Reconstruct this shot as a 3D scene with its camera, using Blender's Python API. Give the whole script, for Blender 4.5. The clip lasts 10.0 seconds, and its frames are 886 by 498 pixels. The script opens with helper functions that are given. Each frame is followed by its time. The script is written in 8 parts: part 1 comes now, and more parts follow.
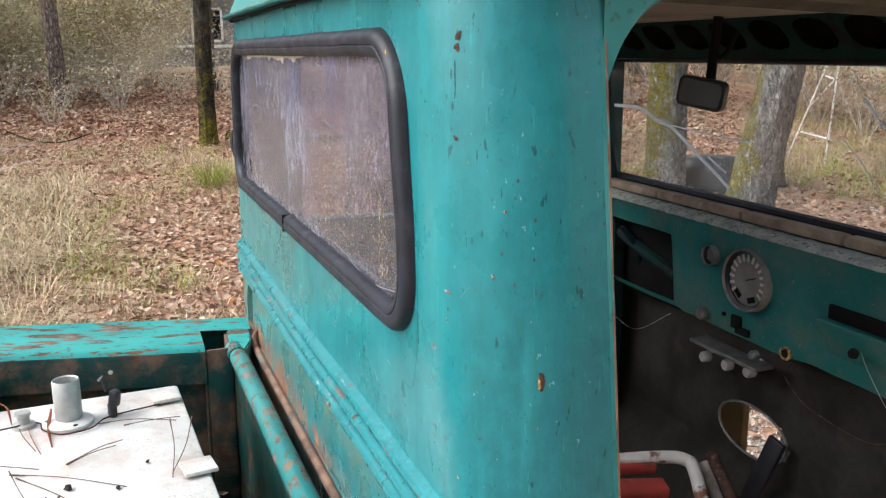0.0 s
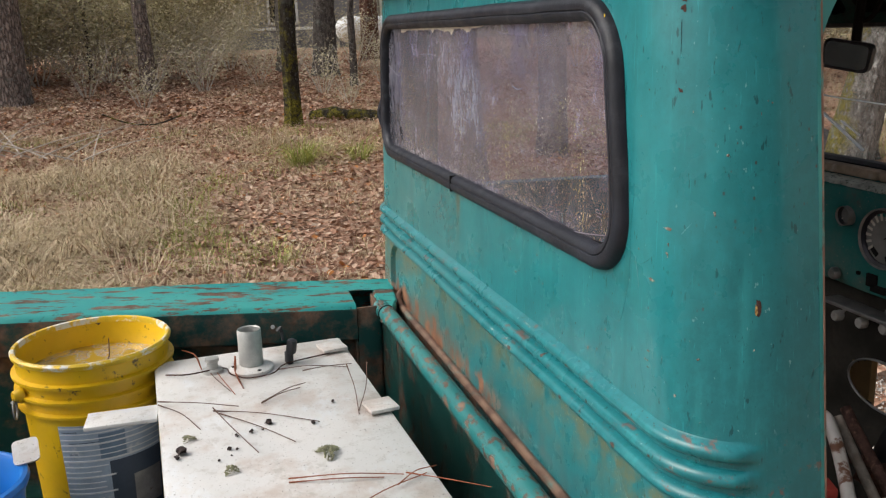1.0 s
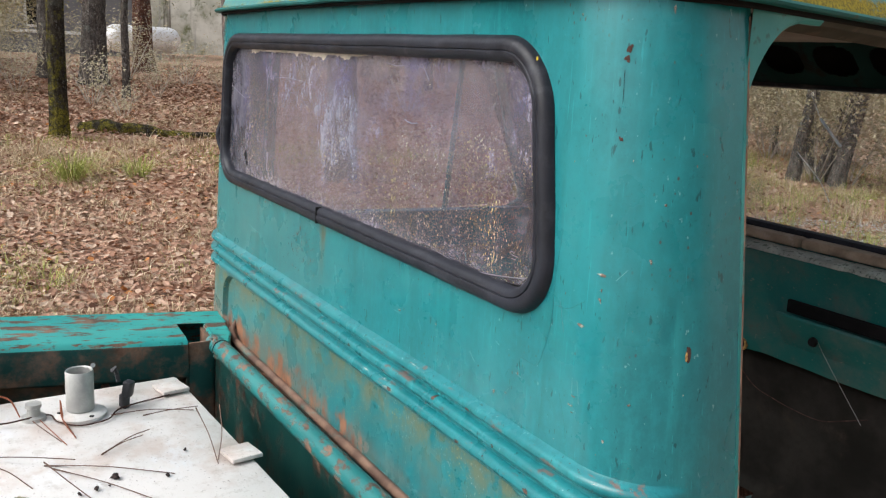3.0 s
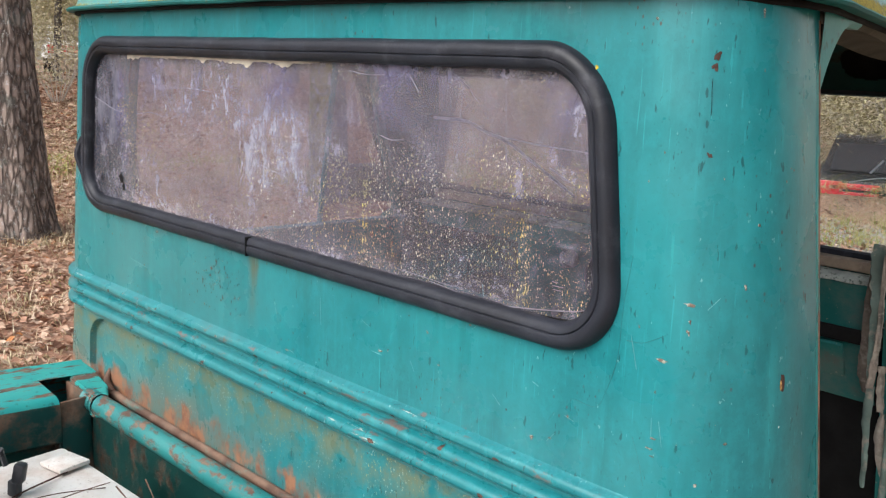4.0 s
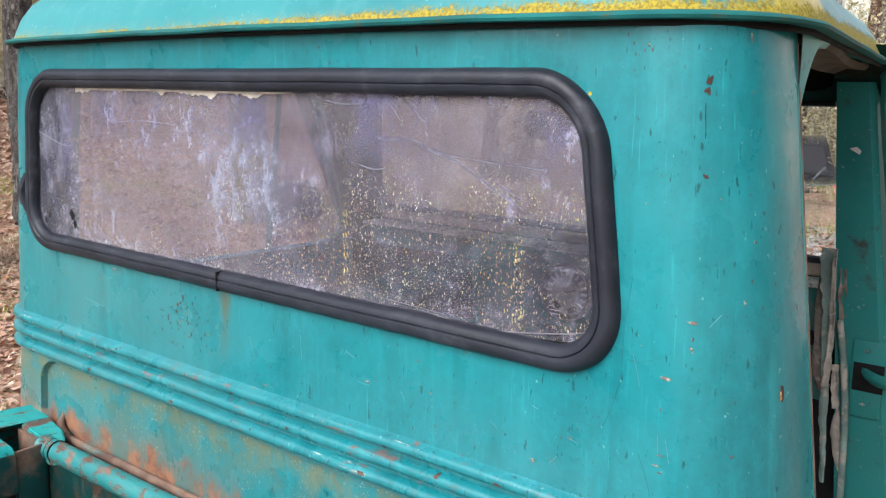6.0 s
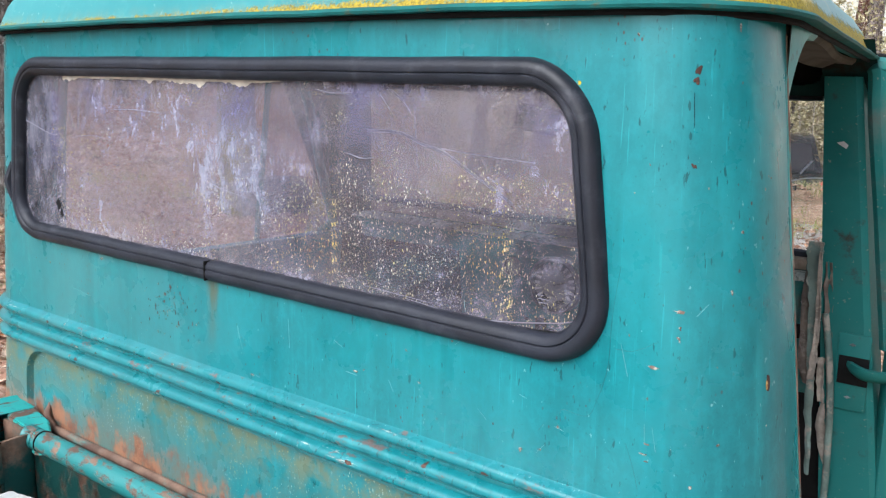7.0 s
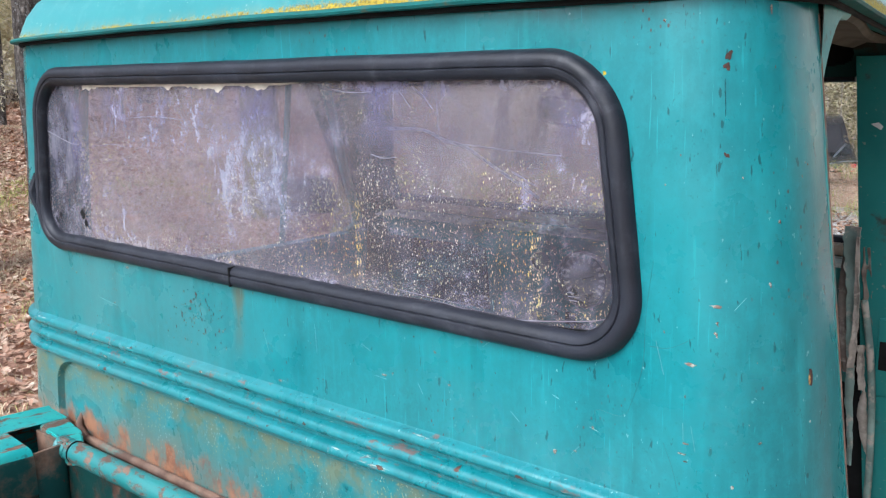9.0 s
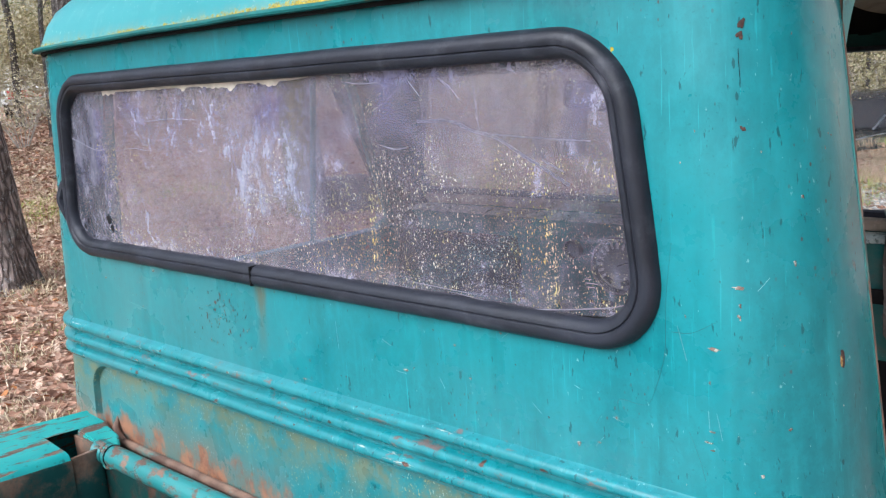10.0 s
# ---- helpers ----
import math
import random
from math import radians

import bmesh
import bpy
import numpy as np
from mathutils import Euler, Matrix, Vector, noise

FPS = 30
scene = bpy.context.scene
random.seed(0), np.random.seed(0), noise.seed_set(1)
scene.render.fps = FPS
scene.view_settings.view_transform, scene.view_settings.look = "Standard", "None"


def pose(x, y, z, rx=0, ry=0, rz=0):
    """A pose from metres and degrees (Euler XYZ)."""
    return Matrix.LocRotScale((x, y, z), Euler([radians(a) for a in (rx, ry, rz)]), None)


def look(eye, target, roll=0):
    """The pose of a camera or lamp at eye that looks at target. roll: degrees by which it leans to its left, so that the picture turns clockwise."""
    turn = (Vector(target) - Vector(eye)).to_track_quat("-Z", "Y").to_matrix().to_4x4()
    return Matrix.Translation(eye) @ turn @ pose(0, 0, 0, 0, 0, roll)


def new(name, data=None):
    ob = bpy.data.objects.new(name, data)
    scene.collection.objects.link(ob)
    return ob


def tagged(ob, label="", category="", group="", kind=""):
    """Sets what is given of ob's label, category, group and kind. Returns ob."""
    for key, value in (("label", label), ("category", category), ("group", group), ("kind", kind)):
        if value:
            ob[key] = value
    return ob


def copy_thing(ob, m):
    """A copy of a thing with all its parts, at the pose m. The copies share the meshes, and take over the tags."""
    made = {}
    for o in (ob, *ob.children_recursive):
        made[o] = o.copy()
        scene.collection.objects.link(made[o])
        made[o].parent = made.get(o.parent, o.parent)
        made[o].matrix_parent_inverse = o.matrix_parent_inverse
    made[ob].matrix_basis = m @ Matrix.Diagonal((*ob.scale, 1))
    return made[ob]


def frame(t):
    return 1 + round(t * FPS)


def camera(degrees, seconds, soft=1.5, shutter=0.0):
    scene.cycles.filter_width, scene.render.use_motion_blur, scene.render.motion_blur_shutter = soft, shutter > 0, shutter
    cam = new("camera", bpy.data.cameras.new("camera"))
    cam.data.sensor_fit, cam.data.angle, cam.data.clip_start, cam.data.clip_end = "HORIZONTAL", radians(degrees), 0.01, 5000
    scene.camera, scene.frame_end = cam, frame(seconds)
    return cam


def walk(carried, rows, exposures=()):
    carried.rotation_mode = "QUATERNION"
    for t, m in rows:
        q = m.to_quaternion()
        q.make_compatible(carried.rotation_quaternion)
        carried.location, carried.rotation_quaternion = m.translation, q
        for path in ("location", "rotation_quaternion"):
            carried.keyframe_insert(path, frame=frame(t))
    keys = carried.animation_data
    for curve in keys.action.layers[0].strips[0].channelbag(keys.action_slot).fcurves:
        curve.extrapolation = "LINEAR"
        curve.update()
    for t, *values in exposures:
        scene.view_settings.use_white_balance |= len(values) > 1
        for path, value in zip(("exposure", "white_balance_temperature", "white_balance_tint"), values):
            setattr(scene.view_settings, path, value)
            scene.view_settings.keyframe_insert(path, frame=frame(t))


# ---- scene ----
cam = camera(53.6, 10.0, soft=1.25)
PATH = [
    (0, (1.411, -0.272, 1.691), (-0.411, 0.424, 1.249), -0.5),
    (0.2, (1.439, -0.276, 1.681), (-0.453, 0.179, 1.239), -1.73),
    (0.3, (1.463, -0.299, 1.690), (-0.428, 0.138, 1.222), -2.13),
    (0.5, (1.48, -0.316, 1.692), (-0.412, 0.117, 1.208), -2.3),
    (0.7, (1.481, -0.355, 1.686), (-0.398, 0.13, 1.204), -1.81),
    (0.9, (1.469, -0.419, 1.685), (-0.399, 0.1, 1.197), -1.85),
    (1, (1.463, -0.456, 1.68), (-0.4, 0.086, 1.196), -1.8),
    (1.3, (1.45, -0.526, 1.687), (-0.379, 0.114, 1.205), -1.1),
    (1.5, (1.442, -0.551, 1.689), (-0.351, 0.189, 1.203), -0.6),
    (1.7, (1.44, -0.57, 1.698), (-0.302, 0.28, 1.214), 0.01),
    (2, (1.435, -0.58, 1.702), (-0.279, 0.336, 1.229), 1.1),
    (2.5, (1.417, -0.59, 1.687), (-0.269, 0.401, 1.267), 2.5),
    (2.7, (1.403, -0.584, 1.688), (-0.274, 0.422, 1.266), 2.7),
    (3.8, (1.119, -0.664, 1.678), (-0.389, 0.582, 1.262), 1.4),
    (4, (1.07, -0.722, 1.687), (-0.278, 0.697, 1.276), 2.1),
    (4.5, (1.032, -0.756, 1.706), (-0.219, 0.759, 1.327), 1.5),
    (5, (1.007, -0.777, 1.701), (-0.234, 0.749, 1.337), 1.0),
    (5.5, (1.007, -0.769, 1.704), (-0.221, 0.766, 1.333), 0.4),
    (7, (1.008, -0.771, 1.695), (-0.187, 0.786, 1.306), 0.9),
    (7.5, (0.999, -0.768, 1.695), (-0.193, 0.789, 1.302), 0.5),
    (8, (0.995, -0.768, 1.697), (-0.232, 0.76, 1.298), -0.1),
    (8.5, (0.994, -0.763, 1.698), (-0.244, 0.755, 1.298), -0.8),
    (9, (0.995, -0.753, 1.696), (-0.246, 0.764, 1.296), -1.3),
    (9.5, (1.0, -0.736, 1.69), (-0.275, 0.75, 1.284), -2.7),
    (10, (1.007, -0.714, 1.686), (-0.312, 0.732, 1.278), -4.1),
]
EXPOSURES = [(0, 1.01, 6300, 10), (0.5, 0.39, 6600, 10), (1.0, 0.27, 6650, 10), (1.5, 0.45, 6550, 10), (2.5, 0.57, 6400, 10), (4.0, 0.73, 6400, 10), (5.5, 0.92, 6150, 10), (10.0, 0.94, 5750, 10)]
walk(cam, [(t, look(eye, target, roll)) for t, eye, target, roll in PATH], EXPOSURES)
# ==== body ====

# ---- light ----
SUN_EL, SUN_ROT = radians(43), radians(190)
world = bpy.data.worlds.new("world")
scene.world = world
world.use_nodes = True
wn = world.node_tree
sky = wn.nodes.new("ShaderNodeTexSky")
sky.sky_type, sky.sun_disc = "NISHITA", False
sky.sun_elevation, sky.sun_rotation = SUN_EL, SUN_ROT
sky.dust_density, sky.air_density, sky.ozone_density = 4.0, 1.0, 1.0
hs = wn.nodes.new("ShaderNodeHueSaturation")
hs.inputs["Saturation"].default_value = 0.35
wn.links.new(sky.outputs[0], hs.inputs["Color"])
wn.links.new(hs.outputs[0], wn.nodes["Background"].inputs["Color"])
wn.nodes["Background"].inputs["Strength"].default_value = 0.15
sun = new("sun", bpy.data.lights.new("sun", "SUN"))
sun.data.energy, sun.data.angle, sun.data.color = 1.4, radians(40), (1.0, 0.97, 0.93)
sun.matrix_basis = look((-1.06, -6.0, 5.7), (0, 0, 0))


# ---- materials ----
class Nodes:
    """A small builder for a principled material in object space."""

    def __init__(self, name, rough=0.6, metal=0.0):
        self.m = bpy.data.materials.new(name)
        self.m.use_nodes = True
        self.t = self.m.node_tree
        self.b = self.t.nodes["Principled BSDF"]
        self.b.inputs["Roughness"].default_value = rough
        self.b.inputs["Metallic"].default_value = metal
        self.co = self.t.nodes.new("ShaderNodeTexCoord").outputs["Object"]
        self.xyz = None

    def add(self, kind):
        return self.t.nodes.new("ShaderNode" + kind)

    def put(self, sock, value):
        if hasattr(value, "links"):
            self.t.links.new(value, sock)
        else:
            sock.default_value = (*value, 1) if isinstance(value, tuple) and len(value) == 3 and sock.type == "RGBA" else value

    def stretch(self, scale, turn=(0, 0, 0)):
        n = self.add("Mapping")
        self.put(n.inputs["Vector"], self.co)
        n.inputs["Scale"].default_value = scale
        n.inputs["Rotation"].default_value = turn
        return n.outputs[0]

    def noise(self, scale=5.0, detail=4.0, st=(1, 1, 1), rough=0.55, dist=0.0):
        n = self.add("TexNoise")
        self.put(n.inputs["Vector"], self.stretch(st))
        n.inputs["Scale"].default_value, n.inputs["Detail"].default_value = scale, detail
        n.inputs["Roughness"].default_value, n.inputs["Distortion"].default_value = rough, dist
        return n.outputs[0]

    def cells(self, scale=5.0, st=(1, 1, 1), feature="F1", out="Distance", rand=1.0):
        n = self.add("TexVoronoi")
        n.feature = feature
        self.put(n.inputs["Vector"], self.stretch(st))
        n.inputs["Scale"].default_value = scale
        n.inputs["Randomness"].default_value = rand
        return n.outputs[out]

    def wave(self, scale, dist=1.0, axis="X", st=(1, 1, 1)):
        n = self.add("TexWave")
        n.bands_direction = axis
        self.put(n.inputs["Vector"], self.stretch(st))
        n.inputs["Scale"].default_value, n.inputs["Distortion"].default_value = scale, dist
        return n.outputs["Fac"]

    def ramp(self, v, lo, hi, to_lo=0.0, to_hi=1.0):
        n = self.add("MapRange")
        n.interpolation_type = "SMOOTHSTEP"
        self.put(n.inputs["Value"], v)
        for k, q in zip(("From Min", "From Max", "To Min", "To Max"), (lo, hi, to_lo, to_hi)):
            n.inputs[k].default_value = q
        return n.outputs[0]

    def axis(self, k):
        if self.xyz is None:
            n = self.add("SeparateXYZ")
            self.put(n.inputs[0], self.co)
            self.xyz = n.outputs
        return self.xyz["XYZ".index(k)]

    def math(self, op, a, b=0.0):
        n = self.add("Math")
        n.operation = op
        self.put(n.inputs[0], a)
        self.put(n.inputs[1], b)
        return n.outputs[0]

    def mix(self, fac, a, b):
        n = self.add("Mix")
        n.data_type = "RGBA"
        self.put(n.inputs["Factor"], fac)
        self.put(n.inputs["A"], a)
        self.put(n.inputs["B"], b)
        return n.outputs["Result"]

    def island(self):
        return self.add("NewGeometry").outputs["Random Per Island"]

    def each(self):
        return self.add("ObjectInfo").outputs["Random"]

    def colours(self, v, stops):
        n = self.add("ValToRGB")
        self.put(n.inputs[0], v)
        e = n.color_ramp.elements
        while len(e) < len(stops):
            e.new(0.5)
        for s, (p, c) in zip(e, stops):
            s.position, s.color = p, (*c, 1)
        return n.outputs[0]

    def bump(self, v, strength=0.3, dist=0.002):
        n = self.add("Bump")
        n.inputs["Strength"].default_value, n.inputs["Distance"].default_value = strength, dist
        self.put(n.inputs["Height"], v)
        if self.b.inputs["Normal"].links:
            self.put(n.inputs["Normal"], self.b.inputs["Normal"].links[0].from_socket)
        self.put(self.b.inputs["Normal"], n.outputs[0])

    def done(self, colour, rough=None):
        self.put(self.b.inputs["Base Color"], colour)
        if rough is not None:
            self.put(self.b.inputs["Roughness"], rough)
        return self.m


def plain(name, col, rough=0.6, metal=0.0, var=0.25, scale=9.0, bump=0.15, bscale=140.0, dirt=None, dirt_at=(0.52, 0.7), dirt_scale=14.0):
    n = Nodes(name, rough, metal)
    dark = tuple(c * (1 - var) for c in col)
    light = tuple(min(1, c * (1 + 0.6 * var)) for c in col)
    c = n.mix(n.ramp(n.noise(scale, 5), 0.3, 0.7), dark, light)
    c = n.mix(n.math("MULTIPLY", n.ramp(n.noise(scale * 9, 3), 0.45, 0.75), 0.35), c, dark)
    if dirt:
        c = n.mix(n.ramp(n.noise(dirt_scale, 8, rough=0.65), *dirt_at), c, dirt)
    n.bump(n.noise(bscale, 4), bump, 0.001)
    return n.done(c, n.ramp(n.noise(scale * 2, 4), 0.2, 0.8, max(0.05, rough - 0.1), min(1, rough + 0.1)))


RUST, RUST_LIGHT = (0.14, 0.055, 0.03), (0.27, 0.135, 0.085)


def cab_paint():
    n = Nodes("cab_teal_paint", 0.38)
    c = n.mix(n.ramp(n.noise(1.6, 3), 0.3, 0.7), (0.010, 0.138, 0.160), (0.013, 0.187, 0.208))
    chalk = n.ramp(n.noise(3.2, 6, (1, 1, 0.55), 0.65), 0.42, 0.75)
    c = n.mix(n.math("MULTIPLY", chalk, 0.6), c, (0.028, 0.240, 0.258))
    blot = n.ramp(n.noise(7, 7, (1, 1, 0.6), 0.68), 0.42, 0.68)
    c = n.mix(n.math("MULTIPLY", blot, 0.5), c, (0.004, 0.120, 0.137))
    # rain runs, dark and washed
    run = n.ramp(n.noise(1.0, 5, (26, 26, 1.3)), 0.46, 0.72)
    c = n.mix(n.math("MULTIPLY", run, 0.42), c, (0.004, 0.100, 0.112))
    wash = n.ramp(n.noise(1.0, 4, (40, 40, 2.4)), 0.55, 0.74)
    c = n.mix(n.math("MULTIPLY", wash, 0.34), c, (0.032, 0.32, 0.335))
    broad = n.math("MULTIPLY", n.ramp(n.noise(1.0, 4, (7, 7, 0.8), 0.6), 0.50, 0.66), n.ramp(n.axis("Z"), 1.42, 1.30))
    c = n.mix(n.math("MULTIPLY", broad, 0.30), c, (0.05, 0.28, 0.30))
    grain = n.ramp(n.noise(75, 5, (1, 1, 0.7), 0.7), 0.40, 0.70)
    c = n.mix(n.math("MULTIPLY", grain, 0.24), c, (0.025, 0.30, 0.325))
    pit = n.ramp(n.noise(210, 3), 0.62, 0.72)
    c = n.mix(n.math("MULTIPLY", pit, 0.35), c, (0.004, 0.085, 0.095))
    fleck = n.ramp(n.noise(1.0, 3, (140, 140, 40)), 0.660, 0.70)
    c = n.mix(n.math("MULTIPLY", fleck, 0.85), c, (0.003, 0.06, 0.065))
    pale = n.ramp(n.noise(1.0, 3, (150, 150, 80)), 0.700, 0.74)
    c = n.mix(n.math("MULTIPLY", pale, 0.65), c, (0.26, 0.46, 0.45))
    dots = n.math("MULTIPLY", n.ramp(n.cells(120, (1, 1, 0.6)), 0.17, 0.10), n.ramp(n.noise(7, 4), 0.53, 0.61))
    c = n.mix(n.math("MULTIPLY", dots, 0.9), c, (0.07, 0.045, 0.035))
    # brown drip below the gasket's joint
    wander = n.math("ABSOLUTE", n.math("ADD", n.axis("X"), n.math("MULTIPLY", n.math("SUBTRACT", n.noise(14, 3), 0.5), 0.03)))
    tear = n.math("MULTIPLY", n.ramp(wander, 0.020, 0.003), n.math("MULTIPLY", n.ramp(n.axis("Z"), 1.27, 1.40), n.ramp(n.noise(40, 5, (1, 1, 0.3)), 0.33, 0.58)))
    tear = n.math("MULTIPLY", tear, n.ramp(n.axis("Z"), 1.60, 1.50))
    c = n.mix(n.math("MULTIPLY", tear, 0.85), c, (0.085, 0.075, 0.035))
    scour = n.ramp(n.noise(1.0, 6, (260, 260, 9), 0.6), 0.62, 0.70)
    c = n.mix(n.math("MULTIPLY", scour, 0.42), c, (0.04, 0.36, 0.38))
    aged = n.math("MULTIPLY", n.ramp(n.axis("X"), 0.35, -0.5), n.math("MULTIPLY", n.ramp(n.axis("Z"), 1.62, 1.25, 0.35, 1.0), n.ramp(n.noise(4.5, 7, rough=0.65), 0.36, 0.62)))
    c = n.mix(n.math("MULTIPLY", aged, 0.5), c, (0.085, 0.195, 0.190))
    # old rust along the bottom of the sunk panel, algae under its upper edge, rubbed ribs
    low = n.math("MULTIPLY", n.ramp(n.axis("Z"), 1.165, 1.055), n.ramp(n.axis("X"), 0.45, -0.3, 0.50, 1.0))
    stain = n.math("MULTIPLY", n.ramp(n.math("ADD", n.noise(6, 7, rough=0.6), n.math("MULTIPLY", low, 0.30)), 0.55, 0.85), n.ramp(low, 0.0, 0.2))
    c = n.mix(n.math("MULTIPLY", stain, 0.5), c, (0.17, 0.15, 0.10))
    rusty = n.ramp(n.math("ADD", n.noise(20, 9, (1, 1, 0.6), 0.72), n.math("MULTIPLY", low, 0.34)), 0.745, 0.90)
    c = n.mix(n.math("MULTIPLY", n.math("MULTIPLY", rusty, n.ramp(low, 0.0, 0.15)), 0.95), c, n.mix(n.ramp(n.noise(45, 6), 0.35, 0.65), (0.17, 0.065, 0.035), (0.33, 0.155, 0.085)))
    algae = n.math("MULTIPLY", n.ramp(n.axis("Z"), 1.08, 1.182), n.ramp(n.axis("Z"), 1.194, 1.183))
    c = n.mix(n.math("MULTIPLY", n.math("MULTIPLY", algae, n.ramp(n.noise(26, 7, rough=0.7), 0.36, 0.62)), 0.85), c, (0.15, 0.16, 0.085))
    spk = n.math("MULTIPLY", n.math("MULTIPLY", n.ramp(n.axis("Z"), 1.06, 1.10), n.ramp(n.axis("Z"), 1.189, 1.178)), n.math("MULTIPLY", n.ramp(n.noise(1.0, 4, (290, 290, 210)), 0.61, 0.68), n.ramp(n.noise(9, 3), 0.42, 0.58)))
    c = n.mix(n.math("MULTIPLY", spk, 0.8), c, n.mix(n.ramp(n.noise(25, 3), 0.45, 0.55), (0.42, 0.36, 0.15), (0.40, 0.50, 0.46)))
    rib = n.math("MULTIPLY", n.ramp(n.axis("Z"), 1.176, 1.191), n.ramp(n.axis("Z"), 1.276, 1.266))
    rub = n.math("MULTIPLY", n.ramp(n.noise(48, 7, (0.5, 1, 1), 0.7), 0.585, 0.66), rib)
    c = n.mix(n.math("MULTIPLY", rub, 0.8), c, n.mix(n.noise(90, 3), (0.10, 0.05, 0.04), (0.24, 0.13, 0.10)))
    flake = n.math("MULTIPLY", n.ramp(n.noise(1.0, 5, (14, 60, 90), 0.7), 0.64, 0.70), rib)
    c = n.mix(n.math("MULTIPLY", flake, 0.8), c, (0.42, 0.46, 0.40))
    n.bump(n.noise(3.0, 3), 0.25, 0.006)
    n.bump(n.noise(75, 5, (1, 1, 0.7), 0.7), 0.16, 0.0012)
    n.bump(n.noise(260, 3), 0.15, 0.0006)
    n.b.inputs["Specular IOR Level"].default_value = 0.38
    n.b.inputs["Coat Weight"].default_value = 0.18
    n.b.inputs["Coat Roughness"].default_value = 0.20
    return n.done(c, n.ramp(n.math("ADD", n.noise(9, 6), n.math("MULTIPLY", rusty, low)), 0.3, 0.7, 0.20, 0.42))


def inner_paint(name="faded_inner_paint", dust=0.7):
    n = Nodes(name, 0.6)
    c = n.mix(n.ramp(n.noise(4, 5), 0.3, 0.7), (0.010, 0.125, 0.113), (0.022, 0.18, 0.162))
    c = n.mix(n.ramp(n.noise(18, 8, rough=0.7), 0.58, 0.74), c, (0.035, 0.030, 0.022))
    c = n.mix(n.math("MULTIPLY", n.ramp(n.noise(9, 7, rough=0.7), 0.42, 0.70), dust), c, (0.125, 0.175, 0.155))
    c = n.mix(n.math("MULTIPLY", n.ramp(n.noise(120, 3), 0.66, 0.72), 0.6), c, (0.25, 0.26, 0.22))
    n.bump(n.noise(120, 5), 0.25, 0.001)
    return n.done(c)


def worn_paint(name, paint, paint2, peel=(0.53, 0.60), scale=11.0, st=(1, 0.45, 1)):
    n = Nodes(name, 0.55)
    c = n.mix(n.ramp(n.noise(7, 4), 0.3, 0.7), paint, paint2)
    c = n.mix(n.math("MULTIPLY", n.ramp(n.noise(70, 3), 0.6, 0.72), 0.7), c, (0.01, 0.07, 0.07))
    bare = n.mix(n.ramp(n.noise(24, 6), 0.35, 0.65), (0.095, 0.052, 0.036), (0.22, 0.132, 0.09))
    bare = n.mix(n.ramp(n.noise(9, 4), 0.55, 0.7), bare, (0.19, 0.125, 0.095))
    m = n.ramp(n.noise(scale, 9, st, 0.68), *peel)
    c = n.mix(m, c, bare)
    n.bump(n.math("MULTIPLY", m, -1.0), 0.6, 0.0012)
    n.bump(n.noise(180, 4), 0.25, 0.001)
    return n.done(c, n.ramp(m, 0, 1, 0.45, 0.85))


def roof_paint():
    n = Nodes("roof_paint_with_lichen", 0.4)
    c = n.mix(n.ramp(n.noise(2.5, 4), 0.3, 0.7), (0.010, 0.175, 0.185), (0.035, 0.24, 0.245))
    c = n.mix(n.math("MULTIPLY", n.ramp(n.noise(1, 4, (30, 3, 30)), 0.5, 0.7), 0.3), c, (0.09, 0.30, 0.30))
    fleck = n.ramp(n.noise(1.0, 3, (190, 190, 110)), 0.69, 0.73)
    c = n.mix(n.math("MULTIPLY", fleck, 0.7), c, (0.45, 0.55, 0.52))
    # one side has turned yellow under a crust of lichen
    side = n.math("ADD", n.axis("X"), n.math("ADD", n.math("MULTIPLY", n.noise(7, 5), 0.14), n.math("MULTIPLY", n.noise(40, 6, rough=0.7), 0.06)))
    yel = n.ramp(side, 0.80, 0.835)
    c = n.mix(yel, c, n.mix(n.ramp(n.noise(16, 6, rough=0.65), 0.35, 0.7), (0.60, 0.43, 0.012), (0.44, 0.35, 0.07)))
    grey = n.math("MULTIPLY", n.ramp(n.axis("Z"), 1.79, 1.757), n.ramp(n.noise(1, 6, (60, 60, 7), 0.65), 0.40, 0.62))
    c = n.mix(n.math("MULTIPLY", grey, 0.75), c, (0.17, 0.20, 0.10))
    edge = n.ramp(n.axis("Z"), 1.805, 1.760)
    low = n.math("ADD", n.math("MULTIPLY", edge, 0.40), n.math("ADD", n.math("MULTIPLY", n.noise(190, 8, rough=0.80), 0.55), n.math("MULTIPLY", n.noise(11, 5), 0.42)))
    lich = n.ramp(n.math("ADD", low, n.ramp(n.axis("X"), -0.55, 0.30, -0.12, 0.0)), 0.745, 0.82)
    c = n.mix(lich, c, n.mix(n.ramp(n.noise(240, 5, rough=0.75), 0.36, 0.62), (0.15, 0.115, 0.018), (0.42, 0.32, 0.022)))
    n.bump(lich, 0.4, 0.0018)
    n.bump(n.noise(200, 3), 0.15, 0.0008)
    return n.done(c, n.ramp(lich, 0, 1, 0.34, 0.9))


def sheen(n):
    """How strongly a pane mirrors: weak face on, strong at a glance."""
    w = n.add("LayerWeight")
    w.inputs["Blend"].default_value = 0.5
    return n.math("ADD", n.math("MULTIPLY", n.math("POWER", w.outputs["Facing"], 5.0), 0.5), 0.035)


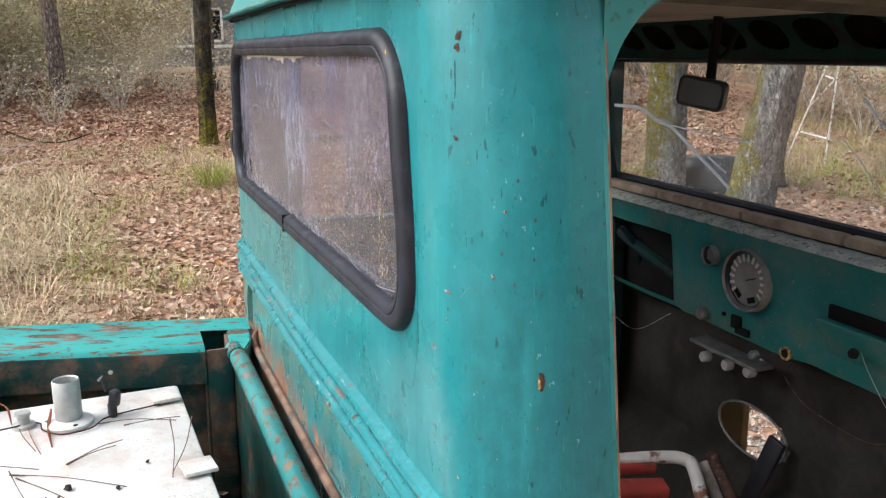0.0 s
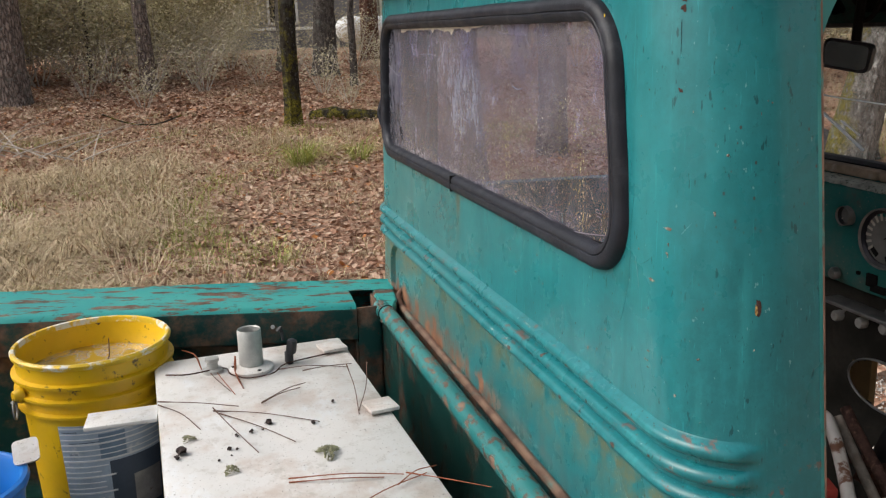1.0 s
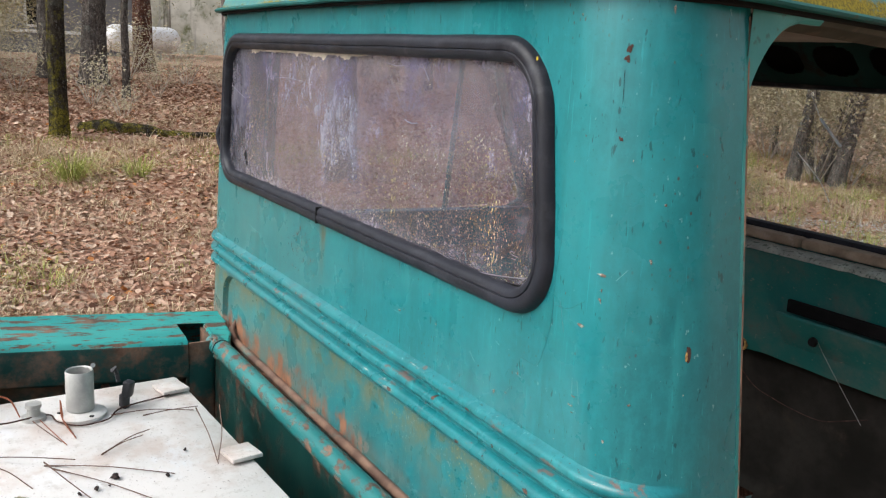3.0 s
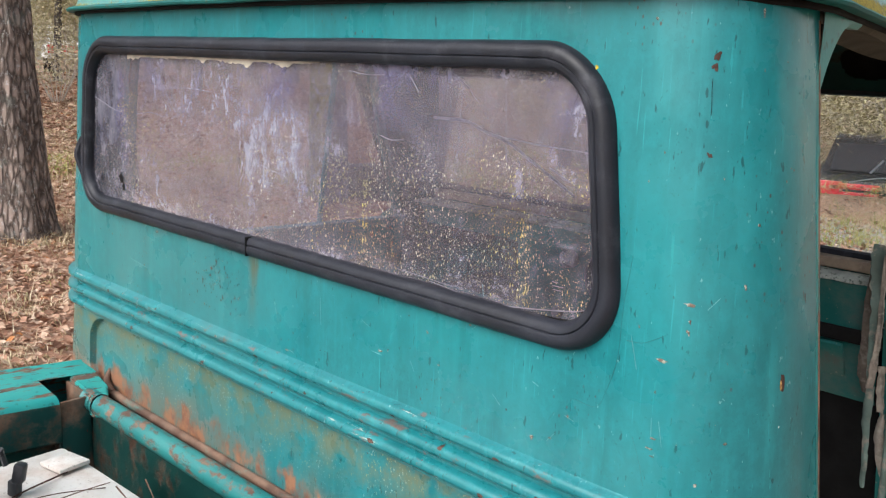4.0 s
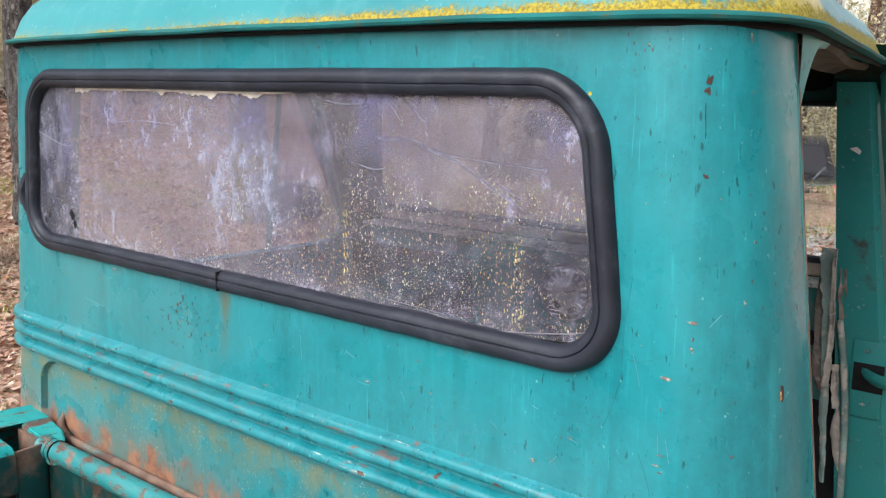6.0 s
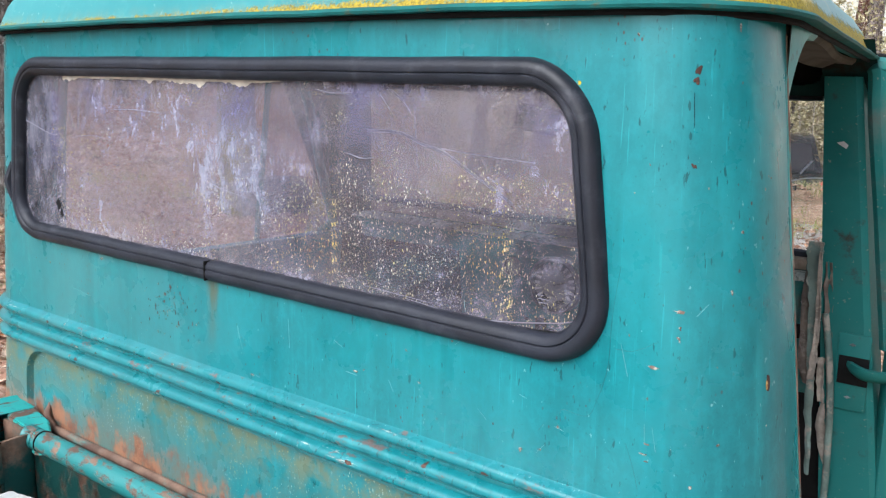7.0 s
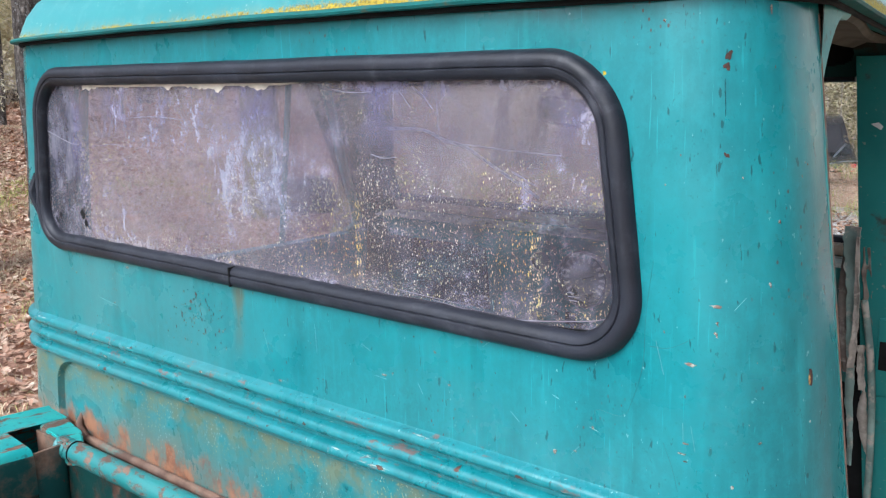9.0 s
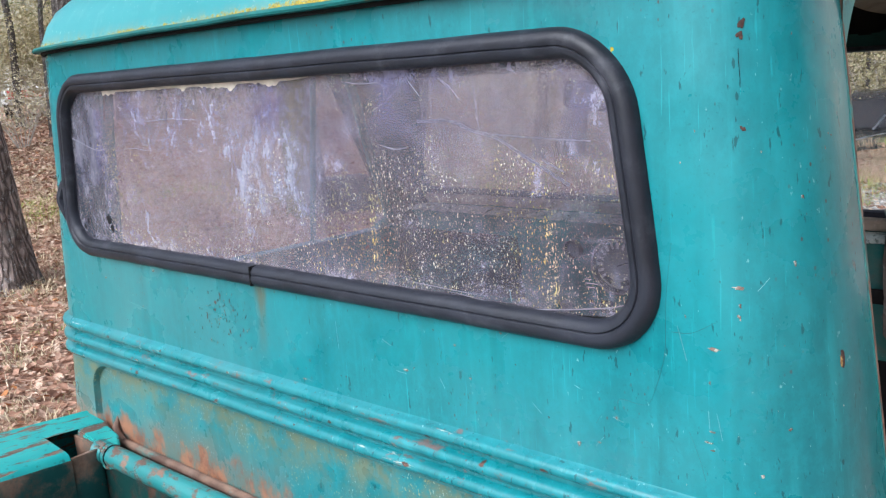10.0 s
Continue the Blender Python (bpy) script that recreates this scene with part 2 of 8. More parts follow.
def dusty_glass():
    """Old tinted laminated glass, filmed over with dust, water marks and lichen specks."""
    n = Nodes("dusty_rear_glass", 0.12)
    film = n.mix(n.ramp(n.noise(5, 6, (1, 1, 0.6), 0.65), 0.35, 0.7), (0.20, 0.19, 0.235), (0.36, 0.325, 0.335))
    film = n.mix(n.math("MULTIPLY", n.ramp(n.noise(26, 6, rough=0.7), 0.45, 0.7), 0.5), film, (0.46, 0.44, 0.52))
    near_x = n.ramp(n.math("ABSOLUTE", n.math("SUBTRACT", n.axis("X"), 0.045)), 0.16, 0.04)
    near_z = n.ramp(n.math("ABSOLUTE", n.math("SUBTRACT", n.axis("Z"), 1.570)), 0.11, 0.03)
    milk = n.math("MULTIPLY", n.ramp(n.math("ADD", n.noise(1, 9, (34, 1, 15), 0.76), n.math("MULTIPLY", n.math("MULTIPLY", near_x, near_z), 0.19)), 0.60, 0.78), n.ramp(n.math("MULTIPLY", near_x, near_z), 0.0, 0.2))
    film = n.mix(milk, film, (0.36, 0.38, 0.48))
    upper = n.math("MAXIMUM", n.math("MULTIPLY", n.ramp(n.axis("Z"), 1.58, 1.665), 0.9), n.ramp(n.axis("X"), -0.33, -0.43))
    violet = n.math("MULTIPLY", n.ramp(n.noise(9, 8, (1, 1, 0.6), 0.72), 0.47, 0.60), upper)
    film = n.mix(violet, film, n.mix(n.noise(60, 4), (0.10, 0.095, 0.19), (0.21, 0.20, 0.33)))
    flake = n.math("MULTIPLY", n.ramp(n.noise(48, 7, (1, 1, 0.6), 0.75), 0.54, 0.61), n.ramp(n.noise(4.5, 4), 0.42, 0.60))
    film = n.mix(flake, film, (0.45, 0.44, 0.55))
    zone = n.math("MULTIPLY", n.ramp(n.axis("Z"), 1.66, 1.46), n.ramp(n.axis("X"), -0.50, 0.38, 0.35, 1.0))
    column = n.ramp(n.noise(1, 4, (34, 1, 2.2), 0.6), 0.48, 0.72)
    for at, wide, much in ((0.485, 0.022, 0.28), (0.27, 0.05, 0.16), (0.38, 0.03, 0.12), (0.20, 0.03, 0.10)):
        zone = n.math("ADD", zone, n.math("MULTIPLY", n.math("MULTIPLY", n.ramp(n.math("ABSOLUTE", n.math("SUBTRACT", n.axis("X"), at)), wide, 0.0), n.ramp(n.axis("Z"), 1.62, 1.54)), much * 5))
    zone = n.math("ADD", zone, n.math("MULTIPLY", n.math("MULTIPLY", n.ramp(n.math("ABSOLUTE", n.math("ADD", n.axis("X"), 0.42)), 0.13, 0.04), n.ramp(n.axis("Z"), 1.63, 1.54)), 0.85))
    heavy = n.math("ADD", n.noise(11, 5), n.math("ADD", n.math("MULTIPLY", zone, 0.20), n.math("MULTIPLY", n.math("MULTIPLY", column, zone), 0.16)))
    speck = n.math("MULTIPLY", n.ramp(n.cells(330, (1, 1, 0.30)), 0.20, 0.11), n.ramp(heavy, 0.52, 0.70))
    dots = n.math("MULTIPLY", n.ramp(n.cells(300, (1, 1, 0.7)), 0.15, 0.09), n.ramp(heavy, 0.42, 0.60))
    fine = n.math("MULTIPLY", n.ramp(n.cells(420, (1, 1, 0.6)), 0.11, 0.055), n.ramp(n.math("ADD", n.noise(6, 4), n.math("MULTIPLY", n.ramp(n.axis("Z"), 1.68, 1.48), 0.2)), 0.38, 0.56))
    spots_ = n.math("MAXIMUM", n.math("MAXIMUM", speck, dots), fine)
    # yellow drips
    for at, wide, foot in ((0.497, 0.0055, 1.42), (0.505, 0.003, 1.43), (0.241, 0.0045, 1.44)):
        off = n.math("ABSOLUTE", n.math("SUBTRACT", n.math("ADD", n.axis("X"), n.math("MULTIPLY", n.math("SUBTRACT", n.noise(60, 3), 0.5), 0.012)), at))
        drip = n.math("MULTIPLY", n.ramp(off, wide, wide * 0.4), n.math("MULTIPLY", n.ramp(n.noise(1, 6, (260, 1, 150), 0.7), 0.53, 0.60), n.math("MULTIPLY", n.ramp(n.axis("Z"), foot + 0.125, foot + 0.10), n.ramp(n.axis("Z"), foot, foot + 0.01))))
        spots_ = n.math("MAXIMUM", spots_, drip)
    golden = n.math("MAXIMUM", n.ramp(n.noise(16, 3, (1, 1, 0.3)), 0.44, 0.62), n.ramp(n.math("MULTIPLY", column, zone), 0.15, 0.5))
    film = n.mix(spots_, film, n.mix(golden, (0.70, 0.66, 0.44), (0.60, 0.52, 0.09)))
    amount = n.ramp(n.noise(3.2, 6, (1, 1, 0.7), 0.62), 0.30, 0.75, 0.10, 0.30)
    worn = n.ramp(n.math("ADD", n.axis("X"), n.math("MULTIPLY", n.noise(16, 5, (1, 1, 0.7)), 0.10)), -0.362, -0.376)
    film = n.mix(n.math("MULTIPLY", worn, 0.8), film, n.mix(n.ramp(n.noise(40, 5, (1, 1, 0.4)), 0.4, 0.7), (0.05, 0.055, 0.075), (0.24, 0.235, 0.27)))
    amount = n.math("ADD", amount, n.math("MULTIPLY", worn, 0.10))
    edge = n.math("MAXIMUM", 0.0, n.math("MAXIMUM", n.ramp(n.axis("Z"), 1.455, 1.425), n.ramp(n.axis("Z"), 1.665, 1.69)))
    amount = n.math("ADD", amount, n.math("MULTIPLY", n.math("MULTIPLY", edge, n.ramp(n.noise(30, 6, rough=0.7), 0.40, 0.6)), 0.30))
    amount = n.math("ADD", amount, n.math("MULTIPLY", n.ramp(n.noise(60, 5, rough=0.7), 0.45, 0.7), 0.10))
    amount = n.math("ADD", amount, n.math("MULTIPLY", n.ramp(n.noise(240, 4, (1, 1, 0.7), 0.7), 0.48, 0.68), 0.10))
    amount = n.math("ADD", amount, n.math("MULTIPLY", milk, 0.16))
    amount = n.math("ADD", amount, n.math("ADD", n.math("MULTIPLY", violet, 0.28), n.math("MULTIPLY", flake, 0.13)))
    rinsed = n.math("MULTIPLY", n.ramp(n.axis("X"), 0.12, 0.34), n.ramp(n.axis("Z"), 1.575, 1.525))
    amount = n.math("MULTIPLY", amount, n.math("SUBTRACT", 1.0, n.math("MULTIPLY", rinsed, 0.45)))
    # crazed edges of the lifting film
    craze = n.math("MULTIPLY", n.ramp(n.math("ABSOLUTE", n.math("SUBTRACT", n.noise(34, 5, (0.8, 1, 1.5), 0.6), 0.5)), 0.016, 0.004), n.math("MULTIPLY", rinsed, n.ramp(n.noise(12, 3), 0.45, 0.6)))
    amount = n.math("ADD", amount, n.math("MULTIPLY", craze, 0.30))
    amount = n.math("MAXIMUM", amount, n.math("MULTIPLY", spots_, 0.85))
    amount = n.math("MINIMUM", amount, 0.97)
    n.put(n.b.inputs["Base Color"], film)
    n.b.inputs["Roughness"].default_value = 0.35
    n.bump(spots_, 0.4, 0.001)
    clear = n.add("BsdfTransparent")
    clear.inputs[0].default_value = (0.76, 0.735, 0.82, 1)
    gloss = n.add("BsdfGlossy")
    gloss.inputs["Roughness"].default_value = 0.06
    m1, m2 = n.add("MixShader"), n.add("MixShader")
    n.put(m1.inputs[0], sheen(n))
    n.put(m1.inputs[1], clear.outputs[0])
    n.put(m1.inputs[2], gloss.outputs[0])
    n.put(m2.inputs[0], amount)
    n.put(m2.inputs[1], m1.outputs[0])
    n.put(m2.inputs[2], n.b.outputs[0])
    n.put(n.t.nodes["Material Output"].inputs["Surface"], m2.outputs[0])
    return n.m


def tank_plastic():
    n = Nodes("weathered_white_plastic", 0.5)
    c = n.mix(n.ramp(n.noise(5, 5), 0.35, 0.65), (0.58, 0.575, 0.56), (0.66, 0.64, 0.62))
    c = n.mix(n.math("MULTIPLY", n.ramp(n.noise(7, 8, rough=0.68), 0.46, 0.66), 0.8), c, (0.47, 0.385, 0.335))
    c = n.mix(n.math("MULTIPLY", n.ramp(n.noise(13, 7, (0.6, 1, 1), 0.7), 0.54, 0.66), 0.7), c, (0.66, 0.68, 0.70))
    c = n.mix(n.math("MULTIPLY", n.ramp(n.noise(34, 7, rough=0.75), 0.52, 0.66), 0.45), c, (0.36, 0.33, 0.29))
    c = n.mix(n.math("MULTIPLY", n.ramp(n.noise(230, 3), 0.64, 0.70), 0.7), c, (0.17, 0.15, 0.13))
    n.bump(n.noise(30, 6), 0.25, 0.002)
    n.bump(n.noise(240, 3), 0.25, 0.0006)
    return n.done(c, n.ramp(n.noise(10, 4), 0.35, 0.65, 0.30, 0.65))


def clear_glass(name, dust=0.06, tint=(0.93, 0.95, 0.95)):
    n = Nodes(name, 0.5)
    amount = n.ramp(n.noise(6, 6, rough=0.7), 0.4, 0.8, dust * 0.4, dust * 2.2)
    n.put(n.b.inputs["Base Color"], (0.6, 0.6, 0.57))
    clear, gloss = n.add("BsdfTransparent"), n.add("BsdfGlossy")
    clear.inputs[0].default_value = (*tint, 1)
    gloss.inputs["Roughness"].default_value = 0.03
    m1, m2 = n.add("MixShader"), n.add("MixShader")
    n.put(m1.inputs[0], sheen(n))
    n.put(m1.inputs[1], clear.outputs[0])
    n.put(m1.inputs[2], gloss.outputs[0])
    n.put(m2.inputs[0], amount)
    n.put(m2.inputs[1], m1.outputs[0])
    n.put(m2.inputs[2], n.b.outputs[0])
    n.put(n.t.nodes["Material Output"].inputs["Surface"], m2.outputs[0])
    return n.m


def bark(name, dark, light, plate=(22, 22, 6), moss=0.0, side=0.0, pale=0.5, foot=0.0):
    n = Nodes(name, 0.95)
    if plate[0] > 25:
        fis = n.ramp(n.math("ADD", n.noise(1.0, 8, plate, 0.72), n.math("MULTIPLY", n.noise(70, 4), 0.25)), 0.48, 0.74)
    else:
        cr = n.cells(1.0, plate, "DISTANCE_TO_EDGE")
        fis = n.ramp(n.math("ADD", cr, n.math("MULTIPLY", n.noise(1.0, 7, (46, 46, 15), 0.7), 0.55)), 0.22, 0.55)
    c = n.mix(n.math("MULTIPLY", n.math("SUBTRACT", 1.0, fis), 0.75), n.mix(n.ramp(n.noise(14, 5, (1, 1, 0.5)), 0.3, 0.7), light, tuple(0.62 * q for q in light)), dark)
    c0 = n.mix(fis, dark, n.mix(n.ramp(n.noise(14, 5, (1, 1, 0.5)), 0.3, 0.7), light, tuple(0.62 * q for q in light)))
    c = n.mix(n.math("MULTIPLY", n.ramp(n.noise(5, 5), 0.55, 0.7), pale), c, (0.23, 0.24, 0.22))
    c = n.mix(n.math("MULTIPLY", n.ramp(n.noise(38, 5, (1, 1, 0.7), 0.7), 0.56, 0.63), pale), c, (0.50, 0.51, 0.50))
    if moss:
        z = n.math("MULTIPLY", n.math("ADD", n.noise(3.5, 6, rough=0.65), n.math("MULTIPLY", n.math("SUBTRACT", n.math("ADD", n.axis("X"), n.axis("Y")), n.math("MULTIPLY", n.axis("Z"), 0.222)), side)), 1.0)
        z = n.math("ADD", z, n.math("MULTIPLY", n.ramp(n.axis("Z"), 0.75, 0.2), foot))
        c = n.mix(n.math("MULTIPLY", n.math("MULTIPLY", n.ramp(z, 0.62 - moss, 0.76 - moss), n.ramp(n.noise(22, 7, rough=0.7), 0.36, 0.54)), 0.95), c, n.mix(n.ramp(n.noise(60, 5, rough=0.7), 0.3, 0.7), (0.05, 0.05, 0.010), (0.36, 0.31, 0.05)))
    n.bump(fis, 0.9, 0.03)
    n.bump(n.noise(60, 5), 0.5, 0.006)
    return n.done(c)


def scatter(name, stops, rough=0.8, trans=0.0):
    n = Nodes(name, rough)
    c = n.colours(n.island(), stops)
    c = n.mix(n.math("MULTIPLY", n.ramp(n.noise(35, 3), 0.4, 0.7), 0.35), c, (0.12, 0.08, 0.05))
    if trans:
        n.b.inputs["Subsurface Weight"].default_value = 0.0
    return n.done(c)


def ground_mat():
    n = Nodes("leaf_litter_soil", 0.95)
    c = n.mix(n.ramp(n.noise(0.5, 4), 0.35, 0.65), (0.30, 0.20, 0.14), (0.46, 0.34, 0.235))
    v = n.cells(30, out="Color")
    hsv = n.add("SeparateColor")
    n.put(hsv.inputs[0], v)
    c = n.mix(n.ramp(n.noise(0.25, 3), 0.42, 0.6), c, (0.30, 0.165, 0.11))
    c = n.mix(n.ramp(n.noise(14, 6, rough=0.7), 0.35, 0.65, 0.25, 0.6), c, n.colours(hsv.outputs[0], [(0.0, (0.16, 0.08, 0.055)), (0.3, (0.34, 0.18, 0.11)), (0.55, (0.48, 0.31, 0.21)), (0.8, (0.66, 0.52, 0.41)), (1.0, (0.28, 0.11, 0.065))]))
    c = n.mix(n.math("MULTIPLY", n.ramp(n.noise(0.9, 5), 0.55, 0.7), 0.55), c, (0.13, 0.13, 0.045))
    n.bump(n.cells(30), 0.8, 0.02)
    n.bump(n.noise(40, 5), 0.5, 0.01)
    return n.done(c)


def backdrop_mat():
    n = Nodes("distant_woods", 1.0)
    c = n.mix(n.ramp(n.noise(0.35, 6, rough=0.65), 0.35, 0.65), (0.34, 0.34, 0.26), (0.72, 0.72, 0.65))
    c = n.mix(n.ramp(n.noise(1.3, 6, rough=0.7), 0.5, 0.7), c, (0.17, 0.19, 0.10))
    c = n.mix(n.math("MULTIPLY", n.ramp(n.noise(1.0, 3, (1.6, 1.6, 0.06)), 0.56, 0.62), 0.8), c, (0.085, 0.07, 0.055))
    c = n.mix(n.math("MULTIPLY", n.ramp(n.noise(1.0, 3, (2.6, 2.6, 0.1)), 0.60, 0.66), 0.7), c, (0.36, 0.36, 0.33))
    # pales towards the top: haze put into the colour
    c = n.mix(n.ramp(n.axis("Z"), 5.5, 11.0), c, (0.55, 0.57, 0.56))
    return n.done(c)


def still_water():
    n = Nodes("still_water", 0.015, 0.0)
    n.bump(n.noise(22, 3), 0.10, 0.004)
    # bright and dull patches painted in for a broken reflection of the sky
    reflection_gap = n.ramp(n.noise(16, 6, rough=0.6), 0.44, 0.54)
    n.put(n.b.inputs["Metallic"], n.math("SUBTRACT", 0.85, n.math("MULTIPLY", reflection_gap, 0.65)))
    return n.done(n.mix(reflection_gap, (0.88, 0.87, 0.82), (0.45, 0.30, 0.04)))


def crack_mat():
    n = Nodes("white_crack_edge", 0.4)
    n.put(n.b.inputs["Base Color"], n.mix(n.noise(60, 3), (0.88, 0.90, 0.92), (0.96, 0.97, 0.98)))
    tr, m = n.add("BsdfTranslucent"), n.add("MixShader")
    tr.inputs[0].default_value = (0.97, 0.98, 0.99, 1)
    # the broken facets tilt and pass the light of the sky above the hood
    # fixed downward normal gathers light from the sky, imitating glints of broken facets
    tilt = n.add("CombineXYZ")
    tilt.inputs[1].default_value, tilt.inputs[2].default_value = -0.55, -0.83
    n.put(tr.inputs["Normal"], tilt.outputs[0])
    m.inputs[0].default_value = 0.97
    n.put(m.inputs[1], n.b.outputs[0])
    n.put(m.inputs[2], tr.outputs[0])
    n.put(n.t.nodes["Material Output"].inputs["Surface"], m.outputs[0])
    return n.m


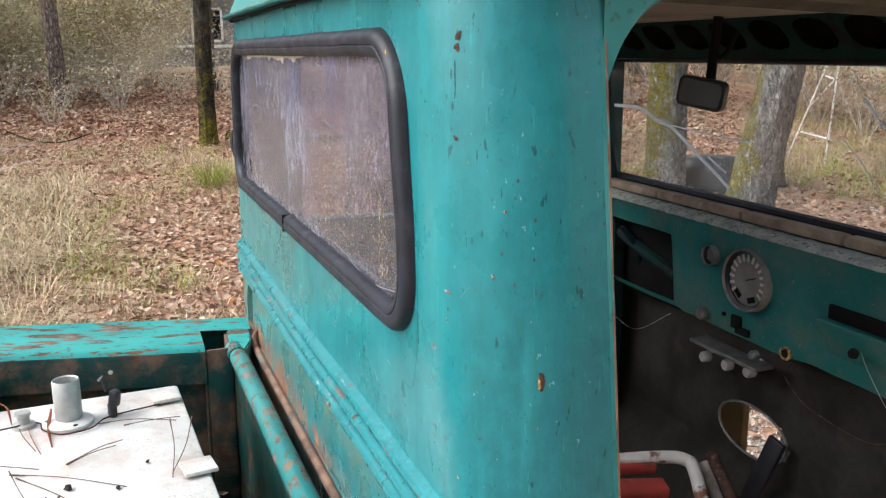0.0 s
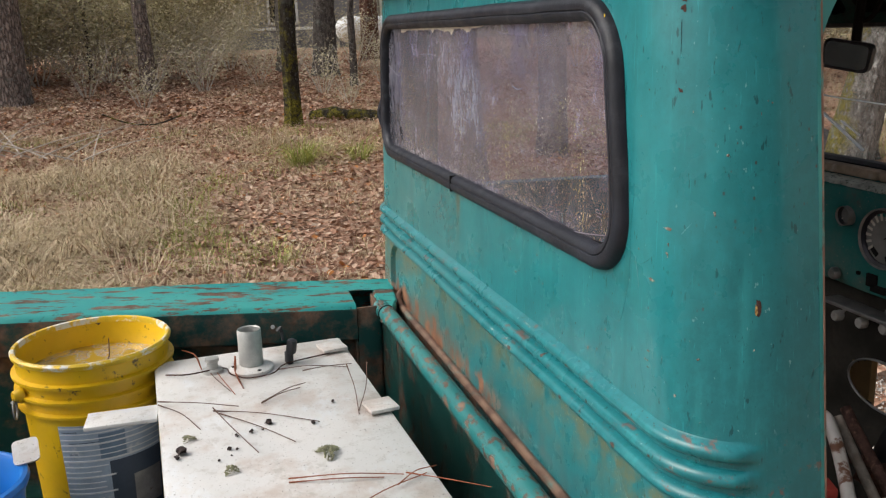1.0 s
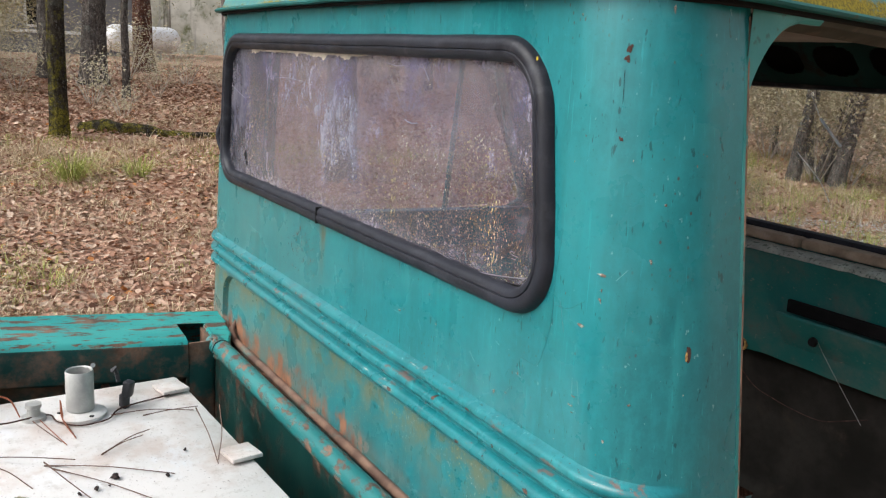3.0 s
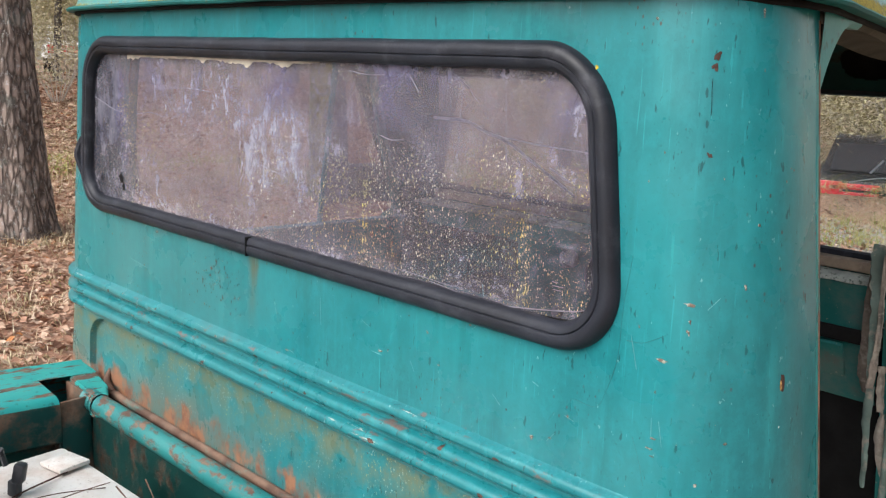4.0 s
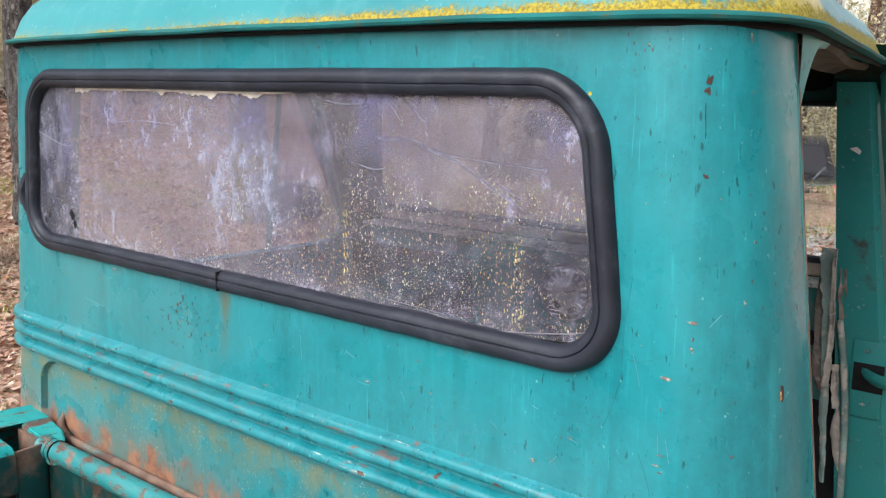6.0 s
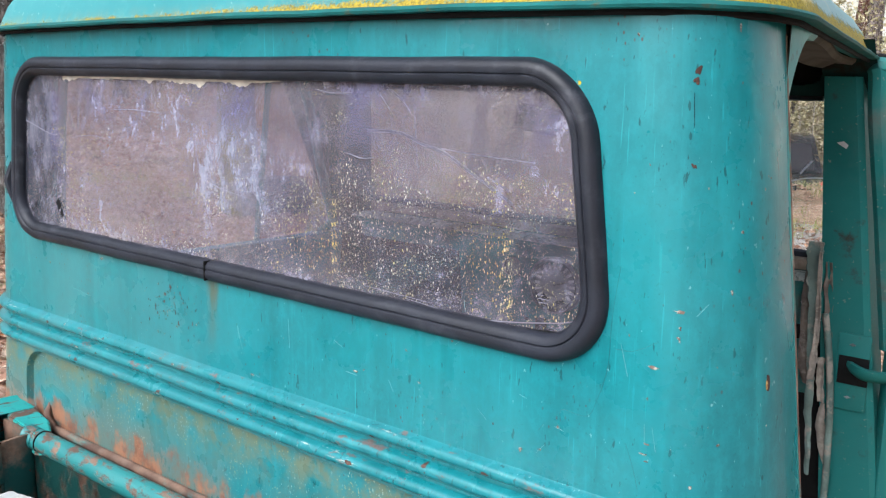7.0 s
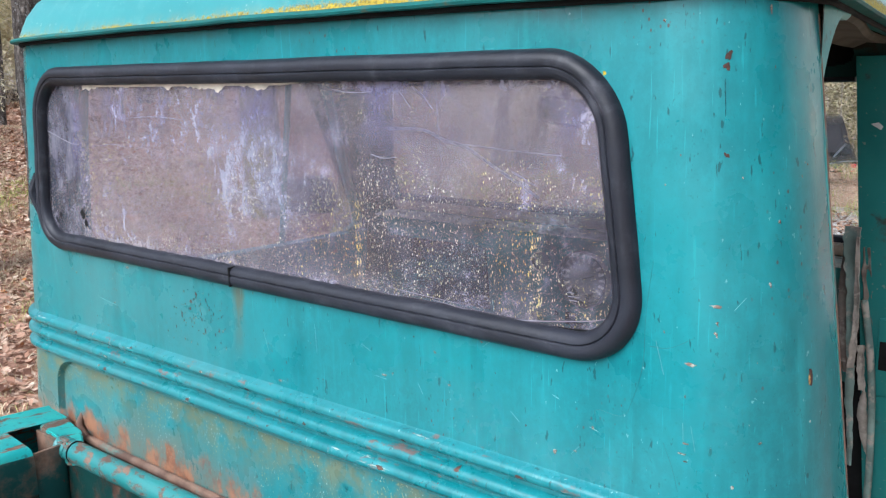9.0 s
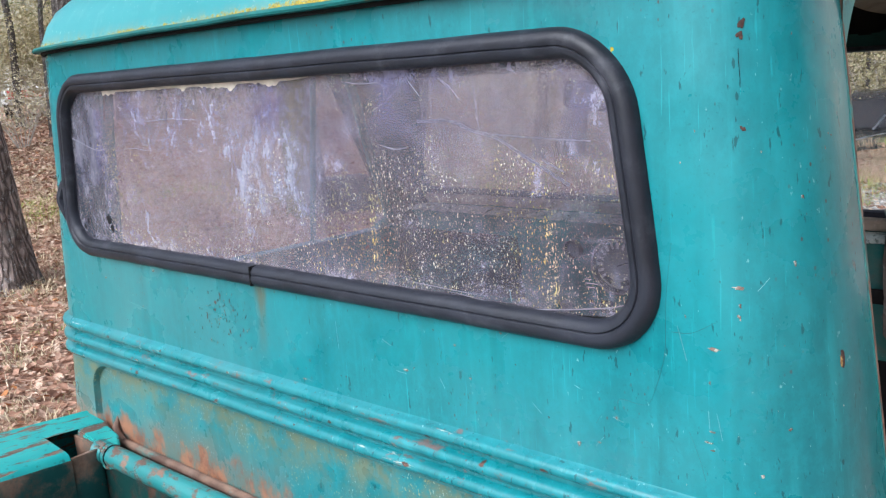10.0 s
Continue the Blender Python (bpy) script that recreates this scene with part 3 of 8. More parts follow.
M = dict(
    cab=cab_paint(), inner=inner_paint(), jamb=inner_paint("dark_jamb_paint", 0.12), roof=roof_paint(), rear_glass=dusty_glass(),
    rail=worn_paint("peeling_turquoise_paint", (0.014, 0.28, 0.27), (0.04, 0.35, 0.32), (0.525, 0.575), 34, (1.6, 0.30, 1)),
    tube=worn_paint("rubbed_teal_paint", (0.012, 0.155, 0.155), (0.03, 0.21, 0.205), (0.50, 0.60), 52, (0.6, 1, 1)),
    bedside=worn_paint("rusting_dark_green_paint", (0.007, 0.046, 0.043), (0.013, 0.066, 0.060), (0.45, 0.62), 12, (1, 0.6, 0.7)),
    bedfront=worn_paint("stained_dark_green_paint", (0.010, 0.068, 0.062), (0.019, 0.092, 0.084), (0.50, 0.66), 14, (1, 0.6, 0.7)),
    post=worn_paint("chipped_teal_edge", (0.012, 0.20, 0.20), (0.05, 0.29, 0.28), (0.585, 0.64), 13, (1, 1, 0.5)),
    # rail brown, darkened to carry the shade of its underside
    edge=plain("shaded_door_frame", (0.095, 0.092, 0.075), 0.9, 0, 0.35, 14, 0.3, 90, (0.13, 0.105, 0.08), (0.55, 0.7), 16),
    drip=plain("mossy_drip_rail", (0.010, 0.115, 0.108), 0.6, 0, 0.35, 10, 0.3, 120, (0.07, 0.085, 0.05), (0.56, 0.70), 40),
    dusty_vent=clear_glass("dusty_vent_glass", 0.10, (0.78, 0.76, 0.79)),
    hair=plain("fine_scratch", (0.020, 0.13, 0.14), 0.6),
    bead=worn_paint("rust_rubbed_bead", (0.03, 0.18, 0.17), (0.05, 0.22, 0.2), (0.30, 0.46), 18, (0.5, 1, 1)),
    rubber=plain("weathered_black_rubber", (0.014, 0.016, 0.024), 0.5, 0, 0.4, 14, 0.4, 220, (0.050, 0.052, 0.064), (0.50, 0.78), 30),
    film=plain("yellowed_torn_film", (0.50, 0.44, 0.36), 0.7, 0, 0.25, 40, 0.2, 120),
    # grimy green, its base blackened to hold the cab's deep shade
    shade_green=plain("grimy_shade_green", (0.006, 0.034, 0.030), 0.75, 0, 0.4, 12, 0.2, 90, (0.016, 0.014, 0.011), (0.5, 0.65), 12),
    chalk=plain("chalky_dusty_paint", (0.40, 0.44, 0.39), 0.9, 0, 0.3, 40, 0.5, 160, (0.10, 0.13, 0.11), (0.53, 0.64), 110),
    tan=plain("perished_tan_seal", (0.36, 0.285, 0.21), 0.85, 0, 0.4, 16, 0.4, 120, (0.42, 0.36, 0.29), (0.55, 0.7), 30),
    lining=plain("stained_headliner_board", (0.34, 0.305, 0.26), 0.9, 0, 0.25, 6, 0.2, 90, (0.12, 0.10, 0.075), (0.56, 0.75), 7),
    rust=plain("flaking_rust", (0.070, 0.040, 0.033), 0.9, 0, 0.45, 60, 0.6, 200, (0.15, 0.085, 0.065), (0.5, 0.68), 90),
    scuff=plain("scuffed_paint_chip", (0.15, 0.11, 0.09), 0.9, 0, 0.5, 150, 0.5, 300, (0.34, 0.34, 0.29), (0.50, 0.58), 260),
    lined=plain("dull_scratch_line", (0.17, 0.165, 0.20), 0.7), faint=plain("faint_pale_scratch", (0.16, 0.34, 0.35), 0.6),
    orange=plain("rust_with_yellow_primer", (0.55, 0.36, 0.11), 0.9, 0, 0.4, 120, 0.4, 300, RUST, (0.45, 0.6), 150),
    # black for real grime, also for shade in holes and behind panels
    dark=plain("black_grime_and_shade", (0.012, 0.012, 0.012), 0.8, 0, 0.4, 20),
    steel=plain("dull_grey_metal", (0.30, 0.30, 0.30), 0.45, 0.8, 0.3, 30, 0.2, 150, RUST, (0.62, 0.75), 30),
    galv=plain("grey_galvanised_pipe", (0.46, 0.46, 0.44), 0.5, 0.35, 0.25, 30, 0.2, 160, (0.25, 0.24, 0.22), (0.55, 0.7), 40),
    dial=plain("faded_dial_face", (0.22, 0.22, 0.20), 0.5, 0, 0.2, 30),
    mark=plain("pale_dial_marking", (0.62, 0.60, 0.52), 0.6, 0, 0.1, 30),
    white_tank=tank_plastic(),
    yellow=plain("yellow_bucket_plastic", (0.70, 0.43, 0.008), 0.38, 0, 0.12, 8, 0.1, 90, (0.13, 0.085, 0.02), (0.60, 0.68), 38),
    rimwhite=plain("paint_smeared_rim", (0.70, 0.46, 0.02), 0.45, 0, 0.15, 25, 0.2, 90, (0.70, 0.69, 0.64), (0.49, 0.57), 18),
    blue=plain("blue_plastic", (0.008, 0.16, 0.55), 0.4, 0, 0.15, 8),
    label=plain("faded_blue_grey_label", (0.32, 0.40, 0.49), 0.5, 0, 0.18, 20, 0.1, 90, (0.55, 0.57, 0.57), (0.55, 0.7), 25),
    blue_grey=plain("mid_blue_print", (0.13, 0.20, 0.28), 0.5, 0, 0.2, 20),
    trough=plain("dusty_car_stand_in", (0.035, 0.040, 0.046), 0.4, 0, 0.25, 9, 0.15, 90, (0.16, 0.14, 0.11), (0.55, 0.7), 12),
    bezel=plain("dull_bezel", (0.24, 0.24, 0.23), 0.5, 0.1, 0.3, 40),
    plank=plain("tan_board", (0.36, 0.25, 0.12), 0.8, 0, 0.2, 12),
    sheet=plain("stained_clear_sheet", (0.82, 0.82, 0.80), 0.12, 0, 0.06, 9, 0.3, 90, (0.36, 0.25, 0.03), (0.48, 0.53), 20),
    label_line=plain("pale_label_line", (0.60, 0.63, 0.64), 0.5, 0, 0.15, 20),
    label_dark=plain("dark_label_panel", (0.05, 0.07, 0.10), 0.5, 0, 0.2, 20),
    black_plastic=plain("black_plastic", (0.015, 0.016, 0.02), 0.4, 0, 0.3, 30),
    red=plain("dull_red_paint", (0.40, 0.055, 0.04), 0.5, 0, 0.25, 14, 0.2, 120, (0.10, 0.04, 0.03), (0.58, 0.72), 24),
    white_paint=plain("chipped_white_paint", (0.66, 0.64, 0.60), 0.5, 0, 0.12, 14, 0.2, 120, (0.20, 0.09, 0.05), (0.53, 0.62), 26),
    floor=plain("dirty_cab_floor", (0.036, 0.034, 0.029), 0.9, 0, 0.5, 7, 0.5, 80, (0.055, 0.046, 0.036), (0.56, 0.74), 12),
    strip_board=plain("frayed_board", (0.17, 0.145, 0.12), 0.9, 0, 0.4, 24, 0.5, 90, (0.24, 0.21, 0.18), (0.52, 0.62), 34),
    strip=plain("torn_grey_seal", (0.17, 0.24, 0.21), 0.8, 0, 0.4, 18, 0.4, 100, (0.34, 0.31, 0.26), (0.5, 0.62), 26),
    strip_tan=plain("torn_brown_board", (0.33, 0.295, 0.25), 0.9, 0, 0.4, 30, 0.5, 100, (0.40, 0.36, 0.30), (0.52, 0.62), 40),
    crack=crack_mat(),
    windscreen=clear_glass("windscreen_glass", 0.13, (0.97, 0.98, 0.98)), pane=clear_glass("window_pane", 0.1, (0.25, 0.28, 0.30)),
    tyre=plain("black_tyre_rubber", (0.02, 0.02, 0.02), 0.8), rimpaint=plain("rusty_wheel_paint", (0.03, 0.2, 0.2), 0.6, 0, 0.3, 12, 0.2, 90, RUST, (0.45, 0.6), 14),
    pine=bark("pine_bark", (0.030, 0.023, 0.020), (0.36, 0.285, 0.25)),
    greybark=bark("grey_lichened_bark", (0.022, 0.019, 0.017), (0.23, 0.20, 0.18), (30, 30, 10)),
    redbark=bark("red_brown_bark", (0.05, 0.025, 0.018), (0.22, 0.11, 0.075)),
    mossbark=bark("mossy_dark_bark", (0.014, 0.012, 0.010), (0.075, 0.064, 0.050), (30, 30, 10), 0.14, 0.0, 0.22, 0.16),
    mossgrey=bark("mossy_grey_bark", (0.05, 0.045, 0.04), (0.40, 0.385, 0.37), (36, 36, 16), 0.12, -0.85, 0.8),
    needles=scatter("pine_needles", [(0.0, (0.05, 0.075, 0.025)), (0.6, (0.10, 0.13, 0.05)), (1.0, (0.18, 0.19, 0.08))]),
    brush=scatter("grey_green_brush_leaves", [(0.0, (0.36, 0.325, 0.20)), (0.4, (0.46, 0.42, 0.27)), (0.75, (0.54, 0.49, 0.35)), (1.0, (0.60, 0.50, 0.37))]),
    olive=scatter("olive_evergreen_leaves", [(0.0, (0.31, 0.28, 0.135)), (0.4, (0.40, 0.36, 0.19)), (0.75, (0.50, 0.445, 0.27)), (1.0, (0.58, 0.48, 0.33))]),
    twigs=plain("grey_twigs", (0.50, 0.455, 0.40), 0.9, 0, 0.3, 12),
    leaves=scatter("fallen_oak_leaves", [(0.0, (0.20, 0.10, 0.065)), (0.25, (0.33, 0.18, 0.12)), (0.5, (0.43, 0.26, 0.18)), (0.75, (0.53, 0.37, 0.27)), (0.92, (0.62, 0.49, 0.38)), (0.96, (0.48, 0.19, 0.055)), (1.0, (0.28, 0.15, 0.105))]),
    straw=scatter("dry_straw_grass", [(0.0, (0.38, 0.28, 0.17)), (0.5, (0.58, 0.46, 0.30)), (0.85, (0.72, 0.61, 0.44)), (1.0, (0.36, 0.34, 0.13))]),
    green=scatter("green_grass", [(0.0, (0.20, 0.25, 0.04)), (0.5, (0.34, 0.38, 0.08)), (1.0, (0.50, 0.47, 0.18))]),
    soil=ground_mat(), far=backdrop_mat(),
    gravel=scatter("pale_gravel", [(0.0, (0.22, 0.20, 0.18)), (0.5, (0.42, 0.39, 0.36)), (1.0, (0.62, 0.60, 0.57))]),
    gravel_bed=plain("gravel_track", (0.36, 0.33, 0.30), 0.95, 0, 0.35, 26, 0.7, 60, (0.22, 0.15, 0.10), (0.5, 0.7), 3),
    needle=plain("fallen_pine_needle", (0.11, 0.055, 0.035), 0.7), needle_red=plain("red_pine_needle", (0.30, 0.085, 0.035), 0.7),
    lichen=plain("grey_green_lichen", (0.28, 0.275, 0.17), 1.0, 0, 0.5, 80, 0.6, 200), cone=plain("dark_dropping", (0.03, 0.018, 0.016), 0.9),
    lichen_yellow=plain("yellow_lichen", (0.42, 0.30, 0.015), 1.0, 0, 0.4, 200, 0.5, 300),
    water=still_water(), siding=plain("grey_house_siding", (0.20, 0.20, 0.21), 0.8, 0, 0.12, 2),
    roofing=plain("grey_roofing", (0.16, 0.15, 0.145), 0.9), white=plain("white_enamel", (0.74, 0.75, 0.75), 0.35, 0, 0.08, 1.5, 0.05, 30, (0.45, 0.42, 0.38), (0.6, 0.8), 2),
    carblack=plain("black_car_paint", (0.02, 0.021, 0.024), 0.2, 0, 0.2, 4, 0.0), lamp_red=plain("red_tail_lamp", (0.70, 0.05, 0.07), 0.25, 0, 0.1, 5, 0.0),
    mirror=plain("mirror_glass", (0.10, 0.13, 0.12), 0.15, 1.0, 0.3, 5, 0.0), web=plain("dusty_cobweb", (0.55, 0.55, 0.53), 1.0),
)

# dry, dirty, fibrous and shade-coloured surfaces have hardly any gloss
for key, level in (("dark", 0.1), ("floor", 0.1), ("edge", 0.15), ("drip", 0.25), ("shade_green", 0.15), ("jamb", 0.25), ("inner", 0.25), ("rubber", 0.35), ("strip", 0.2), ("strip_board", 0.15), ("strip_tan", 0.15), ("bedside", 0.25), ("bedfront", 0.25), ("olive", 0.2), ("pine", 0.1), ("greybark", 0.1), ("redbark", 0.1), ("mossbark", 0.1), ("mossgrey", 0.1), ("leaves", 0.2), ("straw", 0.2), ("soil", 0.1), ("rust", 0.15), ("scuff", 0.2), ("twigs", 0.1), ("brush", 0.2), ("needles", 0.2), ("far", 0.0), ("tan", 0.2), ("lining", 0.1), ("label_dark", 0.3)):
    M[key].node_tree.nodes["Principled BSDF"].inputs["Specular IOR Level"].default_value = level


# ---- mesh helpers ----
def finish(name, bm, mat, smooth=True):
    me = bpy.data.meshes.new(name)
    bm.to_mesh(me)
    bm.free()
    me.materials.append(mat)
    if smooth:
        me.shade_smooth()
        me.set_sharp_from_angle(angle=radians(38))
    return me


def part(name, bm, mat, parent, label="", smooth=True):
    ob = new(name, finish(name, bm, mat, smooth) if isinstance(bm, bmesh.types.BMesh) else bm)
    if parent is not None:
        ob.parent = parent
        if parent.type == "EMPTY":
            ob.matrix_parent_inverse = Matrix.Translation(-parent.location)
    if label:
        ob["label"] = label
    return ob


def thing(name, at, label, category, group="", kind=""):
    ob = new(name)
    ob.empty_display_size = 0.1
    ob.location = at
    return tagged(ob, label, category, group, kind)


def solo(name, bm, mat, label, category="", group="", kind="", smooth=True):
    return tagged(part(name, bm, mat, None, "", smooth), label, category, group, kind)


def raw(name, verts, faces, mat, smooth=False):
    me = bpy.data.meshes.new(name)
    me.from_pydata(verts, [], faces)
    me.materials.append(mat)
    if smooth:
        me.shade_smooth()
    return me


def box(bm, lo, hi, bevel=0.0, m=None, seg=2):
    c = [(a + b) / 2 for a, b in zip(lo, hi)]
    s = [b - a for a, b in zip(lo, hi)]
    got = bmesh.ops.create_cube(bm, size=1.0, matrix=(m or Matrix()) @ Matrix.Translation(c) @ Matrix.Diagonal((*s, 1)))
    if bevel:
        edges = list({e for v in got["verts"] for e in v.link_edges})
        bmesh.ops.bevel(bm, geom=edges, offset=bevel, segments=seg, affect="EDGES", profile=0.5)
    return bm


def prism(bm, outline, depth, m):
    """A flat outline (x, y) pulled along z by depth, laid by m."""
    a = [bm.verts.new(m @ Vector((x, y, 0))) for x, y in outline]
    b = [bm.verts.new(m @ Vector((x, y, depth))) for x, y in outline]
    bm.faces.new(a[::-1])
    bm.faces.new(b)
    for i in range(len(a)):
        j = (i + 1) % len(a)
        bm.faces.new((a[i], a[j], b[j], b[i]))
    return bm


def lathe(bm, prof, n=32, m=None, closed=False):
    """Turns a profile of (radius, z) round the z axis."""
    m = m or Matrix()
    rings = []
    for r, z in prof:
        rings.append([bm.verts.new(m @ Vector((r * math.cos(2 * math.pi * k / n), r * math.sin(2 * math.pi * k / n), z))) for k in range(n)])
    pairs = list(zip(rings, rings[1:])) + ([(rings[-1], rings[0])] if closed else [])
    for a, b in pairs:
        for k in range(n):
            bm.faces.new((a[k], a[(k + 1) % n], b[(k + 1) % n], b[k]))
    if not closed:
        if prof[0][0] > 1e-5:
            bm.faces.new(rings[0][::-1])
        if prof[-1][0] > 1e-5:
            bm.faces.new(rings[-1])
    return bm


def sweep(bm, pts, rad, n=8, closed=False, flat=1.0, caps=True):
    """A tube along points; rad is one radius or one a point."""
    pts = [Vector(p) for p in pts]
    k = len(pts)
    rads = rad if isinstance(rad, (list, tuple)) else [rad] * k
    up = None
    rings = []
    for i, p in enumerate(pts):
        d = (pts[(i + 1) % k] - pts[i - 1]) if closed else (pts[min(i + 1, k - 1)] - pts[max(i - 1, 0)])
        d = d.normalized() if d.length > 1e-9 else Vector((0, 0, 1))
        if up is None:
            up = d.orthogonal().normalized()
        side = d.cross(up)
        side = side.normalized() if side.length > 1e-6 else d.orthogonal().normalized()
        up = side.cross(d).normalized()
        rings.append([bm.verts.new(p + rads[i] * (math.cos(2 * math.pi * j / n) * side + flat * math.sin(2 * math.pi * j / n) * up)) for j in range(n)])
    for a, b in list(zip(rings, rings[1:])) + ([(rings[-1], rings[0])] if closed else []):
        for j in range(n):
            bm.faces.new((a[j], a[(j + 1) % n], b[(j + 1) % n], b[j]))
    if caps and not closed:
        bm.faces.new(rings[0][::-1])
        bm.faces.new(rings[-1])
    return bm


def curve(ctrl, steps=8):
    """A smooth line through control points."""
    c = [Vector(p) for p in ctrl]
    c = [2 * c[0] - c[1]] + c + [2 * c[-1] - c[-2]]
    out = []
    for i in range(1, len(c) - 2):
        for s in range(steps):
            t = s / steps
            a, b, d, e = c[i - 1], c[i], c[i + 1], c[i + 2]
            out.append(0.5 * (2 * b + (d - a) * t + (2 * a - 5 * b + 4 * d - e) * t * t + (3 * b - a - 3 * d + e) * t ** 3))
    out.append(c[-2])
    return out


def round_rect(x0, x1, z0, z1, r, n=8):
    out = []
    for cx, cz, a0 in ((x1 - r, z1 - r, 0), (x0 + r, z1 - r, 90), (x0 + r, z0 + r, 180), (x1 - r, z0 + r, 270)):
        for k in range(n + 1):
            a = radians(a0 + 90 * k / n)
            out.append((cx + r * math.cos(a), cz + r * math.sin(a)))
    return out


def rr_dist(x, z, x0, x1, z0, z1, r):
    """Signed distance to a rounded rectangle, negative inside."""
    qx, qz = abs(x - (x0 + x1) / 2) - (x1 - x0) / 2 + r, abs(z - (z0 + z1) / 2) - (z1 - z0) / 2 + r
    return math.hypot(max(qx, 0), max(qz, 0)) + min(max(qx, qz), 0) - r


def smooth01(t):
    t = min(1, max(0, t))
    return t * t * (3 - 2 * t)


# ---- ground, track, distance ----
def ground_z(x, y):
    d = math.hypot(x, y)
    # the wood's floor climbs to the left of the truck and falls away in front of it
    az = math.degrees(math.atan2(y, x)) % 360
    slope = -0.02 + 0.07 * smooth01((az - 112) / 38) * smooth01((290 - az) / 40)
    rise = slope * (max(0, min(d, 20) - 1.5) + 0.2 * max(0, min(d, 45) - 20))
    # grassy verge beyond the track, with lower ground behind it
    front = smooth01((az - 92) / 8) * smooth01((120 - az) / 7)
    rise += front * (0.30 * smooth01((d - 11.8) / 1.6) - 0.72 * smooth01((d - 13.6) / 1.8)) * smooth01((30 - d) / 8)
    wob = smooth01((d - 2.5) / 3)
    return rise + wob * (0.07 * noise.noise((x * 0.45, y * 0.45, 3.1)) + 0.03 * noise.noise((x * 1.3, y * 1.3, 7.7)))


def build_ground():
    n = 210
    axis = [math.copysign(abs(s) * 9 + abs(s) ** 4 * 900, s) for s in np.linspace(-1, 1, n)]
    verts = [(x, y, ground_z(x, y)) for y in axis for x in axis]
    faces = [(j * n + i, j * n + i + 1, (j + 1) * n + i + 1, (j + 1) * n + i) for j in range(n - 1) for i in range(n - 1)]
    g = new("ground", raw("ground", verts, faces, M["soil"], True))
    tagged(g, "woodland ground under brown oak leaf litter and soil", "ground", kind="structure")
    verts, faces = [], []
    nx, ny = 60, 14
    for j in range(ny + 1):
        for i in range(nx + 1):
            x = -4.5 + 20 * i / nx
            y = 6.6 + 5.6 * j / ny + 0.02 * x + 0.3 * noise.noise((x * 0.6, j * 0.3, 1))
            verts.append((x, y, ground_z(x, y) + 0.012 - (0.05 if j in (0, ny) else 0)))
    for j in range(ny):
        for i in range(nx):
            a = j * (nx + 1) + i
            faces.append((a, a + 1, a + nx + 2, a + nx + 1))
    r = new("road", raw("road", verts, faces, M["gravel_bed"], True))
    tagged(r, "pale gravel track strewn with fallen leaves", "road", kind="structure")


def build_backdrop():
    verts, faces, n = [], [], 120
    for k in range(n):
        a = 2 * math.pi * k / n
        r = 52 + 3 * noise.noise((3 * math.cos(a), 3 * math.sin(a), 0))
        clear = 1 - 0.85 * smooth01((math.degrees(a) - 222) / 14) * smooth01((318 - math.degrees(a)) / 14)
        for h in (-3, 3, 7, 11 + 2.5 * noise.noise((9 * math.cos(a), 9 * math.sin(a), 2))):
            verts.append((r * math.cos(a), r * math.sin(a), 2 + h * (clear if h > 0 else 1)))
    for k in range(n):
        for h in range(3):
            a, b = k * 4 + h, ((k + 1) % n) * 4 + h
            faces.append((a, b, b + 1, a + 1))
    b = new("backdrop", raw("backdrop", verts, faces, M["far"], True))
    tagged(b, "grey-green winter woods in the distance, haze painted in", "backdrop", kind="structure")


build_ground()
build_backdrop()

# ---- the pickup truck: cab ----
MID = 0.0425
XL, XR, R, RL = -0.557, 0.6715, 0.100, 0.137
EDGE_Y = 0.134
WX0, WX1, WZ0, WZ1 = -0.545, 0.634, 1.401, 1.715
truck = thing("pickup_truck", (MID, 0, 0), "old weathered teal pickup truck with a rusty open bed", "truck")


def tumble(x, z):
    """How far the cab leans in at height z: nothing in the middle, all of it at the sides."""
    return -0.12 * (z - 1.41) * smooth01((x - 0.30) / 0.32) + 0.15 * (z - 1.50) * smooth01((-0.30 - x) / 0.25)


def skin(u, z, out=0.0):
    """A point on the cab's back: u runs along it and round both corners, out is proud of the sheet."""
    if u > XR:
        a = (u - XR) / R
        if a <= math.pi / 2:
            x, y = XR + (R + out) * math.sin(a), R - (R + out) * math.cos(a)
        else:
            x, y = XR + R + out, R + (a - math.pi / 2) * R
    elif u < XL:
        a = (XL - u) / RL
        if a <= math.pi / 2:
            x, y = XL - (RL + out) * math.sin(a), RL - (RL + out) * math.cos(a)
        else:
            x, y = XL - RL - out, RL + (a - math.pi / 2) * RL
    else:
        x, y = u, -out
    return (x + tumble(x, z), y, z)


U1 = XR + R * math.pi / 2 + EDGE_Y - R
U0 = XL - RL * math.pi / 2 - 0.008
RIBS = (1.258, 1.231, 1.204)


PX0, PX1, PZ0, PZ1 = -0.512, 0.585, 1.044, 1.186


def relief(u, z):
    h = 0.0
    end = smooth01((0.795 - u) / 0.03) * smooth01((u + 0.71) / 0.03)
    for c in RIBS:
        d = (z - c) / 0.0094
        if abs(d) < 1:
            h += end * 0.0120 * math.sqrt(1 - d * d)
    d = rr_dist(u, z, PX0, PX1, PZ0, PZ1, 0.045)
    h -= 0.011 * smooth01((0.002 - d) / 0.0042)
    h += 0.0016 * noise.noise((u * 4, z * 5, 2.2)) + 0.0006 * noise.noise((u * 15, z * 18, 5))
    return h


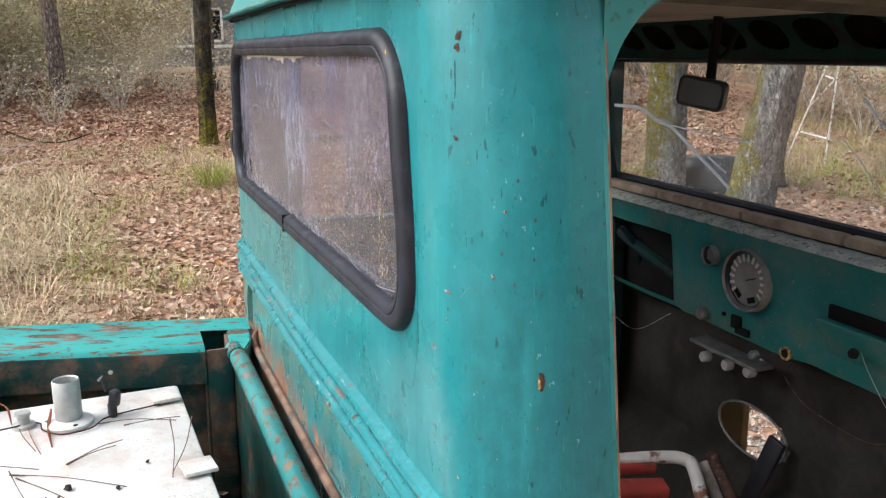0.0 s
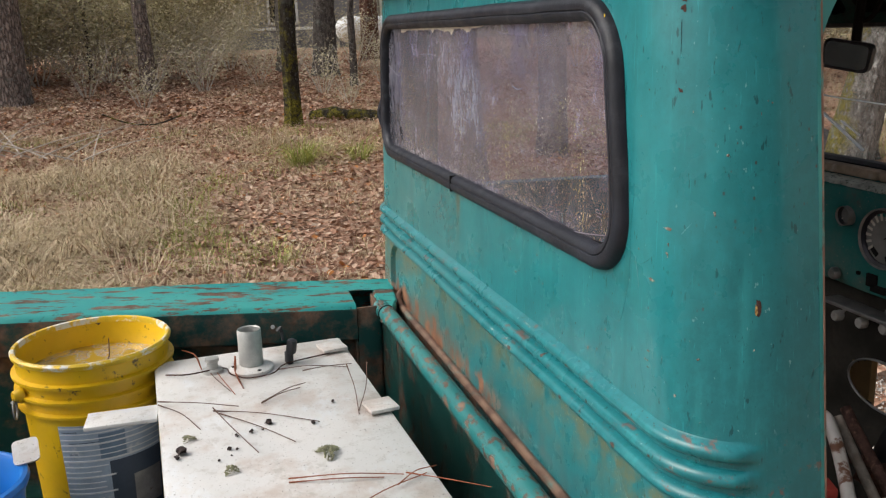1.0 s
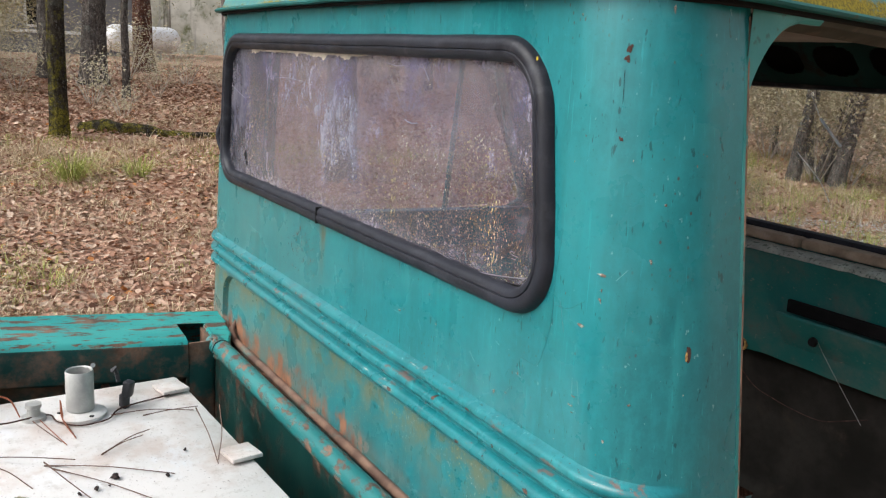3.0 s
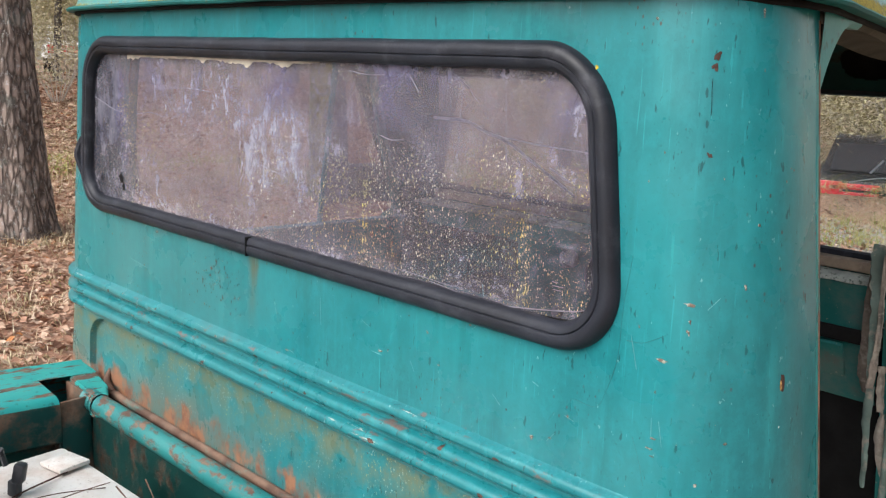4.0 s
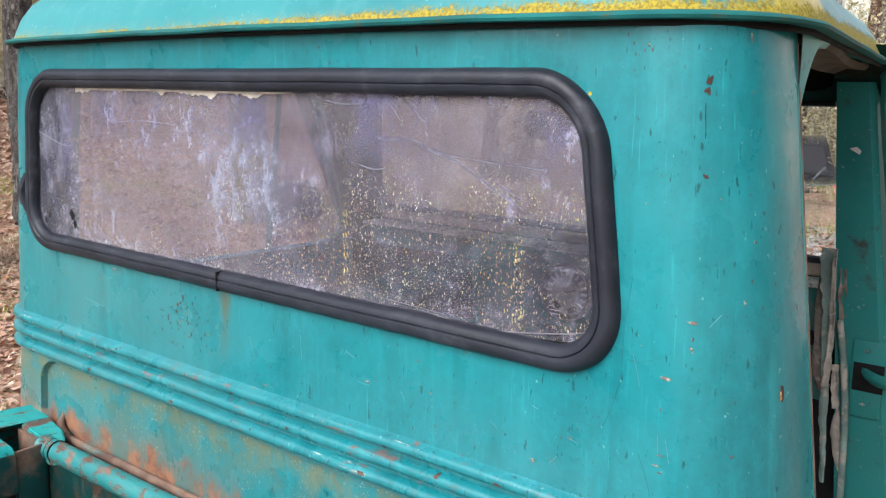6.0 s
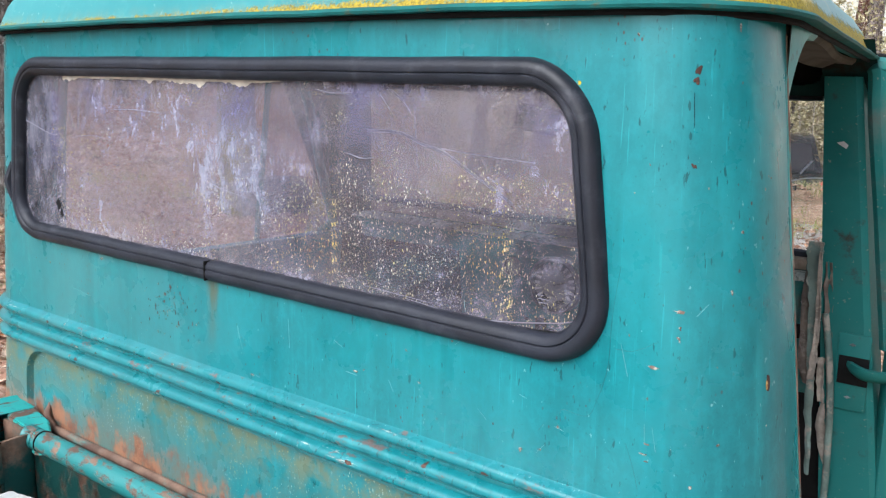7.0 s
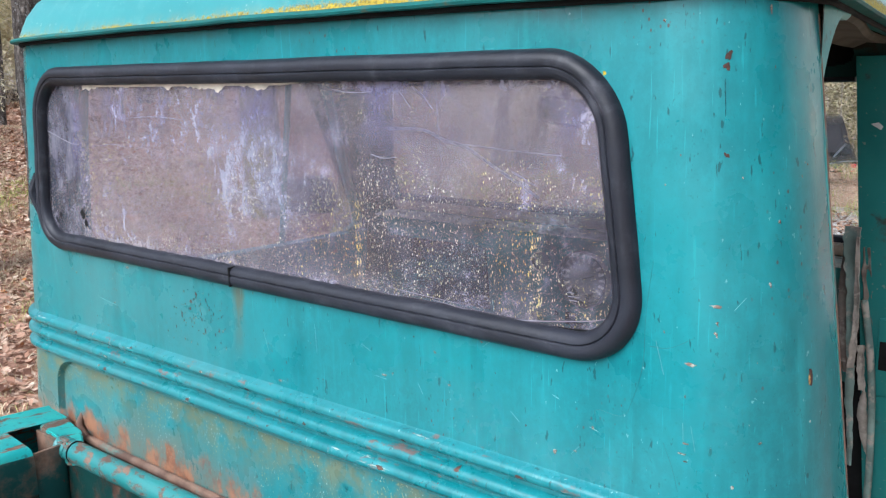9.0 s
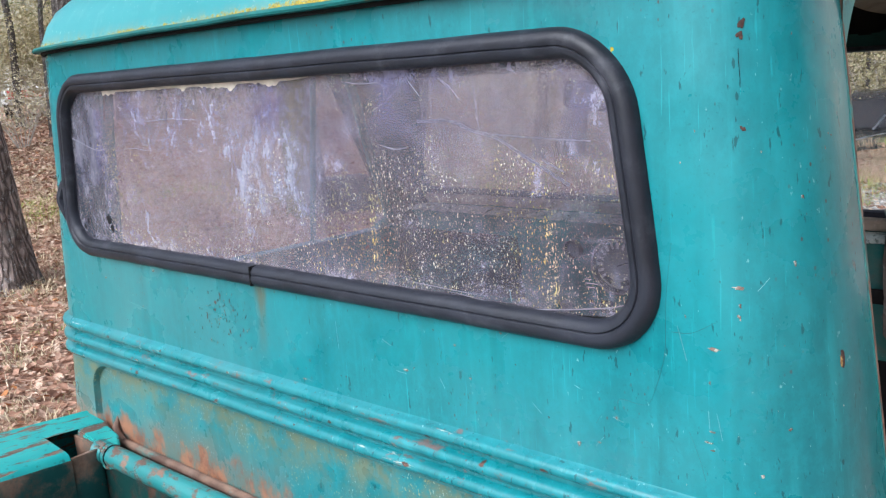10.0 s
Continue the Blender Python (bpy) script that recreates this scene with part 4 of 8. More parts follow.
def sheet(bm, us, zs, out, hole=None):
    grid = [[bm.verts.new(skin(u, z, out(u, z))) for u in us] for z in zs]
    for j in range(len(zs) - 1):
        for i in range(len(us) - 1):
            if hole and hole((us[i] + us[i + 1]) / 2, (zs[j] + zs[j + 1]) / 2):
                continue
            bm.faces.new((grid[j][i], grid[j][i + 1], grid[j + 1][i + 1], grid[j + 1][i]))
    bmesh.ops.delete(bm, geom=[v for v in bm.verts if not v.link_faces], context="VERTS")
    return bm


def hole(u, z):
    return rr_dist(u, z, WX0 + 0.012, WX1 - 0.012, WZ0 + 0.012, WZ1 - 0.012, 0.05) < 0


us = sorted([U0 + (U1 - U0) * k / 210 for k in range(211)] + [PX0 - 0.008 + 0.0021 * k for k in range(30)] + [PX1 - 0.008 + 0.0021 * k for k in range(6)])
zs = [0.50 + 0.02 * k for k in range(26)] + [1.02 + 0.0024 * k for k in range(110)] + [1.285 + 0.0085 * k for k in range(57)]
cab_back = part("cab_back", sheet(bmesh.new(), us, zs, relief, hole), M["cab"], truck, "faded teal rear cab panel with three pressed ribs and chipped paint")
part("cab_back_lining", sheet(bmesh.new(), [U0 + (U1 - U0) * k / 90 for k in range(91)], [0.5 + 0.0135 * k for k in range(94)], lambda u, z: -0.028, hole), M["inner"], truck)

bm = bmesh.new()
edge_line = [(x, z) for x, z in round_rect(PX0 - 0.001, PX1 + 0.001, PZ0, PZ1, 0.045, 8)[18:36]]
edge_line = [(a.x, a.y) for a in curve([(x, z, 0) for x, z in edge_line], 3)]
sweep(bm, [(x, 0.001 + 0.014 * smooth01((z - 1.058) / 0.03) - 0.002 * noise.noise((x * 12, z, 0)), z) for x, z in edge_line], [0.0025 + 0.0055 * smooth01((1.10 - z) / 0.05) for x, z in edge_line], 10)
part("panel_bead", bm, M["bead"], cab_back, "rust-rubbed bead along the sunk panel")

# folded flange that ends the back panel at each door opening
def lean_box(bm, x0, x1, y0, y1, z0, z1, bevel=0.002, n=14):
    """A post that follows the lean of the cab's side."""
    got = []
    for k in range(n + 1):
        z = z0 + (z1 - z0) * k / n
        got.append([bm.verts.new((x + tumble(x, z), y, z)) for x, y in ((x0, y0), (x1, y0), (x1, y1), (x0, y1))])
    for a, b in zip(got, got[1:]):
        for k in range(4):
            bm.faces.new((a[k], a[(k + 1) % 4], b[(k + 1) % 4], b[k]))
    bm.faces.new(got[0][::-1])
    bm.faces.new(got[-1])
    bmesh.ops.recalc_face_normals(bm, faces=bm.faces)
    return bm


for sgn, xe in ((1, XR + R), (-1, XL - RL)):
    xa, xb = sorted((xe - sgn * 0.036, xe + sgn * 0.0002))
    part("door_post", lean_box(bmesh.new(), xa, xb, EDGE_Y - 0.002, EDGE_Y + 0.004, 0.50, 1.752), M["post"], truck, "chipped folded edge of the cab at the door opening")
    bm = bmesh.new()
    sweep(bm, [(xe + tumble(xe, 0.5 + 0.02 * k), EDGE_Y + 0.003, 0.5 + 0.02 * k) for k in range(63)], [0.0013 + 0.0005 * noise.noise((0, 0, k * 0.7)) for k in range(63)], 6)
    part("post_edge", bm, M["bead"], truck, "rust-rubbed folded edge")

# rubber gasket: two soft lobes with a locking groove between
def gasket():
    bm = bmesh.new()
    prof = [(0.000, 0.000), (0.0015, 0.007), (0.006, 0.0125), (0.012, 0.0142), (0.0165, 0.0130), (0.0178, 0.0112), (0.0192, 0.0128), (0.0235, 0.0125), (0.028, 0.0085), (0.030, 0.002), (0.030, -0.006)]
    rings = []
    for inset, out in prof:
        r = 0.082 - inset
        ring = round_rect(WX0 + inset, WX1 - inset, WZ0 + inset, WZ1 - inset, r, 12)
        dense = []
        for i in range(len(ring)):
            a, b = ring[i], ring[(i + 1) % len(ring)]
            long = 1 if i % 13 != 12 else (30 if i in (12, 38) else 8)
            dense += [(a[0] + (b[0] - a[0]) * s / long, a[1] + (b[1] - a[1]) * s / long) for s in range(long)]
        rings.append([bm.verts.new((x + tumble(x, z), -out - 0.0012 * noise.noise((x * 9, z * 9, 1)), z + 0.0012 * noise.noise((x * 7, 1, z * 7)))) for x, z in dense])
    n = len(rings[0])
    for a, b in zip(rings, rings[1:]):
        for k in range(n):
            bm.faces.new((a[k], a[(k + 1) % n], b[(k + 1) % n], b[k]))
    bmesh.ops.recalc_face_normals(bm, faces=bm.faces)
    return bm


seal = part("window_gasket", gasket(), M["rubber"], truck, "thick weathered black rubber gasket round the rear window")
bm = bmesh.new()
box(bm, (-0.0012, -0.0146, WZ0 + 0.002), (0.0012, 0.0, WZ0 + 0.030), 0.0004)
part("gasket_joint", bm, M["dark"], seal, "open butt joint in the rubber")
bm = bmesh.new()
sweep(bm, curve([(WX0 + 0.004, -0.004, 1.53), (WX0 - 0.007, -0.010, 1.505), (WX0 - 0.006, -0.010, 1.49), (WX0 + 0.004, -0.004, 1.46)], 5), 0.008, 8)
part("gasket_bulge", bm, M["rubber"], seal)

bm = bmesh.new()
prism(bm, [(x + tumble(x, z), z) for x, z in round_rect(WX0 + 0.018, WX1 - 0.018, WZ0 + 0.018, WZ1 - 0.018, 0.055, 8)], 0.005, Matrix(((1, 0, 0, 0), (0, 0, 1, 0.002), (0, 1, 0, 0), (0, 0, 0, 1))))
bmesh.ops.recalc_face_normals(bm, faces=bm.faces)
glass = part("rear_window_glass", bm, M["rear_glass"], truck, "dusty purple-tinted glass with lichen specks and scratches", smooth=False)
glass.visible_shadow = False


def line_on_back(ctrl, rad, out=0.0005, steps=6):
    bm = bmesh.new()
    pts = [skin(p.x - tumble(min(p.x, XR), p.z), p.z, out + (0 if abs(out) > 0.003 else relief(p.x, p.z))) for p in curve([(u, 0, z) for u, z in ctrl], steps)]
    return sweep(bm, pts, rad, 5)


# worn print and a gap at the foot of the glass
for px, pz, w in ((0.545, 1.470, 0.004), (0.549, 1.466, 0.007), (0.548, 1.462, 0.005)):
    bm = bmesh.new()
    box(bm, (px - w, 0.0013, pz - 0.0004), (px + w, 0.0016, pz + 0.0004))
    part("worn_print", bm, M["lined"], glass)
bm = bmesh.new()
prism(bm, [(0.475, 1.4245), (0.52, 1.4300), (0.56, 1.4335), (0.588, 1.4370), (0.584, 1.4290), (0.55, 1.4235), (0.51, 1.4215)], 0.0006, Matrix(((1, 0, 0, 0), (0, 0, 1, 0.0010), (0, 1, 0, 0), (0, 0, 0, 1))))
part("dark_gap", bm, M["dark"], glass)

# peeled film along the top edge of the glass, and rub marks
bm = bmesh.new()
rag = lambda x: 0.0025 + 0.022 * max(0.0, noise.noise((x * 9, 4, 0)) + 0.45 * noise.noise((x * 34, 8, 0)) + 0.30 * noise.noise((x * 110, 2, 0)))
top = [(-0.37 + 0.004 * k, 1.684 - rag(-0.37 + 0.004 * k) * smooth01((131 - k) / 12)) for k in range(131)]
prism(bm, [(-0.37, 1.687)] + top + [(0.15, 1.687)], 0.0006, Matrix(((1, 0, 0, 0), (0, 0, 1, 0.0008), (0, 1, 0, 0), (0, 0, 0, 1))))
part("peeling_film", bm, M["film"], glass, "torn strip of yellowed film along the glass edge")
for ctrl, w in ((((-0.515, 1.612), (-0.47, 1.60), (-0.42, 1.588), (-0.39, 1.59)), 0.0016), (((-0.36, 1.585), (-0.30, 1.592), (-0.25, 1.588)), 0.0006), (((-0.26, 1.633), (-0.18, 1.637), (-0.1, 1.634)), 0.0009),
                (((0.21, 1.676), (0.24, 1.672), (0.275, 1.673)), 0.0012), (((0.32, 1.672), (0.335, 1.655)), 0.0008), (((0.27, 1.6), (0.29, 1.596), (0.31, 1.598)), 0.0016), (((-0.02, 1.545), (0.04, 1.533), (0.08, 1.528)), 0.0008),
                (((0.36, 1.435), (0.46, 1.429), (0.56, 1.442), (0.595, 1.452)), 0.0013), (((0.30, 1.44), (0.40, 1.436)), 0.0007)):
    bm = bmesh.new()
    pts = curve([(a, 0, b) for a, b in ctrl], 6)
    sweep(bm, [(p.x, 0.0016, p.z) for p in pts], [0.6 * w * (0.35 + 0.65 * math.sin(math.pi * (k + 0.5) / len(pts))) for k in range(len(pts))], 4)
    part("scratch", bm, M["lined"], glass)
for cx, cz, s in ((-0.410, 1.470, 0.011), (-0.402, 1.455, 0.008), (-0.485, 1.462, 0.006), (-0.498, 1.452, 0.005)):
    bm = bmesh.new()
    prism(bm, [(cx + s * (0.6 + 0.5 * noise.noise((k, cx * 40, 0))) * math.cos(k * 0.7), cz + 1.2 * s * (0.7 + 0.5 * noise.noise((k, 9, cz * 40))) * math.sin(k * 0.7)) for k in range(9)], 0.0004, Matrix(((1, 0, 0, 0), (0, 0, 1, 0.0010), (0, 1, 0, 0), (0, 0, 0, 1))))
    part("dark_stain", bm, M["dark"], glass, "worn-through dark patch")


def spot(u, z, w, h, mat, name="rust_spot", tilt=0.0):
    bm = bmesh.new()
    u -= tumble(min(u, XR), z)
    ring = []
    n = 11
    for k in range(n):
        a = 2 * math.pi * k / n
        r = 0.72 + 0.75 * noise.noise((math.cos(a) * 1.3 + u * 57, math.sin(a) * 1.3, z * 61))
        x, y = w * r * math.cos(a), h * r * math.sin(a)
        ring.append((x * math.cos(tilt) - y * math.sin(tilt), x * math.sin(tilt) + y * math.cos(tilt)))
    vs = [bm.verts.new(skin(u + x, z + y, relief(u + x, z + y) + 0.0005)) for x, y in ring]
    c = bm.verts.new(skin(u, z, relief(u, z) + 0.0012))
    for k in range(n):
        bm.faces.new((vs[k], vs[(k + 1) % n], c))
    return part(name, bm, mat, cab_back)


spot(0.697, 1.703, 0.0040, 0.0066, M["rust"], tilt=-0.6)
spot(0.696, 1.694, 0.0040, 0.0060, M["rust"], tilt=-0.4)
part("rust_run", line_on_back(((0.695, 1.683), (0.6955, 1.672), (0.6965, 1.661), (0.697, 1.650)), [0.0001 + 0.0002 * abs(math.sin(k * 0.7)) for k in range(19)]), M["dark"], cab_back)
spot(0.699, 1.616, 0.0025, 0.003, M["rust"])
spot(0.794, 1.408, 0.0040, 0.013, M["rust"])
spot(0.7925, 1.406, 0.0024, 0.0085, M["orange"])
for u, z, w, h in ((-0.101, 1.375, .004, .007), (-0.141, 1.337, .003, .007), (-0.118, 1.35, .003, .005), (-0.09, 1.337, .003, .007), (-0.158, 1.315, .002, .004), (-0.084, 1.32, .003, .006), (-0.049, 1.327, .002, .005), (-0.115, 1.362, .005, .004),
                   (-0.45, 1.364, .003, .003), (-0.285, 1.393, .007, .003), (-0.332, 1.327, .003, .002), (0.28, 1.327, .006, .002), (0.363, 1.372, .003, .002), (0.383, 1.336, .003, .002), (0.083, 1.278, .005, .002), (0.529, 1.293, .0035, .003),
                   (0.574, 1.331, .002, .002), (0.675, 1.42, .008, .0022), (0.698, 1.478, .007, .002), (0.699, 1.462, .002, .003), (0.6985, 1.452, .0025, .004), (0.751, 1.555, .002, .002), (0.744, 1.499, .002, .004), (0.431, 1.397, .003, .0015),
                   (0.674, 1.34, .004, .0015), (0.672, 1.329, .005, .0015), (0.676, 1.322, .003, .0012), (0.554, 1.3, .004, .0015), (0.742, 1.35, .002, .002), (0.72, 1.305, .002, .002), (0.641, 1.735, .002, .002), (0.735, 1.742, .0016, .006)):
    near = abs(u + 0.11) < 0.07
    spot(u, z, w * (0.75 if near else 0.95), h * (0.85 if near else 1.0), M["rust"] if near else M["scuff"], "paint_chip")
for u, z, w, h in ((-0.455, 1.258, .006, .005), (-0.367, 1.207, .008, .006), (-0.179, 1.25, .006, .004), (-0.129, 1.205, .010, .006), (0.019, 1.254, .008, .005), (0.14, 1.232, .007, .005), (0.318, 1.253, .010, .005), (0.278, 1.207, .012, .006), (0.399, 1.238, .007, .005),
                   (0.49, 1.256, .009, .004), (0.55, 1.232, .007, .005), (0.62, 1.206, .009, .006), (0.47, 1.203, .01, .005), (-0.3, 1.232, .006, .004), (0.70, 1.232, .005, .004)):
    spot(u, z, w * 0.6, h * 0.6, M["rust"], "rib_rust")
for ctrl in (((0.636, 1.515), (0.630, 1.46), (0.628, 1.41), (0.618, 1.372), (0.607, 1.352), (0.578, 1.352), (0.577, 1.338)), ((0.635, 1.43), (0.655, 1.432), (0.678, 1.445)), ((0.652, 1.335), (0.662, 1.31), (0.668, 1.288)), ((0.55, 1.32), (0.556, 1.33))):
    part("scratch", line_on_back(ctrl, 0.00022, 0.0001), M["hair"], cab_back)
rc = random.Random(3)
for k in range(-50, 104):
    if k < 30:
        u, z, w, h = rc.gauss(-0.105, 0.034), rc.gauss(1.343, 0.021), rc.uniform(0.0006, 0.0016), rc.uniform(0.0008, 0.0036)
    elif k < 60:
        u, z, w, h = rc.uniform(-0.5, 0.73), rc.uniform(1.285, 1.39), rc.uniform(0.0006, 0.0018), rc.uniform(0.0006, 0.0022)
    elif k < 84:
        u, z, w, h = rc.uniform(0.63, 0.80), rc.uniform(1.26, 1.74), rc.uniform(0.0005, 0.0012), rc.uniform(0.0008, 0.0024)
    else:
        u, z, w, h = rc.uniform(-0.45, 0.6), rc.choice(RIBS) + rc.uniform(-0.004, 0.006), rc.uniform(0.0015, 0.005), rc.uniform(0.0010, 0.0026)
    spot(u, z, w, h, M["rust"] if 0 <= k < 45 or k > 95 else (M["scuff"] if k % 3 else M["hair"]), "paint_chip", rc.uniform(-0.3, 0.3))
for ctrl in (((0.549, 1.295), (0.559, 1.307)), ((0.470, 1.325), (0.482, 1.315)), ((0.600, 1.455), (0.615, 1.462)), ((0.243, 1.360), (0.258, 1.354)), ((0.263, 1.323), (0.283, 1.322)), ((0.087, 1.279), (0.099, 1.277)), ((-0.379, 1.329), (-0.326, 1.323)), ((0.671, 1.360), (0.672, 1.342)), ((0.679, 1.359), (0.684, 1.334)), ((0.525, 1.356), (0.534, 1.353)), ((0.570, 1.331), (0.582, 1.328)), ((0.335, 1.328), (0.342, 1.315)), ((0.158, 1.372), (0.160, 1.333)), ((0.641, 1.437), (0.650, 1.404)), ((0.723, 1.487), (0.713, 1.475)), ((0.433, 1.392), (0.443, 1.400)), ((0.052, 1.343), (0.063, 1.312)), ((0.447, 1.448), (0.449, 1.435))):
    part("pale_scratch", line_on_back(ctrl, 0.00024, 0.0001), M["faint"], cab_back)
spot(0.590, 1.690, 0.0028, 0.0036, M["lichen_yellow"], "lichen").location.y -= 0.0145

# drip rail and roof
def roof_plan(z_off=0.0, inset=0.0, n=14):
    """The roof's outline from above, front narrower than the back."""
    out = []
    cor = [(0.752, -0.014, 0.15, 270), (0.655, 1.02, 0.16, 0), (-0.59, 1.02, 0.16, 90), (-0.660, -0.014, 0.15, 180)]
    for x, y, r, a0 in cor:
        sx, sy = (1 if x > MID else -1), (1 if y > 0.5 else -1)
        cx, cy = x - sx * r, y - sy * r
        rr = max(r - inset, 0.02)
        for k in range(n + 1):
            a = radians(a0 + 90 * k / n)
            out.append((cx + rr * math.cos(a), cy + rr * math.sin(a)))
    dense = []
    for i in range(len(out)):
        a, b = out[i], out[(i + 1) % len(out)]
        m = 14 if math.hypot(a[0] - b[0], a[1] - b[1]) > 0.3 else 1
        dense += [(a[0] + (b[0] - a[0]) * s / m, a[1] + (b[1] - a[1]) * s / m) for s in range(m)]
    return dense


def roof_base(x, y):
    return 1.7565 - 0.026 * max(0, y) + 0.006 * (1 - ((x - MID) / 0.75) ** 2) * (1 if y < 0.1 else 0.4)


def build_roof():
    bm = bmesh.new()
    prof = [(0.004, 0.006), (0.010, 0.020), (0.020, 0.042), (0.038, 0.066), (0.065, 0.086), (0.105, 0.100), (0.148, 0.107)]
    rings = []
    for inset, up in prof:
        rings.append([bm.verts.new((x, y, roof_base(x, y) + up)) for x, y in roof_plan(0, inset)])
    for inset, up in ((0.4, 0.118), (0.75, 0.122)):
        rings.append([bm.verts.new(((x - MID) * (1 - inset) + MID, (y - 0.5) * (1 - inset) + 0.5, roof_base(x, y) + up)) for x, y in roof_plan(0, 0.148)])
    n = len(rings[0])
    for a, b in zip(rings, rings[1:]):
        for k in range(n):
            bm.faces.new((a[k], a[(k + 1) % n], b[(k + 1) % n], b[k]))
    bm.faces.new(rings[-1])
    bmesh.ops.recalc_face_normals(bm, faces=bm.faces)
    part("roof", bm, M["roof"], truck, "domed teal roof gone yellow on one side, lichen along its edge")
    bm = bmesh.new()
    rings = []
    for inset, up in ((0.003, 0.0075), (-0.007, 0.0055), (-0.0105, 0.0025), (-0.009, -0.0005), (-0.002, -0.0015), (0.012, -0.0005), (0.03, 0.0)):
        rings.append([bm.verts.new((x, y, roof_base(x, y) + up + 0.0015 * noise.noise((x * 8, y * 8, 0)))) for x, y in roof_plan(0, inset)])
    for a, b in zip(rings, rings[1:]):
        for k in range(n):
            bm.faces.new((a[k], a[(k + 1) % n], b[(k + 1) % n], b[k]))
    bmesh.ops.recalc_face_normals(bm, faces=bm.faces)
    rail_ = part("drip_rail", bm, M["drip"], truck, "dark mossy drip rail round the roof")
    # black bead that draws the line of shade under the drip rail
    bm = bmesh.new()
    sweep(bm, [(x, y, roof_base(x, y) - 0.0035) for x, y in roof_plan(0, 0.0065)], 0.0035, 6, closed=True)
    part("drip_shade_line", bm, M["dark"], rail_)
    bm = bmesh.new()
    vs = [bm.verts.new((x, y, roof_base(x, y) + 0.012)) for x, y in roof_plan(0, 0.03)]
    vt = [bm.verts.new((x, y, roof_base(x, y) + 0.03)) for x, y in roof_plan(0, 0.03)]
    bm.faces.new(vs)
    bm.faces.new(vt[::-1])
    part("headliner", bm, M["lining"], truck, "stained beige headliner board", smooth=False)


build_roof()


# side rails over the doors, with the rounded corner at the back
def side_at(y, z, sgn):
    """The line of a cab side: it narrows towards the front and the top."""
    f = smooth01((y - EDGE_Y) / 0.75)
    back = 0.7715 - 0.12 * (z - 1.41) if sgn > 0 else -0.694 + 0.15 * (z - 1.50)
    front = 0.672 - 0.147 * (z - 1.41) if sgn > 0 else -0.635 + 0.147 * (z - 1.41)
    return back + f * (front - back)


for sgn in (1, -1):
    bm = bmesh.new()
    ys = [EDGE_Y + 0.0005 + 0.12 * (k / 16) ** 1.7 for k in range(16)] + [EDGE_Y + 0.12 + 0.62 * k / 16 for k in range(17)]
    rows = []
    for y in ys:
        b = 1.752 - 0.026 * y
        fil = 0.13 * (1 - math.sqrt(max(0, 1 - (1 - min(1, (y - EDGE_Y) / 0.09)) ** 2)))
        lowz = b - 0.0065 - fil
        xo = side_at(y, 1.70, sgn)
        rows.append([bm.verts.new(v) for v in ((xo, y, b + 0.004), (xo, y, lowz + 0.006), (xo - sgn * 0.006, y, lowz), (xo - sgn * 0.034, y, lowz + 0.003), (xo - sgn * 0.055, y, b - 0.012), (xo - sgn * 0.07, y, b + 0.004))])
    for a, b in zip(rows, rows[1:]):
        for k in range(5):
            bm.faces.new((a[k], a[k + 1], b[k + 1], b[k]))
    bmesh.ops.recalc_face_normals(bm, faces=bm.faces)
    cant = part("cant_rail", bm, M["edge"], truck, "paint-worn rail over the door opening, underside shade in its colour")
    bm = bmesh.new()
    lip = []
    for y in ys[:17]:
        fil = 0.13 * (1 - math.sqrt(max(0, 1 - (1 - min(1, (y - EDGE_Y) / 0.09)) ** 2)))
        b = 1.752 - 0.026 * y
        z = b - 0.0065 - fil
        xo = side_at(y, 1.70, sgn) + sgn * 0.0012
        lip.append([bm.verts.new(v) for v in ((xo, y, b + 0.003), (xo, y, z + 0.003), (xo - sgn * 0.004, y, z - 0.0012), (xo - sgn * 0.014, y, z - 0.0008))])
    for a, b in zip(lip, lip[1:]):
        for k in range(3):
            bm.faces.new((a[k], a[k + 1], b[k + 1], b[k]))
    bmesh.ops.recalc_face_normals(bm, faces=bm.faces)
    part("corner_sheet", bm, M["post"], cant, "teal corner of the opening, paint rubbed to rust")

# front posts, leaning in with the windscreen
def post(bm, pts, zs_, lean):
    """An upright of the outline pts; each corner may lean by its own amount."""
    leans = lean if isinstance(lean, tuple) else (lean,) * len(pts)
    rings = [[bm.verts.new((x + q * (z - 1.2), y, z)) for (x, y), q in zip(pts, leans)] for z in zs_]
    n = len(pts)
    for a, b in zip(rings, rings[1:]):
        for k in range(n):
            bm.faces.new((a[k], a[(k + 1) % n], b[(k + 1) % n], b[k]))
    bm.faces.new(rings[0][::-1])
    bm.faces.new(rings[-1])
    bmesh.ops.recalc_face_normals(bm, faces=bm.faces)
    return bm


ZP = [0.5 + 0.0415 * k for k in range(30)]
pillar = part("front_post", post(bmesh.new(), [(0.606, 0.955), (0.612, 0.908), (0.690, 0.905), (0.700, 0.915), (0.700, 0.985), (0.640, 1.02), (0.615, 1.0)], ZP, (-0.08, -0.08, -0.13, -0.13, -0.13, -0.13, -0.10)), M["jamb"], truck, "dark green front door post")
bm = bmesh.new()
rings = []
for z in ZP:
    rear = 0.822 - 0.45 * (max(z, 1.31) - 1.468)
    front = -0.580 - 0.367 * (min(max(z, 1.25), 1.66) - 1.46)
    rings.append([bm.verts.new(v) for v in ((front, 0.965, z), (max(front, -0.604), 0.90 - 0.45 * (max(z, 1.31) - 1.468) * 0.5, z), (-0.604, rear, z), (-0.648, rear - 0.004, z), (-0.652, 0.99, z), (-0.62, 1.02, z))])
